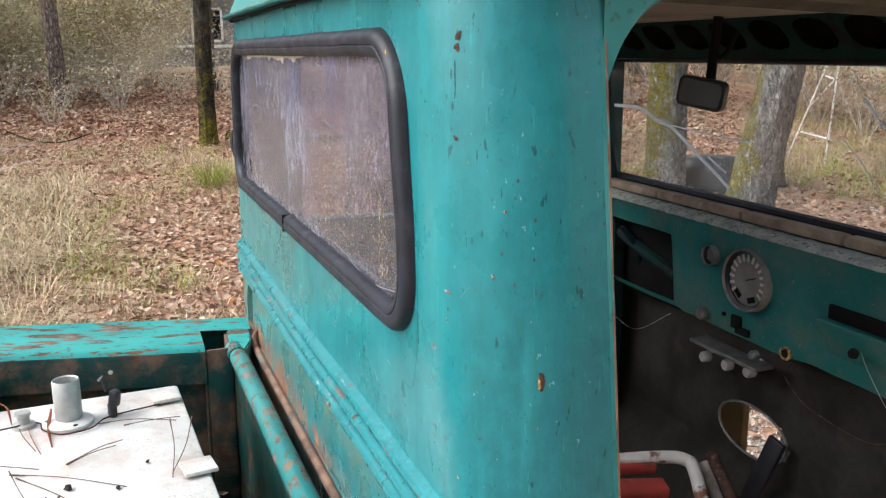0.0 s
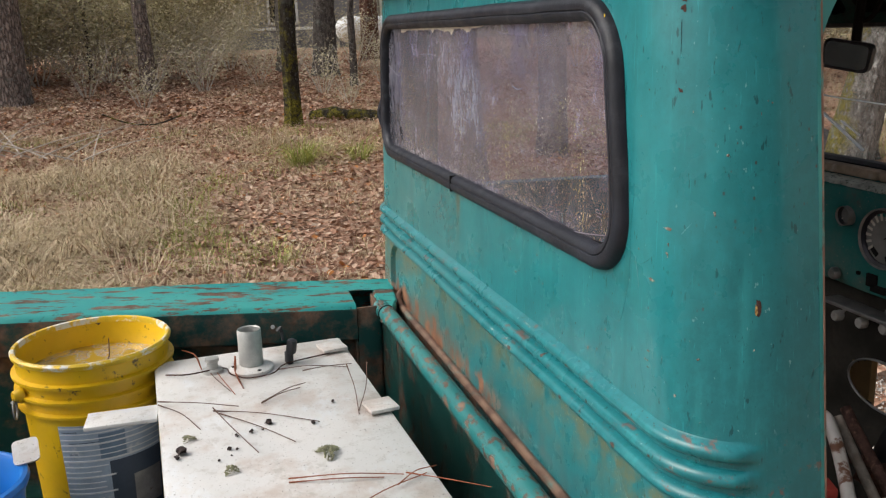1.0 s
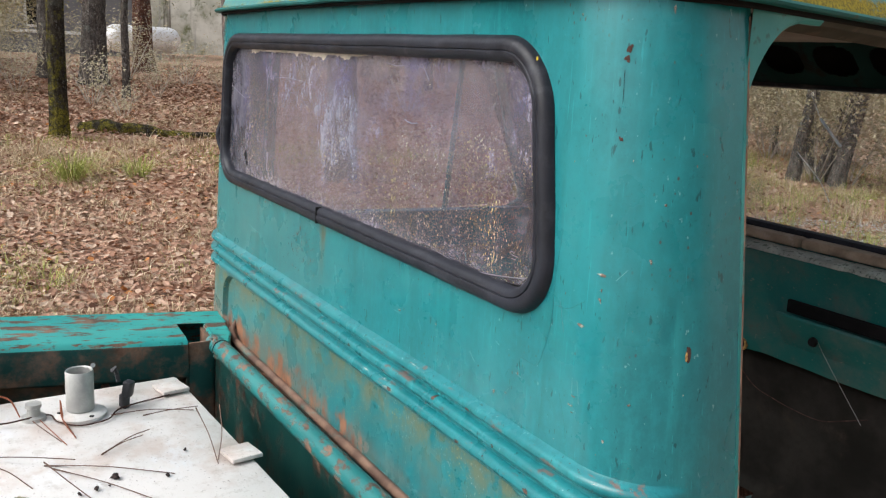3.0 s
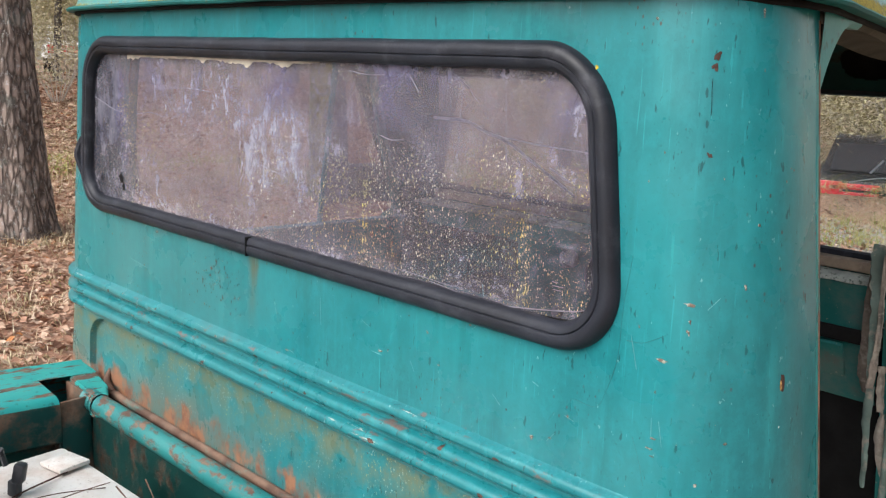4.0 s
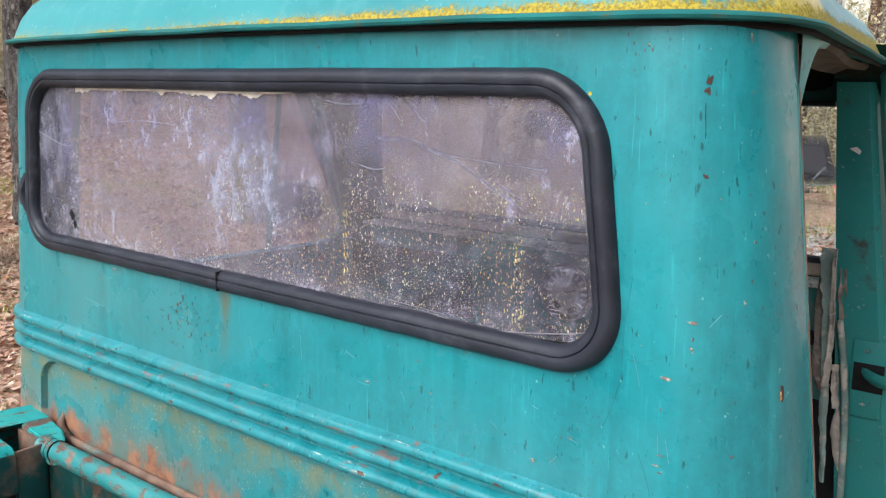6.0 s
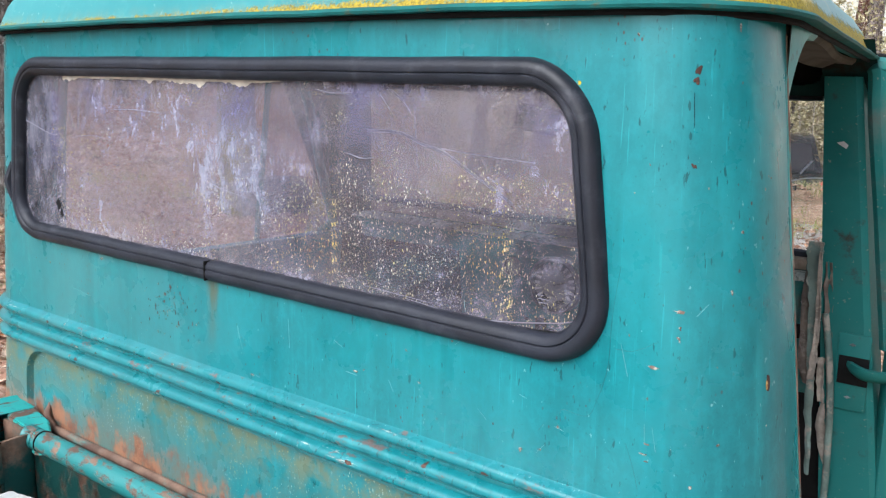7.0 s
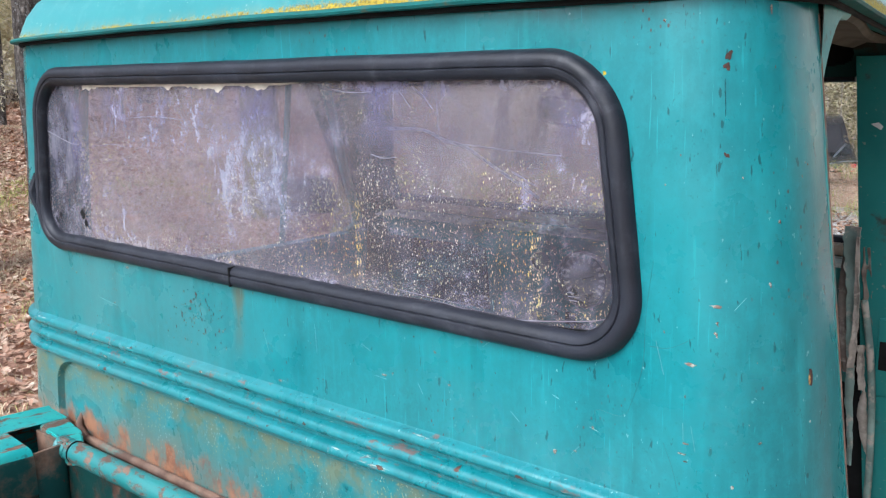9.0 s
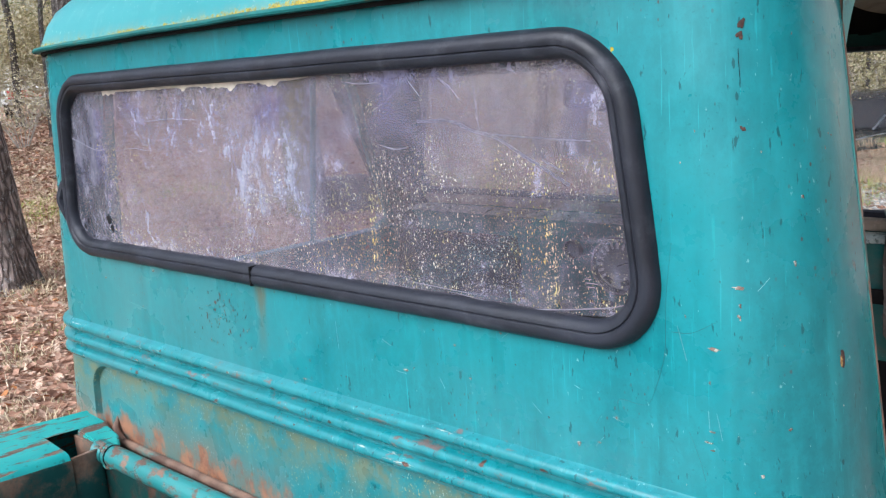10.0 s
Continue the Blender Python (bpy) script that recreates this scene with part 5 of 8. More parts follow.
for a, b in zip(rings, rings[1:]):
    for k in range(6):
        bm.faces.new((a[k], a[(k + 1) % 6], b[(k + 1) % 6], b[k]))
bm.faces.new(rings[0][::-1])
bm.faces.new(rings[-1])
bmesh.ops.recalc_face_normals(bm, faces=bm.faces)
part("front_post", bm, M["shade_green"], truck, "post sloping back beside the windscreen, backlit shade in its colour")
# hinge let into the right post
bm = bmesh.new()
box(bm, (0.643, 0.9005, 1.100), (0.699, 0.909, 1.245), 0.003)
hp = part("hinge_plate", bm, M["jamb"], pillar, "pressed hinge pocket with two screws")
bm = bmesh.new()
box(bm, (0.647, 0.8985, 1.150), (0.699, 0.902, 1.203), 0.001)
part("hinge_slot", bm, M["dark"], hp)
bm = bmesh.new()
sweep(bm, curve([(0.672, 0.905, 1.180), (0.682, 0.892, 1.180), (0.70, 0.885, 1.178), (0.73, 0.90, 1.175)], 5), 0.019, 8, flat=0.45)
part("hinge_arm", bm, M["jamb"], hp)
for z in (1.225, 1.125):
    bm = bmesh.new()
    lathe(bm, [(0.0, 0.0), (0.006, 0.0), (0.006, 0.002), (0.0, 0.003)], 12, Matrix.Translation((0.668, 0.903, z)) @ pose(0, 0, 0, 90))
    box(bm, (0.663, 0.899, z - 0.0008), (0.673, 0.901, z + 0.0008))
    part("screw", bm, M["steel"], hp)

# windscreen frame: header with oval holes, sill, glass and seals
WS_Y = 0.985
def header():
    bm = bmesh.new()
    x0, x1, z0, z1 = -0.64, 0.66, 1.668, 1.765
    holes = [(-0.54 + 0.118 * k, 1.714, 0.044, 0.026) for k in range(10)]
    nx, nz = 420, 36
    grid = [[bm.verts.new((x0 + (x1 - x0) * i / nx, 0.952 - 0.10 * (j / nz), z0 + (z1 - z0) * j / nz)) for i in range(nx + 1)] for j in range(nz + 1)]
    for j in range(nz):
        for i in range(nx):
            cx, cz = x0 + (x1 - x0) * (i + 0.5) / nx, z0 + (z1 - z0) * (j + 0.5) / nz
            if any(abs((cx - a) / w) ** 2.8 + abs((cz - b) / h) ** 2.8 < 1 for a, b, w, h in holes):
                continue
            bm.faces.new((grid[j][i], grid[j][i + 1], grid[j + 1][i + 1], grid[j + 1][i]))
    bmesh.ops.delete(bm, geom=[v for v in bm.verts if not v.link_faces], context="VERTS")
    return bm


part("windscreen_header", header(), M["shade_green"], truck, "inner header pierced by oval holes, deep shade in its green")
# black backing, so the header's holes look filled with shade
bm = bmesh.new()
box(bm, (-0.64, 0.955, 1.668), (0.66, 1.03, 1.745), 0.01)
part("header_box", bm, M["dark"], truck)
bm = bmesh.new()
sweep(bm, [(-0.62, 0.962, 1.666), (0.56, 0.962, 1.666)], 0.008, 8)
part("header_seal", bm, M["rubber"], truck)
bm = bmesh.new()
prism(bm, [(-0.60, 1.372), (0.60, 1.372), (0.565, 1.67), (-0.632, 1.67)], 0.005, Matrix(((1, 0, 0, 0), (0, 0, 1, WS_Y), (0, 1, 0, 0), (0, 0, 0, 1))))
bmesh.ops.recalc_face_normals(bm, faces=bm.faces)
ws = part("windscreen_glass", bm, M["windscreen"], truck, "dusty cracked windscreen", smooth=False)
ws.visible_shadow = False
for ctrl, w in ((((-0.60, 1.547), (-0.485, 1.546), (-0.415, 1.522), (-0.345, 1.506), (-0.26, 1.462), (-0.19, 1.426), (-0.131, 1.394)), 0.0036), (((-0.350, 1.513), (-0.229, 1.504), (-0.07, 1.497)), 0.0014), (((-0.527, 1.662), (-0.478, 1.63)), 0.003), (((-0.478, 1.63), (-0.45, 1.60)), 0.001),
                (((0.214, 1.602), (0.267, 1.552)), 0.0026), (((0.185, 1.65), (0.214, 1.602)), 0.0008), (((0.17, 1.53), (0.23, 1.48), (0.26, 1.44)), 0.0008), (((0.525, 1.52), (0.545, 1.545)), 0.0016), (((0.49, 1.50), (0.54, 1.512), (0.58, 1.515)), 0.0009), (((-0.205, 1.452), (-0.144, 1.425)), 0.0022)):
    bm = bmesh.new()
    sweep(bm, [(p.x, WS_Y - 0.0015, p.z) for p in curve([(a, 0, b) for a, b in ctrl], 5)], w * 1.3, 6, flat=0.8)
    part("crack", bm, M["crack"], ws).visible_shadow = False
bm = bmesh.new()
sweep(bm, curve([(-0.64, 0.972, 1.368), (-0.2, 0.972, 1.367), (0.2, 0.972, 1.366), (0.62, 0.972, 1.364)], 8), 0.011, 8)
part("windscreen_seal", bm, M["rubber"], truck, "black rubber seal under the windscreen")
for xa, xb in ((-0.63, -0.33), (-0.325, -0.03), (-0.025, 0.24), (0.245, 0.57)):
    bm = bmesh.new()
    box(bm, (xa, 0.932, 1.343), (xb, 0.964, 1.364), 0.006, Matrix.Translation((0, 0, 0.0)) @ pose(0, 0, 0))
    for v in bm.verts:
        v.co.z += 0.004 * noise.noise((v.co.x * 9, 1, 0))
    part("garnish_strip", bm, M["tan"], truck, "perished tan windscreen garnish strip")

# dashboard
def dash():
    bm = bmesh.new()
    prof = [(0.985, 1.352), (0.955, 1.342), (0.915, 1.336), (0.905, 1.326), (0.914, 1.300), (0.918, 1.275), (0.922, 1.25), (0.929, 1.18), (0.935, 1.115), (0.945, 1.100)]
    x0, x1 = -0.62, 0.60
    xs = [x0 + (x1 - x0) * k / 128 for k in range(129)]
    rows = []
    for x in xs:
        bulge = 0.012 * smooth01((x + 0.24) / 0.05) * smooth01((0.20 - x) / 0.07)
        rows.append([bm.verts.new((x, y - bulge * smooth01((1.33 - z) / 0.03), z + 0.003 * noise.noise((x * 12, y * 9, z * 9)))) for y, z in prof])
    for i, (a, b) in enumerate(zip(rows, rows[1:])):
        cx = (xs[i] + xs[i + 1]) / 2
        for k in range(len(prof) - 1):
            cz = (prof[k][1] + prof[k + 1][1]) / 2
            if 3 < k < 8 and rr_dist(cx, cz, -0.56, -0.24, 1.13, 1.285, 0.03) < 0:
                continue
            bm.faces.new((a[k], a[k + 1], b[k + 1], b[k]))
    bmesh.ops.delete(bm, geom=[v for v in bm.verts if not v.link_faces], context="VERTS")
    bmesh.ops.recalc_face_normals(bm, faces=bm.faces)
    return bm


board = part("dashboard", dash(), M["inner"], truck, "dusty dark green steel dashboard with an empty instrument hole")
FACE = Matrix(((1, 0, 0, 0), (0, 0, -1, 0), (0, 1, 0, 0), (0, 0, 0, 1)))
bm = bmesh.new()
lip = [[bm.verts.new((-0.61 + 1.19 * k / 90, y + 0.002 * noise.noise((k * 0.4, y * 50, 0)), z + 0.0025 * noise.noise((k * 0.5, y * 30, 2)))) for y, z in ((0.932, 1.3425), (0.915, 1.3405), (0.902, 1.336), (0.898, 1.329))] for k in range(91)]
for a, b in zip(lip, lip[1:]):
    for k in range(3):
        bm.faces.new((a[k], a[k + 1], b[k + 1], b[k]))
bmesh.ops.recalc_face_normals(bm, faces=bm.faces)
bmesh.ops.solidify(bm, geom=bm.faces[:], thickness=0.002)
part("dash_lip", bm, M["chalk"], board, "chalky flaking paint on the dashboard's upper lip")


def gauge(x, y, z, r, ticks):
    at = Matrix.Translation((x, y, z)) @ FACE
    bm = bmesh.new()
    lathe(bm, [(r * 0.955, -0.004), (r * 0.96, 0.013), (r * 0.985, 0.016), (r * 1.01, 0.013), (r * 1.03, 0.0), (r * 1.03, -0.006)], 40, at, closed=True)
    g = part("gauge", bm, M["bezel"], board, "round instrument with a faded dial")
    bm = bmesh.new()
    lathe(bm, [(0, 0.0), (r * 0.955, 0.0), (r * 0.955, 0.002), (0, 0.003)], 40, at)
    part("dial", bm, M["dial"], g)
    bm = bmesh.new()
    lathe(bm, [(r * 0.84, 0.0022), (r * 0.85, 0.006), (r * 0.955, 0.010), (r * 0.955, 0.0022)], 40, at, closed=True)
    part("inner_ring", bm, M["black_plastic"], g)
    for k in range(ticks):
        a = radians(-35 + 250 * k / (ticks - 1))
        bm = bmesh.new()
        box(bm, (r * 0.60, -r * 0.045, 0.0032), (r * 0.83, r * 0.045, 0.0042), 0, at @ pose(0, 0, 0, 0, 0, math.degrees(a)))
        part("dial_mark", bm, M["mark"], g)
    if ticks > 6:
        for a0 in (232, 292):
            bm = bmesh.new()
            box(bm, (r * 0.56, -r * 0.17, 0.0032), (r * 0.74, r * 0.17, 0.0042), 0.0003, at @ pose(0, 0, 0, 0, 0, a0))
            part("dial_window", bm, M["dark"], g)
        bm = bmesh.new()
        box(bm, (-0.002, -0.001, 0.0045), (r * 0.45, 0.0012, 0.0055), 0, at @ pose(0, 0, 0, 0, 0, 20))
        part("needle", bm, M["dark"], g)


gauge(0.040, 0.9075, 1.236, 0.063, 15)
gauge(-0.072, 0.9065, 1.264, 0.021, 2)
bm = bmesh.new()
lathe(bm, [(0.009, -0.003), (0.010, 0.004), (0.015, 0.003), (0.015, -0.003)], 18, Matrix.Translation((0.138, 0.926, 1.112)) @ FACE, closed=True)
part("hole_rim", bm, M["orange"], board, "rust-rimmed hole")
bm = bmesh.new()
lathe(bm, [(0, 0.002), (0.0105, 0.002), (0.0105, 0.0), (0, 0.0)], 18, Matrix.Translation((0.138, 0.925, 1.112)) @ FACE)
part("switch_hole", bm, M["dark"], board)
for x, z, r in ((-0.105, 1.125, 0.014), (0.066, 1.085, 0.010)):
    bm = bmesh.new()
    lathe(bm, [(0, 0.016), (r * 0.7, 0.016), (r, 0.010), (r, 0.0), (0.0, 0.0)], 18, Matrix.Translation((x, 0.918, z)) @ FACE)
    part("knob", bm, M["steel"], board, "dull metal switch knob")
for x, z, w, h in ((0.0, 1.135, 0.014, 0.014), (-0.04, 1.142, 0.004, 0.004), (0.02, 1.120, 0.02, 0.008)):
    bm = bmesh.new()
    box(bm, (x - w, 0.914, z - h), (x + w, 0.921, z + h), 0.0015)
    part("empty_socket", bm, M["dark"], board)
# lever box with three pale knobs under the dash
bm = bmesh.new()
box(bm, (-0.13, 0.90, 1.055), (0.085, 0.95, 1.064), 0.003)
plate = part("lever_bracket", bm, M["steel"], board, "bent bracket with three control levers")
for x, z in ((-0.098, 1.026), (-0.024, 1.032), (0.044, 1.040)):
    bm = bmesh.new()
    lathe(bm, [(0, 0.022), (0.010, 0.0215), (0.0125, 0.018), (0.0125, 0.004), (0.009, 0.0), (0.0, 0.0)], 20, Matrix.Translation((x, 0.935, z)) @ FACE)
    sweep(bm, [(x, 0.93, z), (x + 0.004, 0.95, z + 0.025)], 0.004, 6)
    part("lever_knob", bm, M["galv"], plate, "pale grey control knob")
# shelf lip on the passenger side
bm = bmesh.new()
box(bm, (0.235, 0.895, 1.115), (0.545, 0.905, 1.215), 0.004)
for v in bm.verts:
    v.co.y += 0.05 * (v.co.z < 1.16)
tray = part("glove_door", bm, M["inner"], board, "dropped glove box door with a rusty knob")
bm = bmesh.new()
box(bm, (0.25, 0.908, 1.216), (0.635, 0.918, 1.243), 0.003)
part("glove_slot", bm, M["dark"], board)
bm = bmesh.new()
lathe(bm, [(0, 0.014), (0.008, 0.013), (0.010, 0.007), (0.006, 0.0), (0, 0)], 16, Matrix.Translation((0.335, 0.895, 1.180)) @ FACE)
part("glove_knob", bm, M["dark"], tray)
# black sheet that paints the shade in the dash hole, and the column bracket
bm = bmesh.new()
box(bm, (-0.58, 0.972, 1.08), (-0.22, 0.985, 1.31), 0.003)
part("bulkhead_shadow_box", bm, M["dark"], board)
bm = bmesh.new()
sweep(bm, [(-0.58, 0.95, 1.255), (-0.42, 0.96, 1.20), (-0.27, 0.965, 1.165)], 0.016, 8)
sweep(bm, [(-0.46, 0.93, 1.25), (-0.43, 0.955, 1.205), (-0.45, 0.98, 1.15)], 0.008, 6)
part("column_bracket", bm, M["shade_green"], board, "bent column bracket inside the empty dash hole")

# bulkhead with the open duct hole, floor, kick panels
def bulkhead():
    bm = bmesh.new()
    x0, x1, z0, z1 = -0.63, 0.66, 0.48, 1.34
    nx, nz = 130, 86
    def y_at(z):
        return 1.0 if z > 0.78 else 1.0 - (0.78 - z) * 0.75
    grid = [[bm.verts.new((x0 + (x1 - x0) * i / nx, y_at(z0 + (z1 - z0) * j / nz), z0 + (z1 - z0) * j / nz)) for i in range(nx + 1)] for j in range(nz + 1)]
    for j in range(nz):
        for i in range(nx):
            cx, cz = x0 + (x1 - x0) * (i + 0.5) / nx, z0 + (z1 - z0) * (j + 0.5) / nz
            if ((cx + 0.022) / 0.112) ** 2 + ((cz - 0.868) / 0.056) ** 2 < 1:
                continue
            if 0.0 < cx < 0.215 and 0.655 + 0.12 * abs(cx - 0.14) < cz < 0.738 + 0.17 * cx - 1.9 * max(0, cx - 0.165) + 0.006 * noise.noise((cx * 40, 0, 0)):
                continue
            bm.faces.new((grid[j][i], grid[j][i + 1], grid[j + 1][i + 1], grid[j + 1][i]))
    bmesh.ops.delete(bm, geom=[v for v in bm.verts if not v.link_faces], context="VERTS")
    return bm


part("bulkhead", bulkhead(), M["floor"], truck, "grimy bulkhead with a big oval hole")
bm = bmesh.new()
sweep(bm, [(-0.022 + 0.11 * math.cos(a * math.pi / 14), 0.998, 0.868 + 0.058 * math.sin(a * math.pi / 14)) for a in range(28)], 0.003, 6, closed=True)
part("hole_flange", bm, M["steel"], truck)
bm = bmesh.new()
box(bm, (-0.36, 1.10, 0.62), (-0.170, 1.12, 1.04), 0.003)
part("cover_board", bm, M["plank"], truck, "tan board behind the oval hole")
bm = bmesh.new()
box(bm, (-0.022, -0.006, 0), (0.022, 0.006, 0.19), 0.004, Matrix.Translation((0.050, 0.925, 0.722)) @ pose(0, 0, 0, -12, 14, 0))
part("pedal", bm, M["black_plastic"], truck, "black pedal plate")
bm = bmesh.new()
box(bm, (-0.66, 0.02, 0.47), (0.72, 0.84, 0.495), 0.004)
part("cab_floor", bm, M["floor"], truck, "dirty bare cab floor")
bm = bmesh.new()
sweep(bm, curve([(-0.02, 0.93, 0.708), (0.16, 0.93, 0.752), (0.30, 0.93, 0.775), (0.52, 0.93, 0.822)], 5), 0.013, 12)
part("brace_tube", bm, M["rust"], truck, "rusty brown brace tube across the torn floor")
bm = bmesh.new()
sweep(bm, curve([(0.02, 0.86, 0.86), (0.085, 0.855, 0.806), (0.20, 0.85, 0.718), (0.32, 0.85, 0.625)], 5), 0.012, 10)
part("brace_tube", bm, M["rust"], truck, "rusty brown brace tube across the torn floor")
bm = bmesh.new()
sweep(bm, curve([(0.02, 0.84, 0.842), (0.09, 0.835, 0.778), (0.17, 0.83, 0.706), (0.26, 0.83, 0.62)], 5), 0.011, 10)
part("brace_tube", bm, M["strip_tan"], truck, "brace tube with peeling whitish paint")
bm = bmesh.new()
sweep(bm, curve([(0.129, 0.935, 1.058), (0.182, 0.93, 1.028), (0.233, 0.93, 1.018), (0.284, 0.93, 1.012), (0.347, 0.93, 1.013), (0.396, 0.93, 1.032), (0.441, 0.935, 1.051)], 6), 0.0011, 6)
part("wire", bm, M["rust"], truck, "loose brown wire under the dash")

# torn seals, board and rubber tube hanging by the right post; each point is x, z, half width
TORN = (("main", 0.0, "strip", ((0.593, 1.409, 0.014), (0.591, 1.357, 0.011), (0.599, 1.297, 0.0105), (0.601, 1.232, 0.0095), (0.604, 1.165, 0.008))),
        ("low", 0.004, "strip", ((0.603, 1.151, 0.0055), (0.603, 1.097, 0.0065), (0.609, 1.028, 0.0055), (0.613, 0.959, 0.0035))),
        ("pale", -0.012, "strip_tan", ((0.604, 1.393, 0.003), (0.607, 1.325, 0.0045), (0.610, 1.256, 0.005), (0.609, 1.202, 0.0055), (0.607, 1.152, 0.006))),
        ("board", 0.008, "strip_board", ((0.581, 1.356, 0.0055), (0.582, 1.294, 0.009), (0.585, 1.228, 0.0095), (0.586, 1.171, 0.010), (0.595, 1.135, 0.0065))),
        ("flap", 0.010, "strip_tan", ((0.617, 1.191, 0.0065), (0.619, 1.151, 0.0065), (0.624, 1.106, 0.007))),
        ("flap", 0.012, "strip_tan", ((0.627, 1.103, 0.0025), (0.626, 1.066, 0.008), (0.633, 1.021, 0.0075), (0.641, 0.982, 0.0025))),
        ("scrap", 0.020, "strip_board", ((0.612, 1.37, 0.006), (0.619, 1.29, 0.008), (0.626, 1.22, 0.006))))
for k, (what, back, mk, ctrl) in enumerate(TORN):
    bm = bmesh.new()
    pts = curve([(x, 0.89 + back, z) for x, z, w in ctrl], 9)
    half = curve([(w, 0, 0) for x, z, w in ctrl], 9)
    rows = []
    for i, p in enumerate(pts):
        ww = half[i].x * (1.0 + 0.35 * noise.noise((k * 3.3, i * 0.45, 0)))
        fold = 0.35 * math.sin(k * 2.1 + i * 0.12)
        rows.append([bm.verts.new(p + Vector((ww * q + 0.0015 * noise.noise((i * 0.3, k, 2)), ww * (fold * q + 0.5 * q * q * (1 if k % 2 else -1)) + 0.003 * noise.noise((i * 0.35, q, k)), 0.0015 * noise.noise((i * 0.9, q * 3, k))))) for q in (-1, -0.6, -0.2, 0.25, 0.65, 1)])
    for a, b in zip(rows, rows[1:]):
        for j in range(5):
            bm.faces.new((a[j], a[j + 1], b[j + 1], b[j]))
    bmesh.ops.recalc_face_normals(bm, faces=bm.faces)
    bmesh.ops.solidify(bm, geom=bm.faces[:], thickness=0.0016)
    part("torn_seal", bm, M[mk], truck, "frayed brown board hanging by the post" if mk == "strip_board" else "torn hanging strip of door seal")
bm = bmesh.new()
tp = curve([(0.615, 0.904, 1.274), (0.624, 0.900, 1.232), (0.633, 0.897, 1.18), (0.641, 0.896, 1.106), (0.645, 0.896, 1.024), (0.647, 0.896, 0.946), (0.645, 0.898, 0.80), (0.640, 0.90, 0.56)], 6)
sweep(bm, tp, 0.0062, 12)
part("seal_tube", bm, M["strip"], truck, "grey-green rubber seal tube hanging loose")
# panel coloured black to stand for the shade beside the dash
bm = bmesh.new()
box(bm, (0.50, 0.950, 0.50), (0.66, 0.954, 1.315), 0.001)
part("kick_panel", bm, M["dark"], truck, "kick panel beside the dash, black to hold its shade")

# interior mirror on its stalk, cobwebs
MIRROR = Matrix.Translation((0.085, 0.740, 1.612)) @ pose(0, 0, 0, 0, 9, 24) @ FACE
bm = bmesh.new()
prism(bm, round_rect(-0.046, 0.046, -0.027, 0.027, 0.012, 5), 0.014, MIRROR)
bmesh.ops.recalc_face_normals(bm, faces=bm.faces)
mirror = part("rear_view_mirror", bm, M["black_plastic"], truck, "small dusty rear-view mirror on a bracket")
bm = bmesh.new()
prism(bm, round_rect(-0.041, 0.041, -0.022, 0.022, 0.010, 5), 0.001, MIRROR @ Matrix.Translation((0, 0, 0.0145)))
part("mirror_face", bm, M["mirror"], mirror)
bm = bmesh.new()
sweep(bm, curve([(0.085, 0.752, 1.63), (0.085, 0.754, 1.66), (0.085, 0.757, 1.70), (0.085, 0.762, 1.745)], 6), 0.009, 8)
sweep(bm, curve([(0.082, 0.752, 1.672), (0.10, 0.77, 1.68), (0.105, 0.79, 1.72)], 6), 0.005, 6)
part("mirror_stalk", bm, M["dark"], mirror)
for ctrl in (((0.56, 0.925, 1.60), (0.60, 0.92, 1.59), (0.63, 0.91, 1.585)), ((0.30, 0.93, 1.19), (0.36, 0.9, 1.15), (0.45, 0.9, 1.05)), ((-0.2, 0.9, 1.10), (-0.26, 0.85, 1.05), (-0.34, 0.84, 1.06)), ((0.56, 0.93, 1.30), (0.58, 0.90, 1.27), (0.61, 0.9, 1.26))):
    bm = bmesh.new()
    sweep(bm, curve(ctrl, 5), 0.0004, 4)
    part("cobweb", bm, M["web"], truck)
bm = bmesh.new()
prism(bm, [(0.0, 0.0), (0.012, 0.003), (0.020, -0.004), (0.017, -0.010), (0.006, -0.004)], 0.0006, Matrix.Translation((0.605, 0.902, 1.588)) @ FACE)
part("cobweb", bm, M["web"], truck)

# red slatted seat base with a chipped white tube in front
bm = bmesh.new()
sweep(bm, curve([(-0.16, 0.30, 0.852), (-0.06, 0.60, 0.852), (-0.015, 0.755, 0.854), (0.012, 0.800, 0.852), (0.045, 0.800, 0.842), (0.14, 0.755, 0.80), (0.30, 0.66, 0.73)], 6), 0.014, 10)
seat = part("seat_base", bm, M["white_paint"], truck, "red slatted seat base with a chipped white tube")
for k in range(5):
    bm = bmesh.new()
    box(bm, (-0.50, -0.026, -0.012), (0.0, 0.026, 0.012), 0.006, Matrix.Translation((-0.02 + 0.062 * k, 0.745 - 0.010 * k, 0.838 - 0.022 * k)) @ pose(0, 0, 0, 0, 0, 72))
    part("seat_slat", bm, M["red"], seat, "dull red steel slat")
bm = bmesh.new()
box(bm, (-0.30, 0.20, 0.50), (0.16, 0.70, 0.74), 0.02)
part("seat_box", bm, M["red"], seat, "dull red seat box")

# left door, shut, its window without glass
bm = bmesh.new()
ys = [EDGE_Y + 0.012 + 0.74 * k / 20 for k in range(21)]
rows = []
for y in ys:
    rows.append([bm.verts.new((side_at(y, min(z, 1.3), -1) + d, y, z)) for d, z in ((0, 0.52), (0, 0.9), (0, 1.20), (0.004, 1.262), (0.02, 1.29), (0.05, 1.288), (0.055, 1.22), (0.055, 0.52))])
for a, b in zip(rows, rows[1:]):
    for k in range(7):
        bm.faces.new((a[k], a[k + 1], b[k + 1], b[k]))
bmesh.ops.recalc_face_normals(bm, faces=bm.faces)
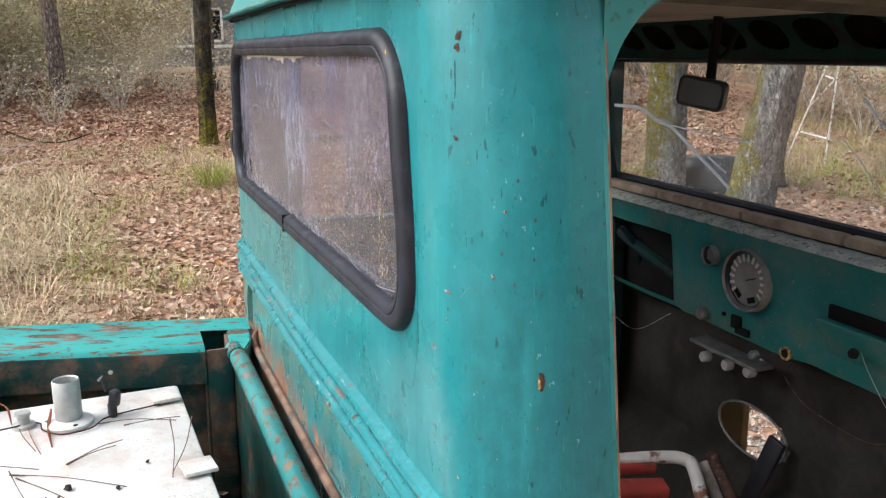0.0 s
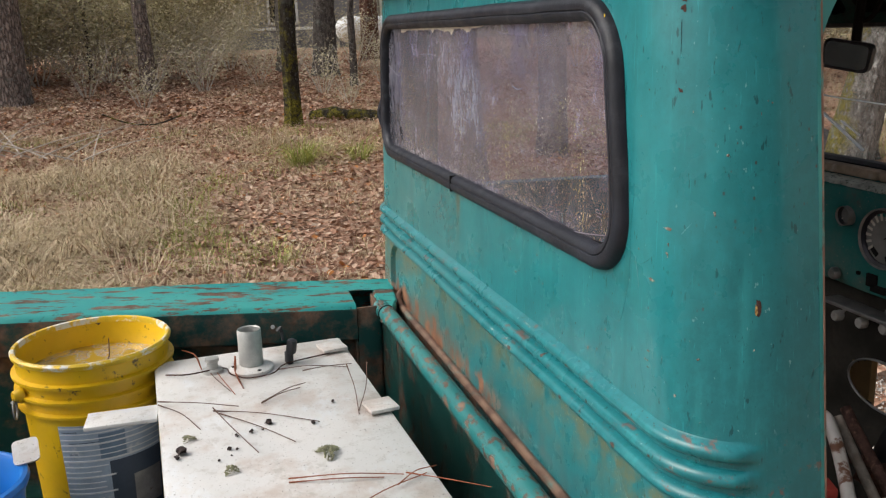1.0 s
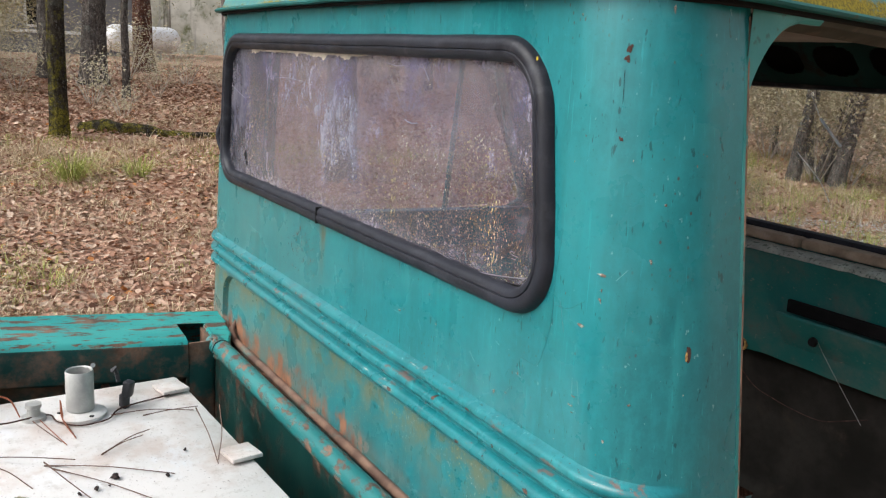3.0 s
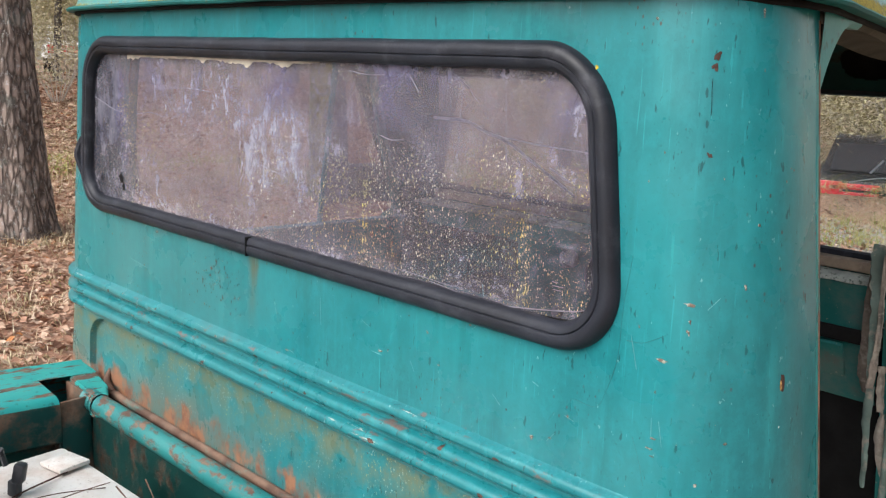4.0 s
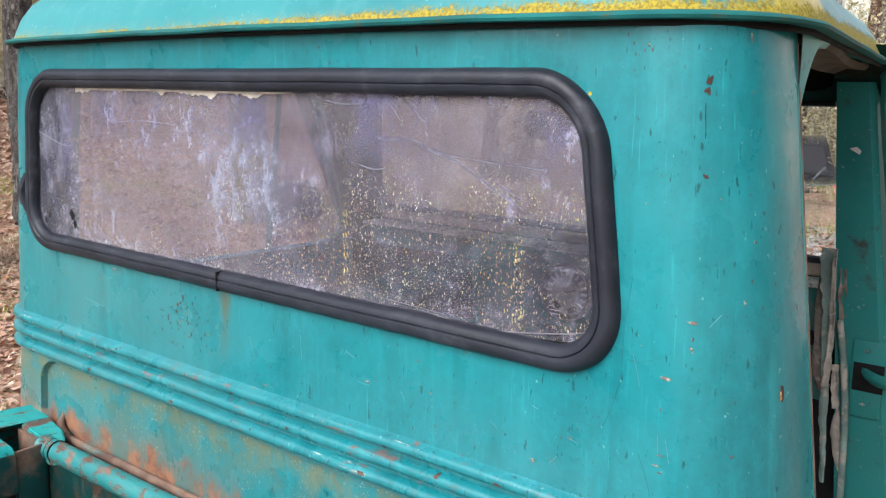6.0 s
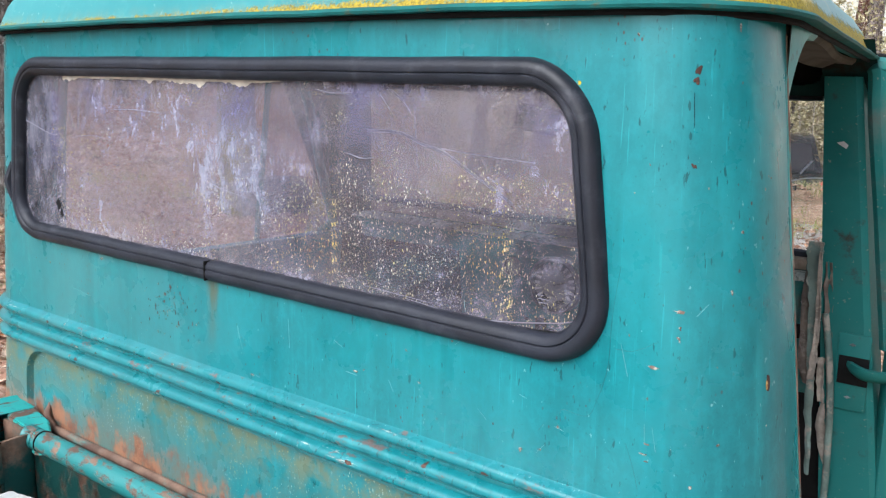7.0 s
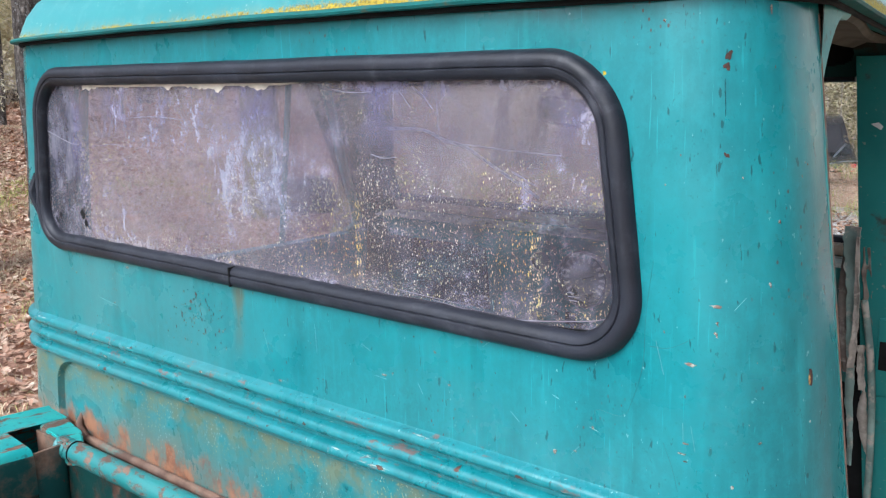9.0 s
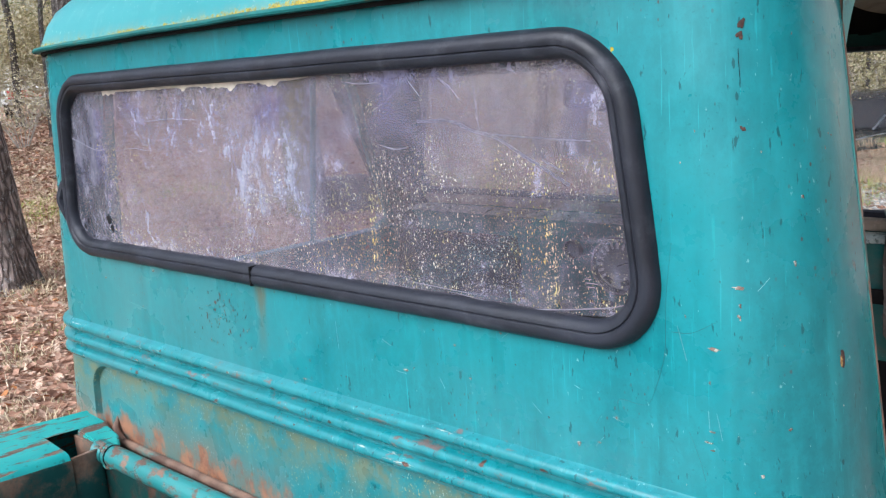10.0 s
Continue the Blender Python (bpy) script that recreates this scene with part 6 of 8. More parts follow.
ldoor = part("door", bm, M["cab"], truck, "closed teal driver door with an empty window")
bm = bmesh.new()
fr = [(EDGE_Y + 0.02, 1.27), (EDGE_Y + 0.02, 1.69), (EDGE_Y + 0.06, 1.725), (0.64, 1.715), (0.70, 1.705), (0.745, 1.65), (0.812, 1.47), (0.868, 1.34), (0.875, 1.305), (0.84, 1.284)]
sweep(bm, [(side_at(y, z, -1) + 0.02, y, z) for y, z in [(p.x, p.y) for p in curve([(a, b, 0) for a, b in fr], 4)]], 0.013, 8)
part("window_frame", bm, M["inner"], ldoor)

bm = bmesh.new()
vs = [bm.verts.new((side_at(y, z, -1) + 0.018, y, z)) for y, z in ((0.637, 1.29), (0.862, 1.30), (0.806, 1.46), (0.745, 1.63), (0.70, 1.695), (0.637, 1.70))]
bm.faces.new(vs)
bmesh.ops.solidify(bm, geom=bm.faces[:], thickness=0.004)
vent = part("vent_pane", bm, M["dusty_vent"], ldoor, "dusty quarter light in the driver door", smooth=False)
bm = bmesh.new()
sweep(bm, [(side_at(y, z, -1) + 0.018, y, z) for y, z in ((0.637, 1.285), (0.637, 1.42), (0.637, 1.56), (0.637, 1.705))], 0.007, 8)
part("vent_frame", bm, M["inner"], ldoor)

# right door, swung open on its hinges
def door_part(bm, m=Matrix.Translation((0.722, 0.925, 0)) @ pose(0, 0, 0, 0, 0, 24)):
    bm.transform(m)
    return bm


bm = bmesh.new()
box(bm, (0.0, -0.02, 0.50), (0.74, 0.035, 1.235), 0.012)
rdoor = part("door", door_part(bm), M["jamb"], truck, "open dark teal passenger door with an empty window")
bm = bmesh.new()
sweep(bm, curve([(0.005, 0.01, 1.22), (-0.028, 0.01, 1.45), (-0.062, 0.01, 1.695), (-0.03, 0.01, 1.72), (0.30, 0.01, 1.735), (0.66, 0.01, 1.73), (0.70, 0.01, 1.69), (0.715, 0.01, 1.22)], 6), 0.017, 8, flat=1.0)
part("window_frame", door_part(bm), M["inner"], rdoor)
bm = bmesh.new()
box(bm, (0.66, -0.05, 1.02), (0.70, -0.02, 1.05), 0.006)
part("door_handle", door_part(bm), M["steel"], rdoor)

# bonnet, wings and wheels, mostly hidden by the cab
bm = bmesh.new()
rows = []
for k in range(19):
    y = 1.03 + 1.15 * k / 18
    w = 0.60 - 0.16 * (k / 18)
    z = 1.30 - 0.24 * smooth01(k / 7) - 0.10 * k / 18
    rows.append([bm.verts.new((MID + w * s, y, z - 0.16 * abs(s) ** 3.5 - (0.10 if k == 18 else 0))) for s in (-1, -0.9, -0.7, -0.4, 0, 0.4, 0.7, 0.9, 1)] + [])
for a, b in zip(rows, rows[1:]):
    for k in range(8):
        bm.faces.new((a[k], a[k + 1], b[k + 1], b[k]))
part("bonnet", bm, M["cab"], truck, "faded teal bonnet")
bm = bmesh.new()
box(bm, (MID - 0.43, 2.12, 0.50), (MID + 0.43, 2.19, 1.02), 0.02)
part("grille_panel", bm, M["cab"], truck)
for sgn in (1, -1):
    bm = bmesh.new()
    pts = [(1.05, 0.56), (1.12, 0.78), (1.28, 0.90), (1.55, 0.93), (1.85, 0.90), (2.05, 0.78), (2.12, 0.60)]
    rows = [[bm.verts.new((MID + sgn * x, y, z - d)) for x, d in ((0.44, 0), (0.70, 0.01), (0.76, 0.05), (0.765, 0.12))] for y, z in pts]
    for a, b in zip(rows, rows[1:]):
        for k in range(3):
            bm.faces.new((a[k], a[k + 1], b[k + 1], b[k]))
    bmesh.ops.recalc_face_normals(bm, faces=bm.faces)
    part("wing", bm, M["cab"], truck)
    for y in (2.0, -1.35):
        at = Matrix.Translation((MID + sgn * 0.62, y, 0.36)) @ pose(0, 0, 0, 0, 90, 0)
        bm = bmesh.new()
        lathe(bm, [(0.21, -0.08), (0.33, -0.085), (0.355, -0.06), (0.36, 0), (0.355, 0.06), (0.33, 0.085), (0.21, 0.08)], 36, at, closed=True)
        wheel = part("wheel", bm, M["tyre"], truck, "old black tyre on a rusty rim")
        bm = bmesh.new()
        lathe(bm, [(0, -0.03), (0.10, -0.03), (0.20, -0.06), (0.215, -0.075), (0.215, 0.075), (0.20, 0.06), (0.10, 0.03), (0, 0.03)], 30, at)
        part("rim", bm, M["rimpaint"], wheel)
bm = bmesh.new()
for sgn in (1, -1):
    box(bm, (MID + sgn * 0.38 - 0.04, -1.95, 0.38), (MID + sgn * 0.38 + 0.04, 2.1, 0.49), 0.01)
box(bm, (MID - 0.6, 1.95, 0.33), (MID + 0.6, 2.05, 0.40), 0.02)
box(bm, (MID - 0.6, -1.40, 0.33), (MID + 0.6, -1.30, 0.40), 0.02)
part("chassis", bm, M["rust"], truck)

# ---- the bed ----
def bz(y, z):
    """Heights in the bed: it rises slightly towards the tail."""
    return z - 0.078 * (y + 0.1)


bm = bmesh.new()
box(bm, (-0.60, -2.0, 0.66), (0.68, -0.06, 0.69), 0.003)
for k in range(11):
    box(bm, (-0.54 + 0.115 * k, -1.98, 0.688), (-0.50 + 0.115 * k, -0.07, 0.698), 0.004)
for v in bm.verts:
    v.co.z = bz(v.co.y, v.co.z) - 0.0
part("bed_floor", bm, M["bedside"], truck, "rusty ribbed bed floor")
bm = bmesh.new()
nx, nz = 60, 20
grid = [[bm.verts.new((-0.53 + 1.145 * i / nx, -0.052 - 0.004 * noise.noise((i * 0.2, j * 0.3, 4)), 0.66 + 0.38 * j / nz)) for i in range(nx + 1)] for j in range(nz + 1)]
for j in range(nz):
    for i in range(nx):
        bm.faces.new((grid[j][i], grid[j][i + 1], grid[j + 1][i + 1], grid[j + 1][i]))
bmesh.ops.solidify(bm, geom=bm.faces[:], thickness=-0.004)
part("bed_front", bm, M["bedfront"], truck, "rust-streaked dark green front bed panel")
bm = bmesh.new()
sweep(bm, curve([(-0.475, -0.052, 1.052), (-0.455, -0.047, 1.049), (-0.40, -0.044, 1.047), (0.1, -0.044, 1.049), (0.50, -0.045, 1.051), (0.58, -0.060, 1.055)], 12), 0.0195, 14)
tube = part("front_tube", bm, M["tube"], truck, "rubbed teal tube across the front of the bed")
bm = bmesh.new()
sweep(bm, [(-0.434, -0.0452, 1.0480), (-0.4322, -0.0451, 1.0480)], 0.0203, 14)
part("tube_joint", bm, M["dark"], tube)


BED_IN, BED_UP = 0.085, 0.022


def bed_side(sgn):
    # sections are given for the left side (x < 0) and mirrored for the right
    def mx(x):
        return x + BED_IN if sgn > 0 else 2 * MID - x - BED_IN

    def sec(rows_, mat, name, label, y0, y1, ny, wob=0.003):
        bm = bmesh.new()
        rr = []
        for k in range(ny + 1):
            y = y0 + (y1 - y0) * k / ny
            rr.append([bm.verts.new((mx(x), y, bz(y, z + BED_UP) + wob * noise.noise((x * 5, y * 2.5, z)))) for x, z in rows_])
        for a, b in zip(rr, rr[1:]):
            for j in range(len(rows_) - 1):
                bm.faces.new((a[j], a[j + 1], b[j + 1], b[j]))
        bmesh.ops.recalc_face_normals(bm, faces=bm.faces)
        return part(name, bm, mat, truck, label)
    sec([(-0.705, 0.60), (-0.705, 1.05), (-0.702, 1.064), (-0.694, 1.066), (-0.688, 1.062), (-0.60, 1.055), (-0.55, 1.050), (-0.540, 1.046), (-0.535, 1.038)], M["rail"], "bed_rail", "wide bed rail with peeling turquoise paint over brown metal", -1.98, -0.112, 90)
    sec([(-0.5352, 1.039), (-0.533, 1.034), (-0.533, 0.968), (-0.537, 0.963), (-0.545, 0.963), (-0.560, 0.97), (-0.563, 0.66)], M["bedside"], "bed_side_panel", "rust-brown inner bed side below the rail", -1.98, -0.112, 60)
    sec([(-0.705, 0.60), (-0.705, 1.05), (-0.702, 1.064), (-0.694, 1.066), (-0.688, 1.062), (-0.628, 1.058)], M["rail"], "rail_end", "", -0.112, 0.0, 8)
    bm = bmesh.new()
    # corner gusset that turns the rail into the tube
    tri = [(-0.628, -0.054), (-0.628, -0.002), (-0.56, -0.010), (-0.50, -0.038), (-0.52, -0.060), (-0.548, -0.056)]
    vt = [bm.verts.new((mx(x), y, bz(y, 1.058 + BED_UP) - 0.016 * smooth01((x + 0.60) / 0.1))) for x, y in tri]
    vb = [bm.verts.new((mx(x), y, bz(y, 1.03))) for x, y in tri]
    bm.faces.new(vt)
    for i in range(len(tri)):
        j = (i + 1) % len(tri)
        bm.faces.new((vt[i], vt[j], vb[j], vb[i]))
    bmesh.ops.recalc_face_normals(bm, faces=bm.faces)
    bmesh.ops.bevel(bm, geom=[e for e in bm.edges if len(e.link_faces) == 2], offset=0.003, segments=2, affect="EDGES")
    part("corner_gusset", bm, M["rail"], truck, "turquoise corner gusset of the bed rail")
    bm = bmesh.new()
    a, b = sorted((mx(-0.545), mx(-0.538)))
    box(bm, (a, -0.110, 0.66), (b, -0.054, 1.062), 0.001)
    a, b = sorted((mx(-0.632), mx(-0.538)))
    box(bm, (a, -0.060, 0.66), (b, -0.054, 1.066), 0.001)
    box(bm, (a, -0.116, 0.66), (b, -0.111, 1.056), 0.001)
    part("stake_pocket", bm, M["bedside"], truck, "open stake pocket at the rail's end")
    for y in (-0.28, -0.62, -0.95, -1.3, -1.65):
        bm = bmesh.new()
        lathe(bm, [(0, 0.006), (0.006, 0.005), (0.009, 0.0), (0, 0)], 12, Matrix.Translation((mx(-0.548), y, bz(y, 0.952 + BED_UP))) @ pose(0, 0, 0, 0, 90 * sgn, 0))
        part("bolt", bm, M["rust"], truck)
    for y, mk in ((-0.305, "white"), (-0.66, "dark"), (-1.05, "dark")):
        bm = bmesh.new()
        lathe(bm, [(0, 0.0022), (0.0045, 0.002), (0.005, 0.0), (0, 0)], 10, Matrix.Translation((mx(-0.5335), y, bz(y, 1.005 + BED_UP))) @ pose(0, 0, 0, 0, 90 * sgn, 0))
        part("bolt_hole", bm, M[mk], truck)


bed_side(1)
bed_side(-1)
for z in (0.995, 0.895):
    bm = bmesh.new()
    lathe(bm, [(0, 0.007), (0.007, 0.006), (0.010, 0.0), (0, 0)], 12, Matrix.Translation((-0.462, -0.0625, z)) @ FACE)
    part("bolt", bm, M["rust"], truck)
bm = bmesh.new()
box(bm, (-0.60, -2.03, 0.83), (0.68, -2.0, 1.19), 0.006)
part("tailgate", bm, M["cab"], truck)


# ---- things lying in the bed ----
TANK = Matrix.Translation((-0.25, -0.555, 1.066)) @ pose(0, 0, 0, 0.0, 0.0, 2.6)


def white_tank():
    th = thing("white_tank", (-0.25, -0.555, 0.72), "weathered white plastic tank with pipe stub, littered with needles", "tank")
    bm = bmesh.new()
    box(bm, (0, 0, -0.335), (0.76, 0.372, 0), 0.008, TANK)
    part("tank_body", bm, M["white_tank"], th)
    for x, y, rot in ((0.048, 0.312, 6), (0.360, 0.328, 4), (0.17, -0.115, -4)):
        bm = bmesh.new()
        box(bm, (0, 0, 0.0), (0.055 if y > 0 else 0.072, 0.050 if y > 0 else 0.118, 0.007), 0.002, TANK @ pose(x, y, 0.001 if y > 0 else -0.022, 0, -3, rot))
        part("tab", bm, M["white_tank"], th, "square white lug overhanging the edge")
    bm = bmesh.new()
    lathe(bm, [(0.0415, 0.0), (0.0415, 0.005), (0.038, 0.007), (0.0, 0.007)], 32, TANK @ pose(0.116, 0.175, 0.001))
    flange = part("flange", bm, M["white_tank"], th, "round white flange")
    for a in (20, 140, 200, 260):
        bm = bmesh.new()
        lathe(bm, [(0, 0.0), (0.004, 0.0), (0.004, 0.0012), (0, 0.0012)], 10, TANK @ pose(0.116 + 0.033 * math.cos(radians(a)), 0.175 + 0.033 * math.sin(radians(a)), 0.0075))
        part("screw_hole", bm, M["dark"], flange)
    bm = bmesh.new()
    lathe(bm, [(0.019, 0.0), (0.0225, 0.001), (0.0225, 0.068), (0.0212, 0.070), (0.0192, 0.068), (0.019, 0.02)], 32, TANK @ pose(0.106, 0.177, 0.008), closed=True)
    part("pipe_stub", bm, M["galv"], th, "short grey metal pipe stub")
    bm = bmesh.new()
    lathe(bm, [(0, 0.0), (0.02, 0.0), (0.019, 0.006), (0.011, 0.008), (0.010, 0.02), (0.013, 0.022), (0.0125, 0.028), (0, 0.029)], 20, TANK @ pose(0.098, 0.105, 0.0))
    part("cap", bm, M["galv"], th, "small grey capped fitting")
    bm = bmesh.new()
    box(bm, (-0.009, -0.006, 0), (0.009, 0.006, 0.024), 0.003, TANK @ pose(0.112, 0.247, 0, 0, 6, 20))
    box(bm, (-0.006, -0.009, 0.022), (0.010, 0.008, 0.052), 0.004, TANK @ pose(0.112, 0.247, 0, 0, 12, 40))
    sweep(bm, [TANK @ Vector(p) for p in ((0.104, 0.241, 0.045), (0.099, 0.239, 0.06), (0.106, 0.235, 0.072), (0.102, 0.231, 0.066))], 0.004, 6)
    part("valve", bm, M["black_plastic"], th, "black plastic valve")
    bm = bmesh.new()
    sweep(bm, curve([TANK @ Vector(p) for p in ((0.09, 0.02, 0.004), (0.12, 0.06, 0.010), (0.10, 0.125, 0.005), (0.135, 0.135, 0.004), (0.165, 0.165, 0.003), (0.160, 0.21, 0.004), (0.125, 0.24, 0.005), (0.10, 0.33, 0.004))], 6), 0.0014, 6)
    part("cable", bm, M["rust"], th, "thin dark cable coiled round the pipe")


white_tank()

NEEDLES = (((-0.028, -0.543), (0.098, -0.476)), ((-0.028, -0.543), (0.041, -0.411)), ((0.031, -0.453), (0.136, -0.288)), ((0.031, -0.453), (0.225, -0.394)), ((0.046, -0.443), (0.196, -0.335)), ((0.039, -0.373), (-0.022, -0.289)), ((0.028, -0.372), (-0.018, -0.300)),
           ((-0.082, -0.286), (-0.085, -0.193)), ((-0.12, -0.33), (-0.085, -0.20)), ((0.321, -0.361), (0.364, -0.204)), ((0.321, -0.361), (0.352, -0.23)), ((0.39, -0.219), (0.355, -0.154)), ((0.43, -0.30), (0.36, -0.17)), ((0.36, -0.20), (0.44, -0.10)), ((-0.023, -0.213), (0.131, -0.222)), ((-0.004, -0.179), (0.131, -0.222)), ((-0.165, -0.442), (-0.029, -0.413)), ((-0.13, -0.45), (-0.03, -0.42)))
for k, (a, b) in enumerate(NEEDLES):
    bm = bmesh.new()
    mid = ((a[0] + b[0]) / 2 + 0.006 * math.sin(k * 2.1), (a[1] + b[1]) / 2 + 0.006 * math.cos(k * 1.3), 1.069 + 0.006 * abs(math.sin(k)))
    lift = 0.03 if 13 < k < 16 else 0.0
    z = 1.0675 + (0.006 if k % 2 else 0.0)
    sweep(bm, curve([(a[0], a[1], z + lift), (mid[0], mid[1], z + 0.004 + lift * 0.3), (b[0], b[1], z)], 5), [0.0012 if q < 2 else 0.0008 for q in range(11)], 5)
    solo("pine_needle", bm, M["needle_red"] if k in (9, 10, 11, 12, 13, 16) else M["needle"], "dry brown pine needle on the white tank", "pine needle", "needles on the tank")


def crumb(x, y, size, seed):
    bm = bmesh.new()
    bmesh.ops.create_icosphere(bm, subdivisions=2, radius=1.0)
    for v in bm.verts:
        d = v.co.copy()
        d *= 0.75 + 0.75 * noise.noise(d * 1.1 + Vector((seed, 3.0, 0))) + 0.3 * noise.noise(d * 3.3 + Vector((seed, 0, 5.0)))
        v.co = Vector((x, y, 1.0675)) + Vector((d.x * size, d.y * size * 0.8, max(-0.1, d.z * 0.65 + 0.35) * size))
    solo("dropping", bm, M["cone"], "small dark crumb of bark on the tank", "bark crumb", "crumbs on the tank", smooth=False)


def lichen_clump(x, y, size, seed):
    """A rosette of short forked lobes."""
    rl = random.Random(seed)
    bm = bmesh.new()
    for j in range(int(150 * size / 0.018)):
        a, up = rl.uniform(0, 2 * math.pi), rl.uniform(0.15, 1.0)
        r = size * math.sqrt(rl.random()) * (0.75 + 0.35 * math.sin(3 * a + seed))
        p = Vector((x + r * math.cos(a), y + 0.75 * r * math.sin(a), 1.0675 + 0.28 * size * (1 - (r / size) ** 2)))
        tip = p + Vector((math.cos(a) * (1 - up), math.sin(a) * (1 - up), up * 0.7)) * size * rl.uniform(0.18, 0.34)
        sweep(bm, [p, p.lerp(tip, 0.6) + Vector((rl.gauss(0, 0.03), rl.gauss(0, 0.03), 0)) * size, tip], [size * 0.05, size * 0.06, size * 0.03], 4)
    solo("lichen_clump", bm, M["lichen"], "grey-green lichen clump on the white tank", "lichen", "lichen on the tank")


for k, (x, y, size) in enumerate(((0.114, -0.368, 0.0085), (0.138, -0.398, 0.0055), (0.136, -0.380, 0.003), (0.145, -0.421, 0.0045), (0.187, -0.435, 0.005), (0.192, -0.424, 0.004), (0.210, -0.433, 0.0025), (0.221, -0.452, 0.003), (0.138, -0.299, 0.005), (0.066, -0.255, 0.0045), (0.174, -0.506, 0.012), (0.192, -0.512, 0.006))):
    crumb(x, y, size, 3.7 * k)
for k, (x, y, size) in enumerate(((0.252, -0.293, 0.022), (0.131, -0.495, 0.014), (0.258, -0.436, 0.015))):
    lichen_clump(x, y, size, k + 2)
# curled brown needle sheaths beside the flange
for ctrl in (((-0.175, -0.402, 1.085), (-0.12, -0.405, 1.072), (-0.047, -0.397, 1.069)), ((-0.26, -0.50, 1.080), (-0.215, -0.476, 1.083), (-0.169, -0.466, 1.069))):
    bm = bmesh.new()
    pts = curve(ctrl, 6)
    sweep(bm, pts, [0.0016 + 0.002 * math.sin(math.pi * (q + 0.5) / len(pts)) for q in range(len(pts))], 6, flat=0.4)
    solo("needle_sheath", bm, M["needle_red"], "curled brown needle sheath on the white tank", "needle sheath", "needles on the tank")



def bucket():
    x, y, z0 = -0.308, -0.668, 0.745
    th = thing("yellow_bucket", (x, y, z0), "yellow plastic bucket, paint-smeared rim, half full of rainwater", "bucket")
    at = Matrix.Translation((x, y, z0)) @ Matrix.Diagonal((0.965, 0.965, 0.985, 1))
    bm = bmesh.new()
    prof = [(0.0, 0.0), (0.125, 0.0), (0.130, 0.004), (0.1425, 0.262), (0.1525, 0.263), (0.153, 0.268), (0.1432, 0.270), (0.1438, 0.292), (0.1545, 0.293), (0.155, 0.298), (0.1445, 0.300), (0.1452, 0.322), (0.1565, 0.323), (0.157, 0.329), (0.147, 0.331), (0.149, 0.366), (0.146, 0.368), (0.138, 0.25), (0.122, 0.012), (0.0, 0.01)]
    lathe(bm, prof, 56, at)
    body = part("bucket_body", bm, M["yellow"], th)
    bm = bmesh.new()
    lathe(bm, [(0.1445, 0.360), (0.1505, 0.359), (0.154, 0.363), (0.1545, 0.368), (0.151, 0.372), (0.1455, 0.371)], 56, at, closed=True)
    part("rim", bm, M["rimwhite"], th, "rim smeared with white paint")
    bm = bmesh.new()
    lathe(bm, [(0, 0.312), (0.1420, 0.312), (0.1420, 0.310), (0, 0.309)], 48, at)
    part("water", bm, M["water"], th, "still rainwater mirroring the sky")
    # printed label wrapped round the side, its lettering worn past reading
    def wrap(a0, a1, z0, z1, out, mat, name, parent, label=""):
        bm = bmesh.new()
        m = max(2, int((a1 - a0) / 4))
        cols = [[bm.verts.new(at @ Vector(((0.130 + 0.0125 * (z - 0.004) / 0.258 + out + q) * math.cos(radians(a0 + (a1 - a0) * k / m)), (0.130 + 0.0125 * (z - 0.004) / 0.258 + out + q) * math.sin(radians(a0 + (a1 - a0) * k / m)), z)) ) for z, q in ((z0, -0.0004), (z0 + 0.0002, 0.0), (z1 - 0.0002, 0.0), (z1, -0.0004))] for k in range(m + 1)]
        for p, q in zip(cols, cols[1:]):
            for k in range(3):
                bm.faces.new((p[k], q[k], q[k + 1], p[k + 1]))
        return part(name, bm, mat, parent, label)
    paper = wrap(-28, 54, 0.02, 0.246, 0.0006, M["label"], "label", th, "faded blue-grey label ruled with pale lines")
    wrap(8, 54, 0.03, 0.165, 0.0010, M["label_dark"], "print_block", paper)
    wrap(26, 52, 0.05, 0.125, 0.0013, M["steel"], "print_block", paper)
    wrap(2, 22, 0.17, 0.225, 0.0010, M["blue_grey"], "print_block", paper)
    for k in range(19):
        z = 0.030 + 0.0116 * k
        wrap(-27.5, 6 + 6 * math.sin(k * 2.3) if k < 12 else 53.5, z, z + (0.0022 if k % 3 else 0.0036), 0.0016, M["label_line"], "print_bar", paper)
        if k % 2 and k > 11:
            wrap(-23 + 3 * math.sin(k), -6 + 9 * math.cos(k * 1.7), z + 0.0050, z + 0.0066, 0.0014, M["label_dark"], "print_bar", paper)
    bm = bmesh.new()
    sweep(bm, [at @ Vector(p) for p in ((0.03, 0.02, 0.309), (0.05, 0.035, 0.35), (0.075, 0.04, 0.392))], 0.0012, 5)
    part("twig", bm, M["needle"], th, "dark pine needle standing in the water")
    for a in (300, 120):
        bm = bmesh.new()
        lathe(bm, [(0, 0.012), (0.010, 0.012), (0.016, 0.0), (0.016, -0.006), (0, -0.006)], 16, at @ pose(0, 0, 0, 0, 0, a) @ pose(0.155, 0, 0.30, 0, 90, 0))
        part("handle_ear", bm, M["yellow"], th)
    bm = bmesh.new()
    arc = []
    for k in range(25):
        a = radians(300 - 180 * k / 24)
        arc.append(at @ Vector((0.163 * math.cos(a), 0.163 * math.sin(a), 0.292 - 0.07 * math.sin(math.pi * k / 24))))
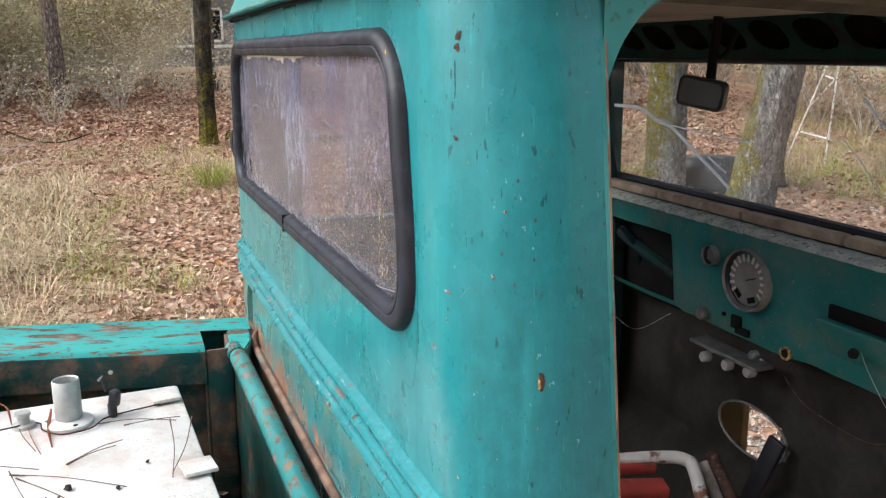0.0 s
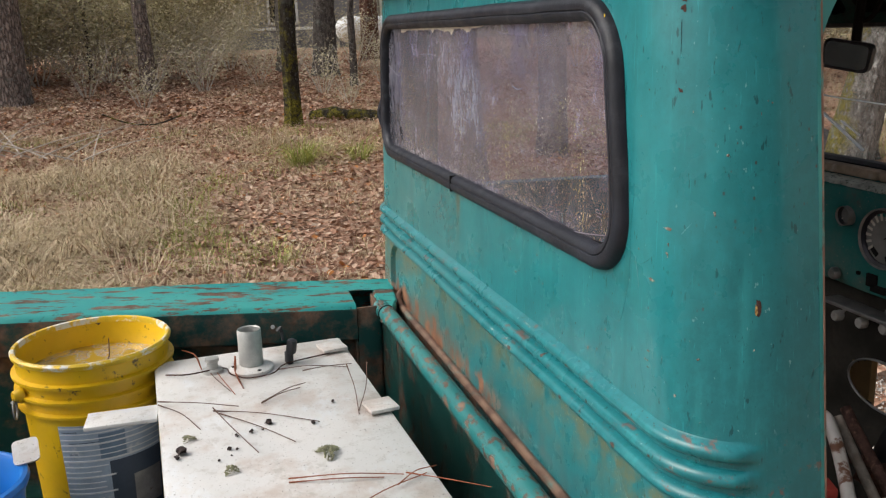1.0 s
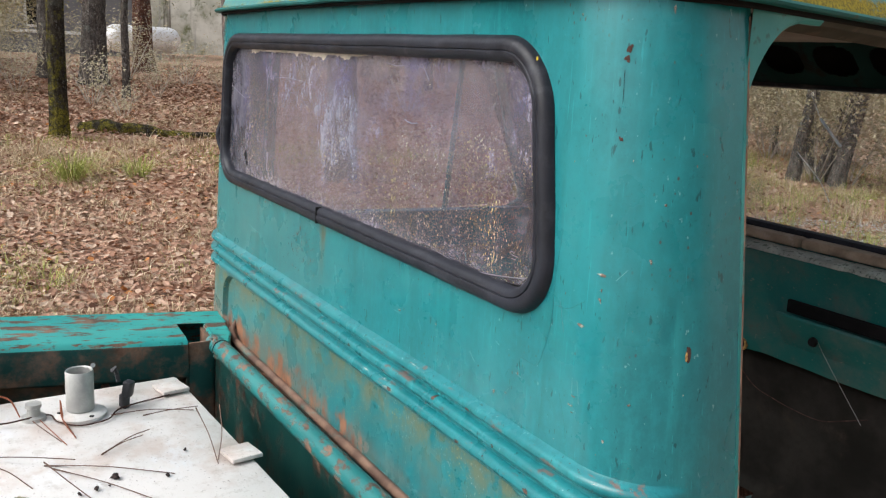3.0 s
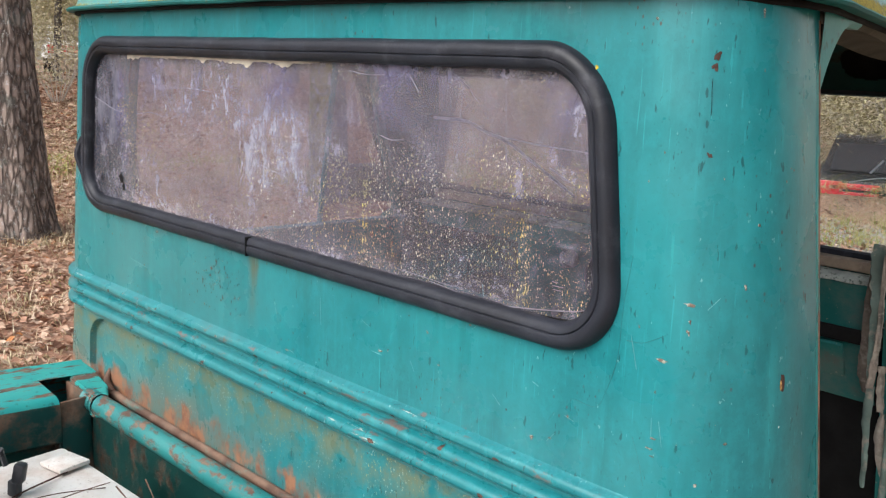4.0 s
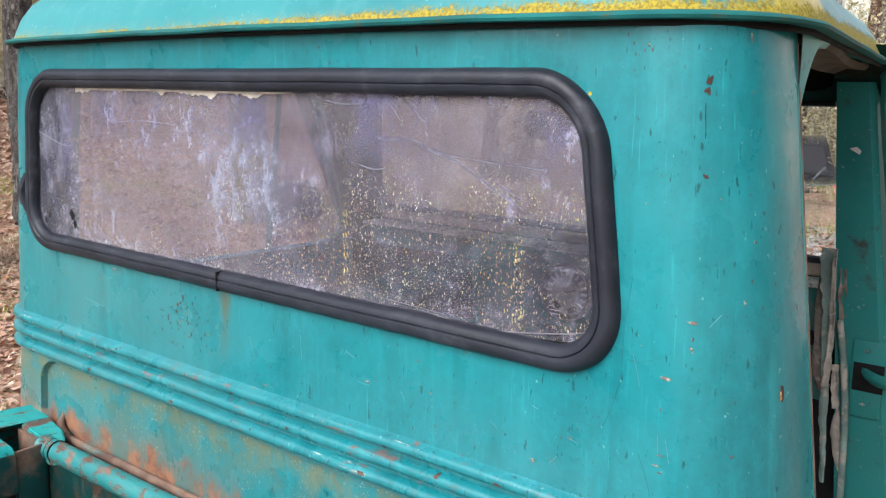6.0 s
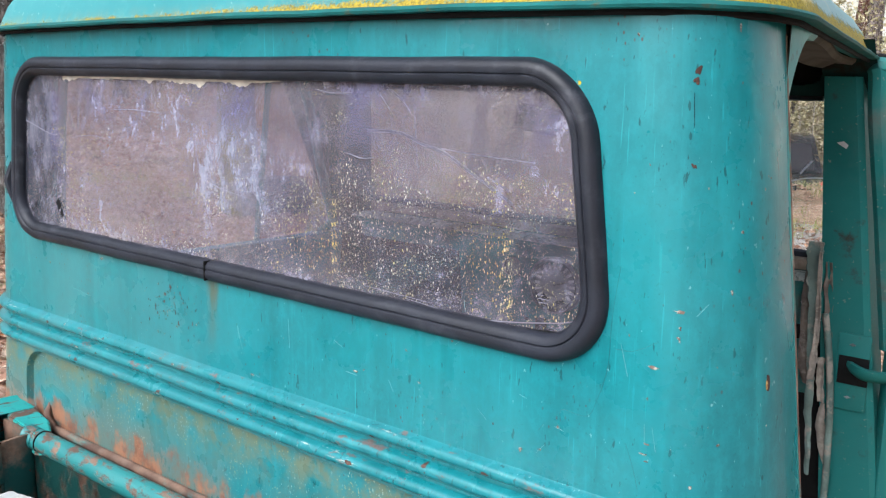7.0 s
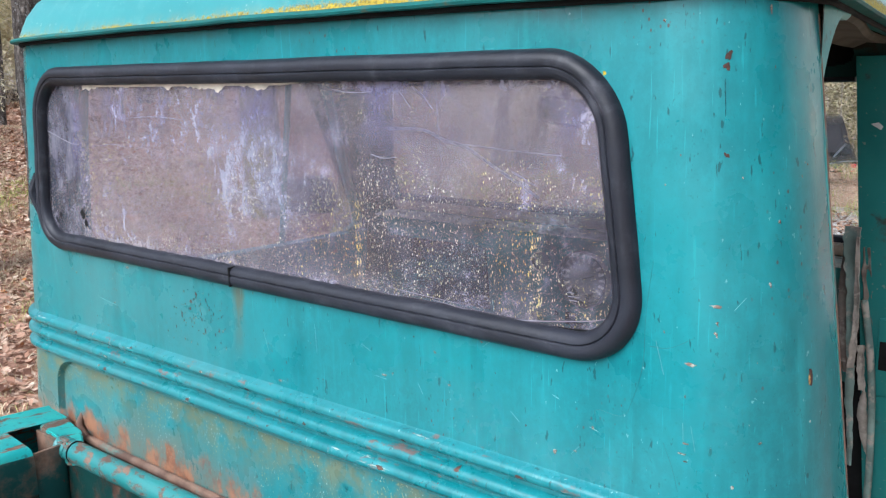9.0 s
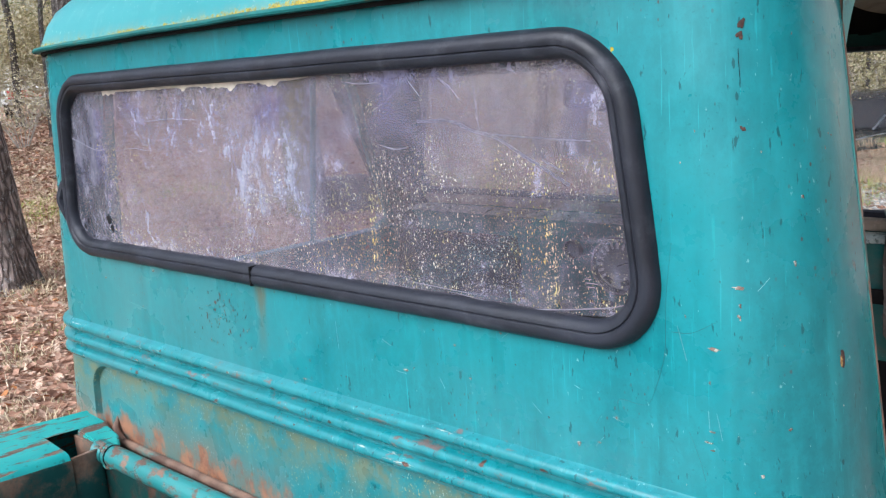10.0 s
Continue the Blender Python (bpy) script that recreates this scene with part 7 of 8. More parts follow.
    loop = [at @ Vector((0.160 * math.cos(radians(300)) + 0.018 * math.cos(q), 0.160 * math.sin(radians(300)) - 0.006, 0.275 + 0.02 * math.sin(q))) for q in [math.pi / 2 + 0.42 * j for j in range(15)]]
    sweep(bm, loop[::-1] + arc, 0.0022, 6)
    part("handle", bm, M["bezel"], th, "dark wire bail folded down behind")


bucket()

def blue_tub():
    x, y, z0 = -0.08, -0.905, 0.74
    th = thing("blue_tub", (x, y, z0), "bright blue plastic tub with a torn white label", "tub")
    at = Matrix.Translation((x, y, z0))
    bm = bmesh.new()
    lathe(bm, [(0, 0), (0.10, 0), (0.108, 0.01), (0.124, 0.19), (0.131, 0.197), (0.134, 0.206), (0.131, 0.214), (0.124, 0.216), (0.118, 0.208), (0.102, 0.02), (0.09, 0.012), (0, 0.012)], 48, at)
    part("tub_body", bm, M["blue"], th)
    bm = bmesh.new()
    prism(bm, round_rect(-0.024, 0.024, -0.022, 0.022, 0.008, 3), 0.004, Matrix.Translation((x - 0.05, y + 0.125, z0 + 0.232)) @ pose(0, 0, 0, 8, 38, 10))
    part("torn_label", bm, M["white_tank"], th)


blue_tub()


# leaves and dirt gathered in the corner of the bed
def leaf_mesh(count, place, size, mat, name, curl=0.35):
    verts, faces = [], []
    for k in range(count):
        x, y, z = place()
        s = size * random.uniform(0.55, 1.25)
        a = random.random() * 2 * math.pi
        m = Matrix.Translation((x, y, z)) @ Euler((random.gauss(0, 0.35), random.gauss(0, 0.35), a)).to_matrix().to_4x4()
        w = random.uniform(0.28, 0.45)
        c = curl * random.uniform(0.2, 1.3)
        pts = ((0, -0.5, 0.1 * c), (-w * 0.7, -0.18, 0.25 * c), (-w, 0.12, 0.32 * c), (0, 0.5, 0.25 * c), (w, 0.12, 0.32 * c), (w * 0.7, -0.18, 0.25 * c), (0, 0, 0))
        i = len(verts)
        verts += [tuple(m @ (Vector(p) * s)) for p in pts]
        faces += [(i + 6, i + j, i + (j + 1) % 6) for j in range(6)]
    return raw(name, verts, faces, mat)


litter = new("bed_leaf_litter", leaf_mesh(160, lambda: (random.uniform(-0.52, 0.5), -0.10 - 0.08 * random.random() ** 2, 0.705 + 0.03 * random.random()), 0.07, M["leaves"], "bed_leaf_litter"))
tagged(litter, "dead leaves gathered in the bed's front corner", "leaf litter", kind="stuff")


# ---- the woods ----
def trunk_mesh(bm, base, top, r0, r1, rings=90, n=36, flare=1.28, seed=0, rough=0.11, bend=0.15):
    base, top = Vector(base), Vector(top)
    prev = None
    L = (top - base).length
    for k in range(rings + 1):
        t = k / rings
        t = t ** 1.5
        h = t * L
        c = base.lerp(top, t) + Vector((noise.noise((seed, t * 3, 0)), noise.noise((seed, t * 3, 9)), 0)) * bend * min(1, t * 4)
        r = (r0 + (r1 - r0) * t) * (1 + (flare - 1) * math.exp(-h / (1.6 * r0)))
        ring = []
        for j in range(n):
            a = 2 * math.pi * j / n
            q = 1 + rough * (noise.noise((math.cos(a) * 2 + seed, math.sin(a) * 2, h * 1.1)) + 0.6 * noise.noise((math.cos(a) * 6 + seed, math.sin(a) * 6, h * 3))) - 0.075 * (1 - abs(noise.noise((math.cos(a) * 7 + seed, math.sin(a) * 7, h * 2.2 + seed)))) ** 4 + 0.03 * noise.noise((math.cos(a) * 14, math.sin(a) * 14 + seed, h * 9)) + (0.18 * math.exp(-h / (1.2 * r0)) * math.sin(a * 4 + seed))
            ring.append(bm.verts.new(c + Vector((math.cos(a), math.sin(a), 0)) * r * q))
        if prev:
            for j in range(n):
                bm.faces.new((prev[j], prev[(j + 1) % n], ring[(j + 1) % n], ring[j]))
        prev = ring
    bm.faces.new(prev)
    return bm


def limb(bm, start, out, length, r, seed, droop=0.0):
    pts, p, d = [], Vector(start), Vector(out).normalized()
    for k in range(7):
        pts.append(p.copy())
        p = p + d * length / 6
        d = (d + 0.35 * Vector((noise.noise((seed, k, 0)), noise.noise((seed, k, 5)), noise.noise((seed, k, 11)) - droop))).normalized()
    sweep(bm, pts, [r * (1 - 0.14 * k) for k in range(7)], 6)
    return pts


def foliage(count, centres, spread, size, mat, name, long=2.6):
    verts, faces = [], []
    for k in range(count):
        c = random.choice(centres)
        p = Vector(c) + Vector((random.gauss(0, spread), random.gauss(0, spread), random.gauss(0, spread * 0.7)))
        d = Vector((random.gauss(0, 1), random.gauss(0, 1), random.gauss(0, 0.7))).normalized()
        e = d.orthogonal().normalized() * size * random.uniform(0.25, 0.5)
        d = d * size * long * random.uniform(0.6, 1.2)
        i = len(verts)
        verts += [tuple(p), tuple(p + d * 0.5 + e), tuple(p + d), tuple(p + d * 0.5 - e)]
        faces.append((i, i + 1, i + 2, i + 3))
    return raw(name, verts, faces, mat)


def tree(name, label, at, r, height, mat, seed, lean=(0, 0), limbs=9, low=0.35, moss=False, leaf="needles", leaves=1500, group=""):
    x, y = at
    z = ground_z(x, y) - 0.06
    th = thing(name, (x, y, z), label, "tree", group)
    bm = bmesh.new()
    trunk_mesh(bm, (0, 0, 0), (lean[0], lean[1], height), r, r * 0.35, seed=seed)
    t = part("trunk", bm, mat, None)
    bm = bmesh.new()
    tips = []
    for k in range(limbs):
        f = low + (0.97 - low) * (k + 0.5) / limbs
        a = seed * 1.7 + k * 2.4
        st = (lean[0] * f, lean[1] * f, height * f)
        tips += limb(bm, st, (math.cos(a), math.sin(a), 0.35), (1.1 + 1.8 * (1 - f)) * height / 12, r * 0.28 * (1.2 - f), seed + k, 0.05)[3:]
    lb = part("limb", bm, mat, None)
    cr = part("crown", foliage(leaves * 2, tips, 0.36, 0.022, M[leaf], "crown", 5.5), None, None)
    for o in (t, lb, cr):
        o.parent = th
    return th


random.seed(5)
tree("mossy_tree", "dark mossy oak trunk in leaf litter", (-10.85, 1.03), 0.118, 9, M["mossbark"], 3, (0.1, 0.05), low=0.45)
tree("grey_tree", "slim grey-barked pine trunk in the litter", (-15.9, -0.96), 0.15, 12, M["pine"], 8, (-0.35, -0.25), low=0.4)
tree("pine_tree", "thick dark pine trunk with plated bark", (-14.7, -3.1), 0.25, 13, M["pine"], 12, (-0.1, 0.3), low=0.45)
tree("pine_tree", "grey plated pine trunk behind the mossy oak", (-17.0, 2.5), 0.235, 14, M["greybark"], 15, (0.2, 0.1), low=0.45)
tree("pine_tree", "grey pine trunk close by the mossy oak", (-18.5, 1.88), 0.20, 13, M["greybark"], 16, (0.1, 0.1), low=0.5)
tree("red_pine", "red-brown pine trunk near the gas tank", (-21.5, 4.45), 0.24, 14, M["redbark"], 21, (-0.2, 0.0), low=0.5)
tree("thin_tree", "thin young trunk in the leaf litter", (-15.4, 2.77), 0.075, 7, M["greybark"], 23, (0.1, 0.25), low=0.25)
tree("pine_tree", "large pine trunk with grey-brown plated bark near the truck", (-6.05, 1.93), 0.225, 12, M["pine"], 27, (-0.45, -0.1), low=0.5)
tree("lichen_tree", "grey trunk spotted with pale lichen", (-7.3, 3.35), 0.16, 10, M["greybark"], 31, (0.2, 0.2), low=0.4)
tree("leaning_tree", "leaning grey trunk thickly mossed on one side", (-4.55, 4.72), 0.195, 9, M["mossgrey"], 36, (0.9, 1.1), low=0.5)
tree("mossy_tree", "crooked trunk covered with yellow-green moss", (-6.0, 4.95), 0.20, 9, M["mossgrey"], 39, (-0.1, 0.2), low=0.45)
tree("grey_tree", "slim grey trunk in the brush", (-8.6, 12.9), 0.135, 9, M["greybark"], 42, (0.05, 0.1), low=0.3)
tree("grey_tree", "forked grey trunk in the brush", (-8.2, 12.8), 0.12, 9, M["greybark"], 44, (1.45, 1.05), low=0.3)
tree("grey_tree", "leaning grey trunk in the brush", (-7.7, 12.5), 0.13, 9, M["greybark"], 45, (1.1, 0.8), low=0.3)
tree("grey_tree", "grey trunk behind the windscreen", (-6.4, 6.6), 0.16, 10, M["greybark"], 47, (0.2, 0.1), low=0.45)
tree("thin_tree", "slender bare trunk beside the track", (-3.7, 23.0), 0.16, 8, M["greybark"], 49, (0.6, 0.0), low=0.3)

# young trunks and brush farther in: a few built, then repeated
KIND = []
for k, (mat, r, h) in enumerate(((M["greybark"], 0.11, 11), (M["pine"], 0.20, 14), (M["greybark"], 0.055, 6), (M["redbark"], 0.17, 13))):
    KIND.append(tree("forest_tree", "bare winter trunk farther in the woods", ((-24.0, -5.5), (-25, -7.5), (-19, -2.2), (-27.5, -3.2))[k], r, h, mat, 60 + k, (0.3, -0.2), limbs=12, low=0.34, leaves=600, group="far trees"))


def shrub(name, label, at, h, seed, leaves, leaf="brush"):
    x, y = at
    th = thing(name, (x, y, ground_z(x, y) - 0.03), label, "shrub", "woodland shrubs")
    bm = bmesh.new()
    tips = []
    for k in range(9):
        a = k * 0.7 + seed
        pts = limb(bm, (0.06 * math.cos(a), 0.06 * math.sin(a), 0), (0.5 * math.cos(a), 0.5 * math.sin(a), 1.0), h * random.uniform(0.7, 1.1), 0.011, seed + k)
        tips += pts[2:]
        for q in pts[2:6]:
            tips += limb(bm, q, (math.cos(a * 3 + q.z), math.sin(a * 5 + q.z), 0.5), h * 0.35, 0.0045, seed + k + q.z)[2:]
    st = part("stem_tangle", bm, M["twigs"], None)
    fo = part("foliage", foliage(int(leaves * 1.4), tips, h * 0.10, 0.036, M[leaf], "foliage", 2.2), None, None)
    st.parent = fo.parent = th
    return th


SHRUB = [shrub("shrub", "grey-green twiggy evergreen shrub", (-23, -1.0), 2.6, 1, 5200), shrub("bare_shrub", "bare tangled grey shrub", (-18.2, -3.4), 1.8, 4, 1000), shrub("bare_shrub", "bare tangled grey shrub", (-17.0, -0.1), 1.2, 7, 400),
         shrub("shrub", "dense dark green shrub", (-26.0, -1.6), 3.4, 9, 6500, "olive")]
rs = random.Random(11)
spots_used = []
for k in range(70):
    ang = radians(rs.uniform(95, 205))
    d = rs.uniform(24 if ang > 2.4 else 15, 44)
    x, y = 1 + d * math.cos(ang), d * math.sin(ang)
    if 160 < math.degrees(ang) < 177 and d > 22:
        continue
    if any(math.hypot(x - a, y - b) < 1.2 for a, b in spots_used):
        continue
    spots_used.append((x, y))
    src = KIND[rs.randrange(4)]
    s = rs.uniform(0.8, 1.2)
    copy_thing(src, pose(x, y, ground_z(x, y) - 0.06, rs.gauss(0, 1.5), rs.gauss(0, 1.5), rs.uniform(0, 360)) @ Matrix.Diagonal((s, s, s, 1)))
for k in range(120):
    ang = radians(rs.uniform(95, 205))
    d = rs.uniform(22 if ang > 2.4 else 15, 42)
    x, y = 1 + d * math.cos(ang), d * math.sin(ang)
    if 160 < math.degrees(ang) < 177 and d > 20:
        continue
    src = SHRUB[(0, 1, 1, 2, 3, 0)[k % 6]]
    s = rs.uniform(0.7, 1.25)
    copy_thing(src, pose(x, y, ground_z(x, y) - 0.03, 0, 0, rs.uniform(0, 360)) @ Matrix.Diagonal((s, s, s, 1)))
for k in range(34):
    ang = rs.uniform(177.5, 203)
    d = rs.uniform(18, 29)
    x, y = 1 + d * math.cos(radians(ang)), d * math.sin(radians(ang))
    s = rs.uniform(0.8, 1.3)
    copy_thing(SHRUB[(0, 3, 0, 1)[k % 4]], pose(x, y, ground_z(x, y) - 0.03, 0, 0, rs.uniform(0, 360)) @ Matrix.Diagonal((s, s, s, 1)))
for ang, d, k in ((112, 17, 1), (108, 22, 0), (104, 24, 3), (118, 20, 0), (124, 16, 2), (128, 19, 0), (133, 16, 1), (137, 20, 3), (101, 21, 1), (99, 22, 3), (142, 19, 0), (107, 25, 3), (102, 27, 3), (99, 26, 3), (96, 25, 3), (104.5, 28, 3), (110, 27, 3), (115, 26, 0), (103, 19, 0)):
    x, y = 1 + d * math.cos(radians(ang)), d * math.sin(radians(ang))
    copy_thing(SHRUB[k], pose(x, y, ground_z(x, y) - 0.03, 0, 0, ang * 7))

for ang, d, k, s in ((168.5, 17, 1, 0.55), (170, 20, 1, 0.9), (172.5, 15.5, 2, 0.8), (174, 19.5, 1, 0.8), (176.5, 17.2, 1, 0.6), (178, 20.5, 0, 0.55), (180, 16.5, 2, 0.9), (181.5, 19, 1, 0.85), (183, 17.5, 1, 0.7), (185, 20, 1, 0.9), (187, 16.5, 2, 0.9), (166.5, 19.5, 2, 0.9), (164.5, 18, 1, 0.45), (171, 13.6, 2, 0.5), (184, 14.6, 2, 0.7)):
    x, y = 1 + d * math.cos(radians(ang)), d * math.sin(radians(ang))
    copy_thing(SHRUB[k], pose(x, y, ground_z(x, y) - 0.03, 0, 0, ang * 7) @ Matrix.Diagonal((s, s, s, 1)))

# brush and trunks left of the truck's nose
for ang, d, k, s in ((147, 17, 0, 0.9), (150, 21, 3, 0.9), (152.5, 16, 1, 0.9), (154, 24, 3, 1.0), (155.5, 19, 1, 1.0), (157, 26, 0, 1.1), (158.5, 21, 1, 0.9), (159.5, 17, 2, 1.0), (153, 28, 3, 1.1), (156.5, 31, 3, 1.1), (160.5, 25, 3, 0.9)):
    x, y = 1 + d * math.cos(radians(ang)), d * math.sin(radians(ang))
    copy_thing(SHRUB[k], pose(x, y, ground_z(x, y) - 0.03, 0, 0, ang * 7) @ Matrix.Diagonal((s, s, s, 1)))
for ang, d, k, s in ((151, 20, 0, 0.9), (154.8, 27, 1, 0.9), (157.6, 19, 2, 1.1), (158.8, 24, 0, 0.9), (153.2, 22, 3, 0.8), (156.2, 29, 0, 1.0), (149, 25, 1, 0.9)):
    x, y = 1 + d * math.cos(radians(ang)), d * math.sin(radians(ang))
    copy_thing(KIND[k], pose(x, y, ground_z(x, y) - 0.06, 0, 0, ang * 5) @ Matrix.Diagonal((s, s, s, 1)))


# unseen evergreens, added right and beyond the tail to darken the cab's reflections
def evergreen(at, h, seed):
    x, y = at
    th = thing("evergreen_tree", (x, y, ground_z(x, y) - 0.06), "dense dark evergreen added out of view to darken reflections", "tree", "clearing evergreens")
    bm = bmesh.new()
    trunk_mesh(bm, (0, 0, 0), (0.1, 0.1, h), 0.16, 0.05, 40, 16, seed=seed)
    t = part("trunk", bm, M["pine"], None)
    bm = bmesh.new()
    tips = []
    for k in range(34):
        f = 0.10 + 0.88 * k / 34
        a = seed + k * 2.4
        tips += limb(bm, (0.1 * f, 0.1 * f, h * f), (math.cos(a), math.sin(a), 0.15), 0.4 + 2.1 * (1 - f), 0.03, seed + k, 0.08)[1:]
    lb = part("limb", bm, M["pine"], None)
    cr = part("crown", foliage(7000, tips, 0.22, 0.085, M["needles"], "crown", 3.2), None, None)
    t.parent = lb.parent = cr.parent = th
    return th


GREEN = evergreen((11.5, 3.0), 8.5, 71)
for k in range(9):
    ang = rs.uniform(-24, 56) if k < 6 else rs.uniform(204, 220)
    d = rs.uniform(13, 19) if k < 6 else rs.uniform(17, 22)
    x, y = 0.8 + d * math.cos(radians(ang)), d * math.sin(radians(ang))
    s = rs.uniform(0.85, 1.25)
    copy_thing(GREEN, pose(x, y, ground_z(x, y) - 0.06, 0, 0, rs.uniform(0, 360)) @ Matrix.Diagonal((s, s, s, 1)))

# fallen log and branch
bm = bmesh.new()
lp = curve([(x, y, ground_z(x, y) + h) for x, y, h in ((-11.35, 1.35, 0.02), (-11.05, 1.8, 0.06), (-10.7, 2.45, 0.03), (-10.35, 3.2, 0.02))], 8)
sweep(bm, lp, [0.10 - 0.0018 * k for k in range(len(lp))], 12)
for v in bm.verts:
    v.co += 0.045 * noise.noise_vector(v.co * 6)
solo("fallen_log", bm, M["mossbark"], "dark rotting log lying in the leaves", "log")
bm = bmesh.new()
sweep(bm, curve([(-11.6, -1.5, ground_z(-11.6, -1.5) + 0.16), (-11.4, -1.15, ground_z(-11.4, -1.15) + 0.05), (-11.3, -0.8, ground_z(-11.3, -0.8) + 0.06), (-11.4, -0.45, ground_z(-11.4, -0.45) + 0.15)], 6), 0.011, 7)
solo("fallen_branch", bm, M["mossbark"], "thin dead branch on the ground", "branch")
bm = bmesh.new()
for k in range(16):
    limb(bm, (-9.9 + 0.1 * k, -2.9 + 0.1 * k, ground_z(-9.9, -2.9) + 0.05), (math.cos(k * 2.3), math.sin(k * 2.3), 0.35), 1.3, 0.009, 80 + k, 0.12)
solo("brush_pile", bm, M["twigs"], "low pile of dead grey branches", "brush pile", kind="stuff")

# trough shape half sunk behind the mossy trees, standing in for a dark car
th_bm = bmesh.new()
rings = []
for z, a, b in ((-0.04, 0.50, 0.30), (0.02, 0.50, 0.30), (0.035, 0.47, 0.275), (0.20, 0.43, 0.245), (0.29, 0.39, 0.215), (0.325, 0.33, 0.17), (0.33, 0.20, 0.10)):
    rings.append([th_bm.verts.new((math.copysign(abs(math.cos(q * math.pi / 16)) ** 0.78, math.cos(q * math.pi / 16)) * a, math.copysign(abs(math.sin(q * math.pi / 16)) ** 0.78, math.sin(q * math.pi / 16)) * b, z)) for q in range(32)])
for r0, r1 in zip(rings, rings[1:]):
    for q in range(32):
        th_bm.faces.new((r0[q], r0[(q + 1) % 32], r1[(q + 1) % 32], r1[q]))
th_bm.faces.new(rings[-1])
trough = solo("far_car_stand_in", th_bm, M["trough"], "dark grey hump in the litter, standing in for a car", "trough")
trough.matrix_basis = pose(-6.2, 5.55, ground_z(-6.2, 5.55), 0, -4, 32)

# metal tripod stand among the trees, seen through the windscreen
th = thing("ladder_stand", (-7.7, 8.5, ground_z(-7.7, 8.5)), "tall rusty-white tubular hunting stand", "stand")
FEET = ((-8.04, 8.36), (-7.5, 8.5), (-7.2, 9.3))
legs = [(Vector((x, y, ground_z(x, y) - 0.02)), Vector(t)) for (x, y), t in zip(FEET, ((-7.35, 9.1, 3.3), (-7.39, 8.61, 3.3), (-7.2, 9.0, 3.3)))]
bars = legs + [(legs[0][0].lerp(legs[0][1], a), legs[q][0].lerp(legs[q][1], b)) for a, q, b in ((0.12, 1, 0.12), (0.36, 1, 0.36), (0.22, 1, 0.37), (0.62, 1, 0.62))]
for p, q in bars:
    bm = bmesh.new()
    sweep(bm, [p, q], 0.013, 8)
    part("pole", bm, M["white_paint"], th)


# house and gas tank far behind the trees
def house():
    x0, z0 = -37.5, ground_z(-37.5, 4)
    th = thing("house", (x0, 1.0, z0), "low grey house with white window frames behind the trees", "house")
    bm = bmesh.new()
    box(bm, (x0 - 6, -9, z0 - 0.3), (x0, 8.0, z0 + 3.1), 0.03)
    part("wall", bm, M["siding"], th)
    bm = bmesh.new()
    prism(bm, [(-0.6, 0), (3, 2.0), (6.6, 0), (6.6, -0.15), (-0.6, -0.15)], 18, Matrix.Translation((x0, 8.5, z0 + 3.2)) @ Matrix(((-1, 0, 0, 0), (0, 0, -1, 0), (0, 1, 0, 0), (0, 0, 0, 1))))
    bmesh.ops.recalc_face_normals(bm, faces=bm.faces)
    part("roof", bm, M["roofing"], th)
    bm = bmesh.new()
    box(bm, (x0 - 0.02, -9, z0 + 0.78), (x0 + 0.06, 8.0, z0 + 0.90), 0.01)
    part("sill_band", bm, M["white"], th)
    for y in (-7.5, -3.7, 0.1, 4.1):
        bm = bmesh.new()
        for a, b, c, d in ((y - 0.65, y + 0.65, 1.0, 1.1), (y - 0.65, y + 0.65, 2.3, 2.4), (y - 0.65, y - 0.55, 1.0, 2.4), (y + 0.55, y + 0.65, 1.0, 2.4), (y - 0.04, y + 0.04, 1.0, 2.4)):
            box(bm, (x0 - 0.02, a, z0 + c), (x0 + 0.07, b, z0 + d), 0.01)
        w = part("window", bm, M["white"], th)
        bm = bmesh.new()
        box(bm, (x0 + 0.005, y - 0.58, z0 + 1.05), (x0 + 0.02, y + 0.58, z0 + 2.35))
        part("pane", bm, M["dark"], w)


house()
th = thing("gas_tank", (-33.0, 6.95, ground_z(-33, 6.95)), "white horizontal propane tank on short legs", "gas tank")
gz = ground_z(-33.0, 6.95)
bm = bmesh.new()
lathe(bm, [(0, -1.55), (0.25, -1.5), (0.42, -1.35), (0.48, -1.15), (0.48, 1.15), (0.42, 1.35), (0.25, 1.5), (0, 1.55)], 32, Matrix.Translation((-33, 6.95, gz + 0.75)) @ pose(0, 0, 0, 90, 0, 22))
part("tank_shell", bm, M["white"], th)
for s in (-0.7, 0.7):
    bm = bmesh.new()
    box(bm, (-0.2, -0.06, 0), (0.2, 0.06, 0.4), 0.01, Matrix.Translation((-33 - s * 0.37, 6.95 + s * 0.93, gz - 0.02)))
    part("leg", bm, M["galv"], th)
bm = bmesh.new()
lathe(bm, [(0, 0), (0.14, 0), (0.14, 0.14), (0.10, 0.2), (0, 0.21)], 20, Matrix.Translation((-33, 6.95, gz + 1.22)))
part("valve_dome", bm, M["white"], th)


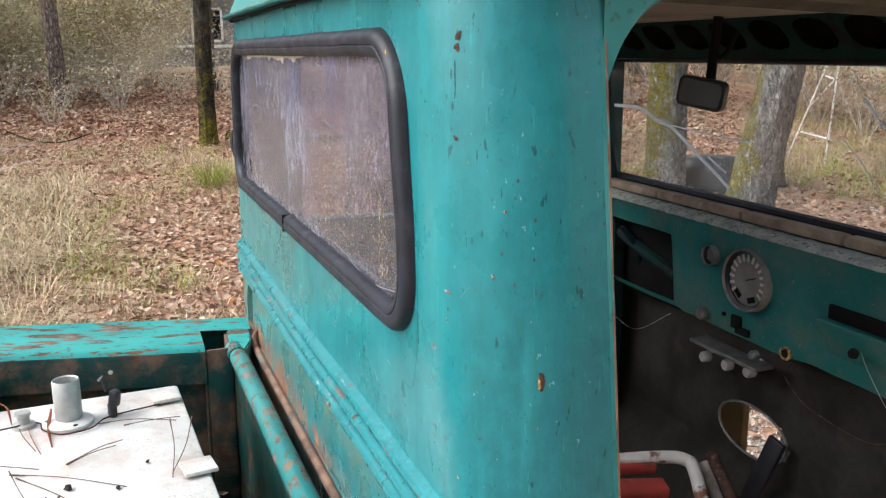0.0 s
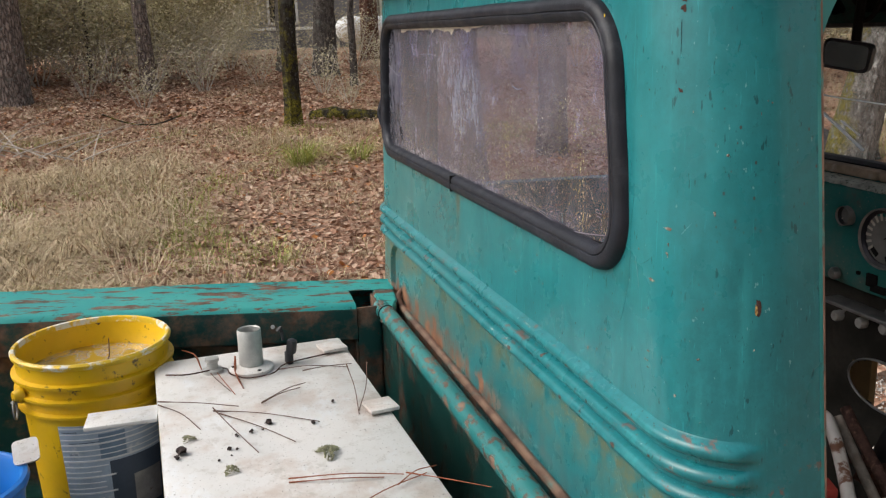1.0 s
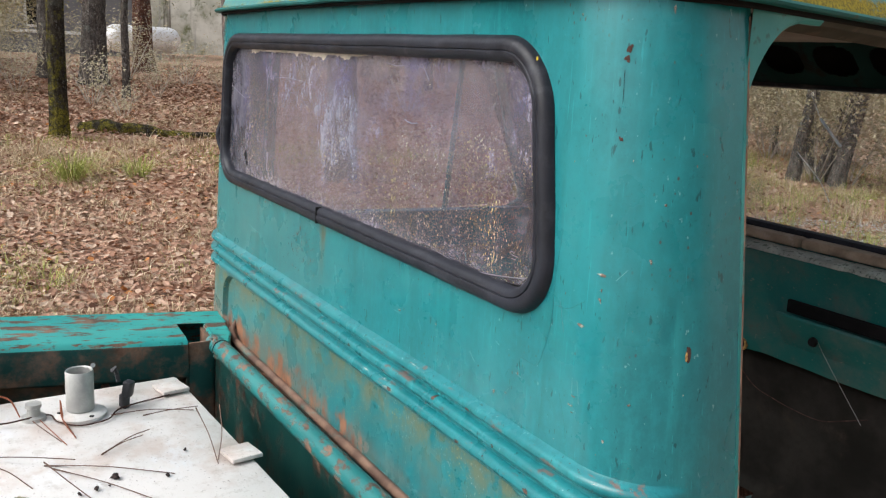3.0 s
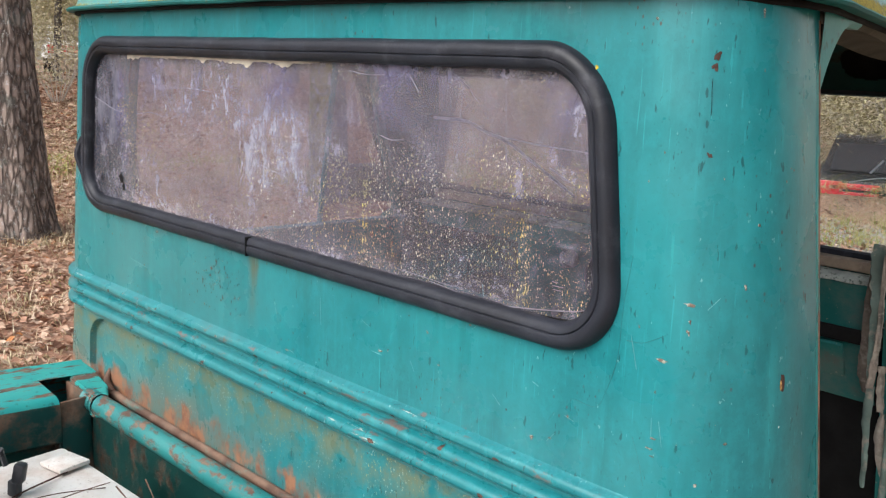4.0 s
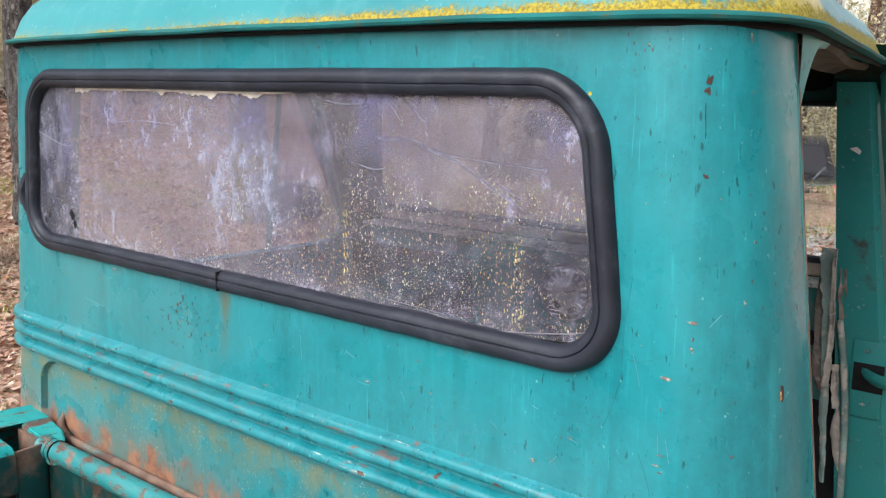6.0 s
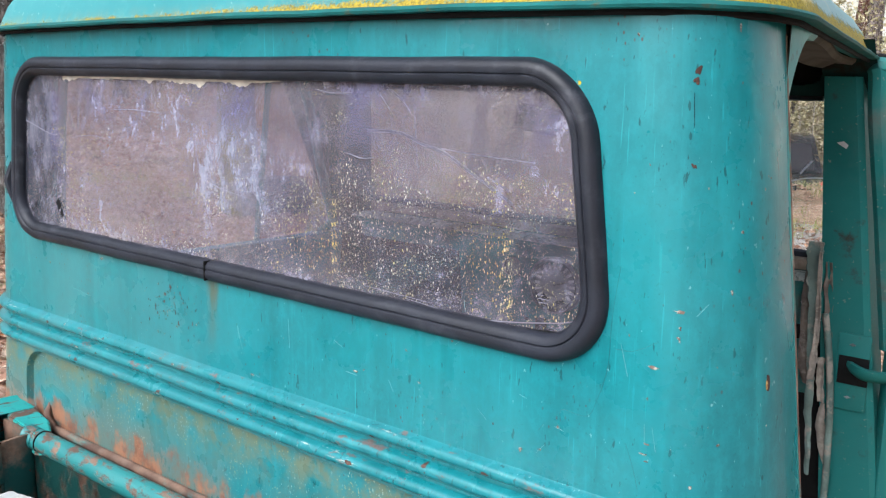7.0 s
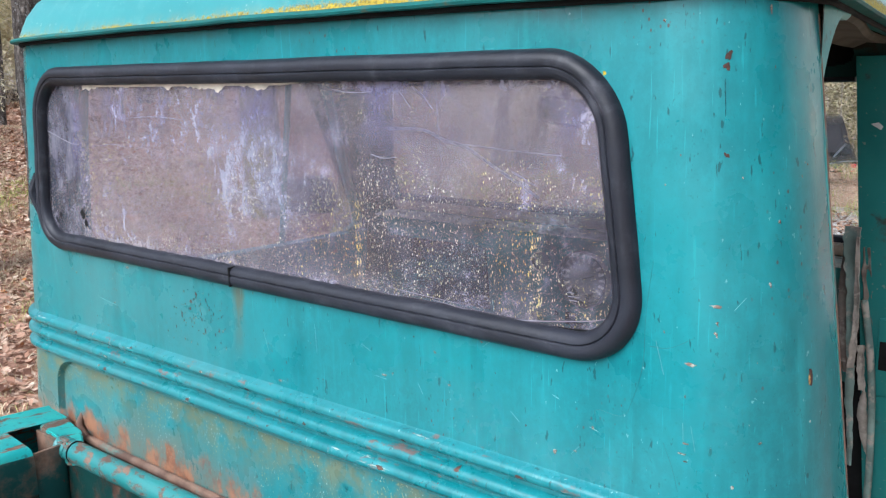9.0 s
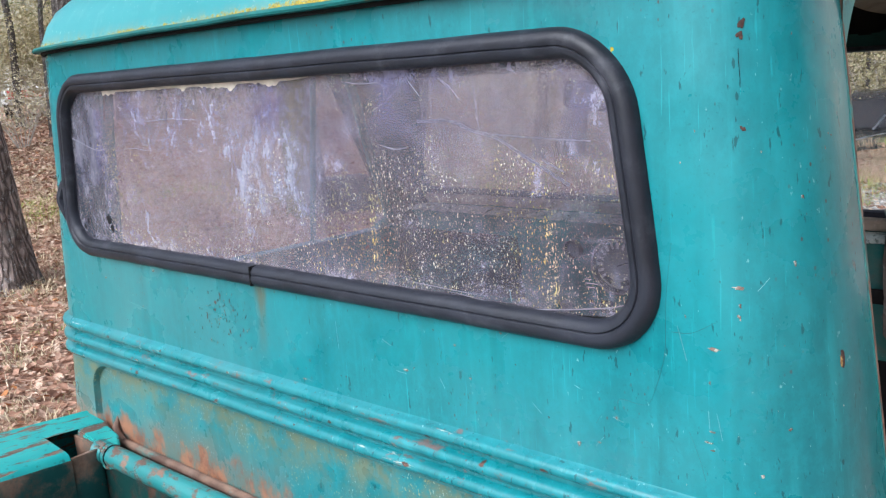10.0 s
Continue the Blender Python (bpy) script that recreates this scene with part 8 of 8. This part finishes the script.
def parked_car(at, turn, label, paint):
    x, y = at
    th = thing("parked_car", (0, 0, 0), label, "car")
    prof = [(-2.15, 0.45), (-2.2, 0.62), (-2.12, 0.86), (-1.75, 0.95), (-1.15, 1.02), (-0.95, 1.04), (1.0, 1.0), (1.9, 0.88), (2.15, 0.7), (2.2, 0.45)]
    bm = bmesh.new()
    rows = []
    for s in (-0.86, -0.84, -0.78, 0, 0.78, 0.84, 0.86):
        top = 0.0 if abs(s) < 0.8 else (0.02 if abs(s) < 0.85 else 0.08)
        rows.append([bm.verts.new((s, yy, zz - (top if zz > 0.8 else 0))) for yy, zz in prof])
    for a, b in zip(rows, rows[1:]):
        for k in range(len(prof) - 1):
            bm.faces.new((a[k], a[k + 1], b[k + 1], b[k]))
    bm.faces.new(rows[0])
    bm.faces.new(rows[-1][::-1])
    bmesh.ops.recalc_face_normals(bm, faces=bm.faces)
    body = part("car_body", bm, paint, None)
    cab_prof = [(-1.75, 0.93), (-1.15, 1.42), (-0.6, 1.50), (0.25, 1.48), (1.0, 0.98)]
    bm = bmesh.new()
    rows = [[bm.verts.new((s * (1 - 0.16 * (zz - 0.95) / 0.5), yy, zz)) for yy, zz in cab_prof] for s in (-0.80, 0, 0.80)]
    for a, b in zip(rows, rows[1:]):
        for k in range(4):
            bm.faces.new((a[k], a[k + 1], b[k + 1], b[k]))
    bm.faces.new(rows[0])
    bm.faces.new(rows[-1][::-1])
    bmesh.ops.recalc_face_normals(bm, faces=bm.faces)
    roof = part("greenhouse", bm, paint, None)
    obs = [body, roof]
    for yy0, z0_, yy1, z1_, w in ((-1.71, 0.975, -1.22, 1.375, 0.68), (0.94, 1.03, 0.34, 1.44, 0.68)):
        bm = bmesh.new()
        dy = -0.012 if yy0 < 0 else 0.012
        vs = [bm.verts.new(v) for v in ((-w, yy0 + dy, z0_ + 0.012), (w, yy0 + dy, z0_ + 0.012), (w * 0.9, yy1 + dy, z1_ + 0.012), (-w * 0.9, yy1 + dy, z1_ + 0.012))]
        bm.faces.new(vs)
        obs.append(part("car_window", bm, M["mirror"] if yy0 > 0 else M["black_plastic"], None))
    for s in (-1, 1):
        bm = bmesh.new()
        box(bm, (min(s * (0.45 if s < 0 else 0.74), s * 0.84), -2.215, 0.60), (max(s * (0.45 if s < 0 else 0.74), s * 0.84), -2.13, 0.85), 0.02)
        obs.append(part("tail_lamp", bm, M["lamp_red"], None))
    bm = bmesh.new()
    box(bm, (-0.46, -2.21, 0.74), (0.08, -2.15, 0.83), 0.02)
    box(bm, (-0.46, -2.20, 0.60), (0.08, -2.15, 0.70), 0.02)
    obs.append(part("lamp_strip", bm, M["lamp_red"], None))
    bm = bmesh.new()
    box(bm, (-0.84, -2.27, 0.42), (0.84, -2.10, 0.60), 0.04)
    obs.append(part("bumper", bm, M["galv"], None))
    for s in (-1, 1):
        for yy in (-1.35, 1.35):
            at_ = Matrix.Translation((s * 0.74, yy, 0.32)) @ pose(0, 0, 0, 0, 90, 0)
            bm = bmesh.new()
            lathe(bm, [(0.19, -0.1), (0.30, -0.1), (0.32, -0.06), (0.32, 0.06), (0.30, 0.1), (0.19, 0.1)], 28, at_, closed=True)
            w = part("wheel", bm, M["tyre"], None)
            bm = bmesh.new()
            lathe(bm, [(0, -0.07), (0.2, -0.09), (0.2, 0.09), (0, 0.07)], 20, at_)
            part("rim", bm, M["steel"], w)
            obs.append(w)
    for o in obs:
        o.parent = th
    th.matrix_basis = pose(x, y, ground_z(x, y) - 0.02, 0, 0, turn)
    return th


parked_car((-4.05, 15.6), 17.5, "dark car with red tail lamps parked beyond the gravel track", M["carblack"])
parked_car((-27.5, 11.8), 70, "silver-white car parked far off among the trees", M["white"])


# ---- leaves, grass, gravel ----
def sector(a0, a1, d0, d1, power=0.75, cx=1.2, cy=-0.3):
    def place():
        a = radians(random.uniform(a0, a1))
        d = d0 + (d1 - d0) * random.random() ** (1 / power)
        x, y = cx + d * math.cos(a), cy + d * math.sin(a)
        return x, y, ground_z(x, y) + 0.012 + 0.03 * random.random()
    return place


random.seed(21)
tagged(new("fallen_leaves", leaf_mesh(84000, sector(140, 200, 4.6, 20, 1.15), 0.056, M["leaves"], "fallen_leaves")), "carpet of fallen brown and russet oak leaves", "fallen leaves", kind="stuff")
tagged(new("fallen_leaves", leaf_mesh(46000, sector(142, 202, 13, 30, 1.0), 0.085, M["leaves"], "fallen_leaves")), "russet leaf carpet farther in the woods", "fallen leaves", kind="stuff")
tagged(new("fallen_leaves", leaf_mesh(22000, sector(94, 141, 3.6, 22, 1.2), 0.072, M["leaves"], "fallen_leaves")), "fallen leaves beyond the gravel track", "fallen leaves", kind="stuff")


def blades(clumps, mat, name):
    verts, faces = [], []
    for x, y, n, h, sp, lay in clumps:
        z = ground_z(x, y)
        for k in range(n):
            a = random.random() * 2 * math.pi
            r = sp * math.sqrt(random.random())
            b = Vector((x + r * math.cos(a), y + r * math.sin(a), z))
            out = Vector((math.cos(a) * random.uniform(0.2, 1), math.sin(a) * random.uniform(0.2, 1), 0)) * lay + Vector((random.gauss(0, 0.25), random.gauss(0, 0.25), 0))
            hh = h * random.uniform(0.5, 1.2)
            p1 = b + Vector((out.x * 0.35, out.y * 0.35, 0.75)) * hh * 0.6
            p2 = b + Vector((out.x, out.y, max(0.12, 0.95 - 0.8 * lay * random.random()))) * hh
            w = Vector((-math.sin(a), math.cos(a), 0)) * random.uniform(0.0018, 0.004)
            i = len(verts)
            verts += [tuple(b - w), tuple(b + w), tuple(p1 + w * 0.8), tuple(p1 - w * 0.8), tuple(p2)]
            faces += [(i, i + 1, i + 2, i + 3), (i + 3, i + 2, i + 4)]
    return raw(name, verts, faces, mat)


def clumps(count, place, n, h, sp, lay, keep):
    out = []
    while len(out) < count:
        x, y, _ = place()
        if random.random() < keep(x, y):
            out.append((x, y, n, h * random.uniform(0.6, 1.2), sp, lay))
    return out


def grassy(x, y):
    g = noise.noise((x * 0.28, y * 0.28, 4.0)) + 0.5 * noise.noise((x * 0.9, y * 0.9, 1.0))
    return min(1, max(0.02, 0.35 + 0.9 * g + 0.5 * smooth01((-y - 0.2) / 1.5) * smooth01((9 + x) / 2)))


tagged(new("dry_grass", blades(clumps(1900, sector(142, 202, 4.4, 19, 1.0), 30, 0.14, 0.17, 1.7, grassy), M["straw"], "dry_grass")), "matted dry straw-coloured grass", "grass", kind="stuff")
tagged(new("dry_grass", blades(clumps(190, sector(164, 206, 4.6, 10.5, 0.9), 70, 0.30, 0.26, 3.0, lambda x, y: smooth01((-y - 0.1) / 1.2) * (0.35 + 0.65 * smooth01((9.5 + x) / 2)) * max(0.04, 0.25 + 1.6 * noise.noise((x * 0.8, y * 0.8, 6.0)))), M["straw"], "dry_grass")), "long swirled dry grass", "grass", kind="stuff")
tagged(new("dry_grass", blades(clumps(420, sector(95, 140, 11.5, 22, 0.9), 24, 0.30, 0.16, 0.8, lambda x, y: 0.8), M["straw"], "dry_grass")), "dry grass beyond the gravel track", "grass", kind="stuff")
tagged(new("green_grass", blades(clumps(300, sector(142, 200, 5.5, 12, 0.9), 22, 0.15, 0.20, 1.3, lambda x, y: 0.03 + 2 * max(0, noise.noise((x * 0.5, y * 0.5, 8)) - 0.12)), M["green"], "green_grass")), "sparse green winter grass in the litter", "grass", kind="stuff")
tagged(new("green_grass", blades(clumps(620, sector(97, 138, 10.0, 19, 0.9), 20, 0.26, 0.18, 0.8, lambda x, y: 0.6), M["green"], "green_grass")), "green grass along the track", "grass", kind="stuff")
for x, y, n, h, sp, lay, mk in ((-7.85, 0.72, 240, 0.50, 0.13, 1.7, "green"), (-7.85, 1.35, 120, 0.40, 0.12, 1.7, "green"), (-8.5, 1.0, 180, 0.42, 0.26, 1.6, "straw"), (-9.3, 0.55, 160, 0.40, 0.25, 1.5, "straw"), (-9.9, 1.7, 150, 0.30, 0.40, 0.8, "straw"), (-9.7, 2.5, 150, 0.30, 0.40, 0.8, "straw"), (-6.1, -0.5, 60, 0.24, 0.25, 0.9, "green"), (-6.9, 9.0, 160, 0.75, 0.16, 1.0, "straw"), (-7.6, 2.2, 60, 0.28, 0.15, 0.8, "green"), (-7.4, 2.35, 70, 0.3, 0.2, 0.8, "green")):
    me = blades([(x, y, n, h, sp, lay)], M[mk], "grass_tuft")
    me.transform(Matrix.Translation((-x, -y, -ground_z(x, y))))
    tf = new("grass_tuft", me)
    tf.location = (x, y, ground_z(x, y))
    tagged(tf, "green tuft of long arching grass" if mk == "green" else "dry straw-coloured grass tuft", "grass tuft", "grass tufts")


def stones(count, place, lo, hi):
    verts, faces = [], []
    for k in range(count):
        x, y = place()
        z = ground_z(x, y) + 0.012
        s = random.uniform(lo, hi)
        i = len(verts)
        a = random.random() * 6.28
        for q in range(4):
            verts.append((x + s * math.cos(a + q * 1.57) * random.uniform(0.7, 1.2), y + s * math.sin(a + q * 1.57) * random.uniform(0.7, 1.2), z - 0.004))
        verts.append((x + random.gauss(0, 0.2 * s), y, z + s * 0.7))
        faces += [(i, i + 1, i + 4), (i + 1, i + 2, i + 4), (i + 2, i + 3, i + 4), (i + 3, i, i + 4)]
    return raw("gravel", verts, faces, M["gravel"])


tagged(new("gravel", stones(11000, lambda: (random.uniform(-5.5, 3.0), 6.8 + 5.2 * random.random()), 0.008, 0.028)), "loose pale gravel on the track", "gravel", kind="stuff")
tagged(new("gravel", stones(16000, lambda: (random.uniform(-2.8, -0.6), random.uniform(1.3, 3.5)), 0.003, 0.010)), "pale gravel and chips beside the front wheel", "gravel", kind="stuff")
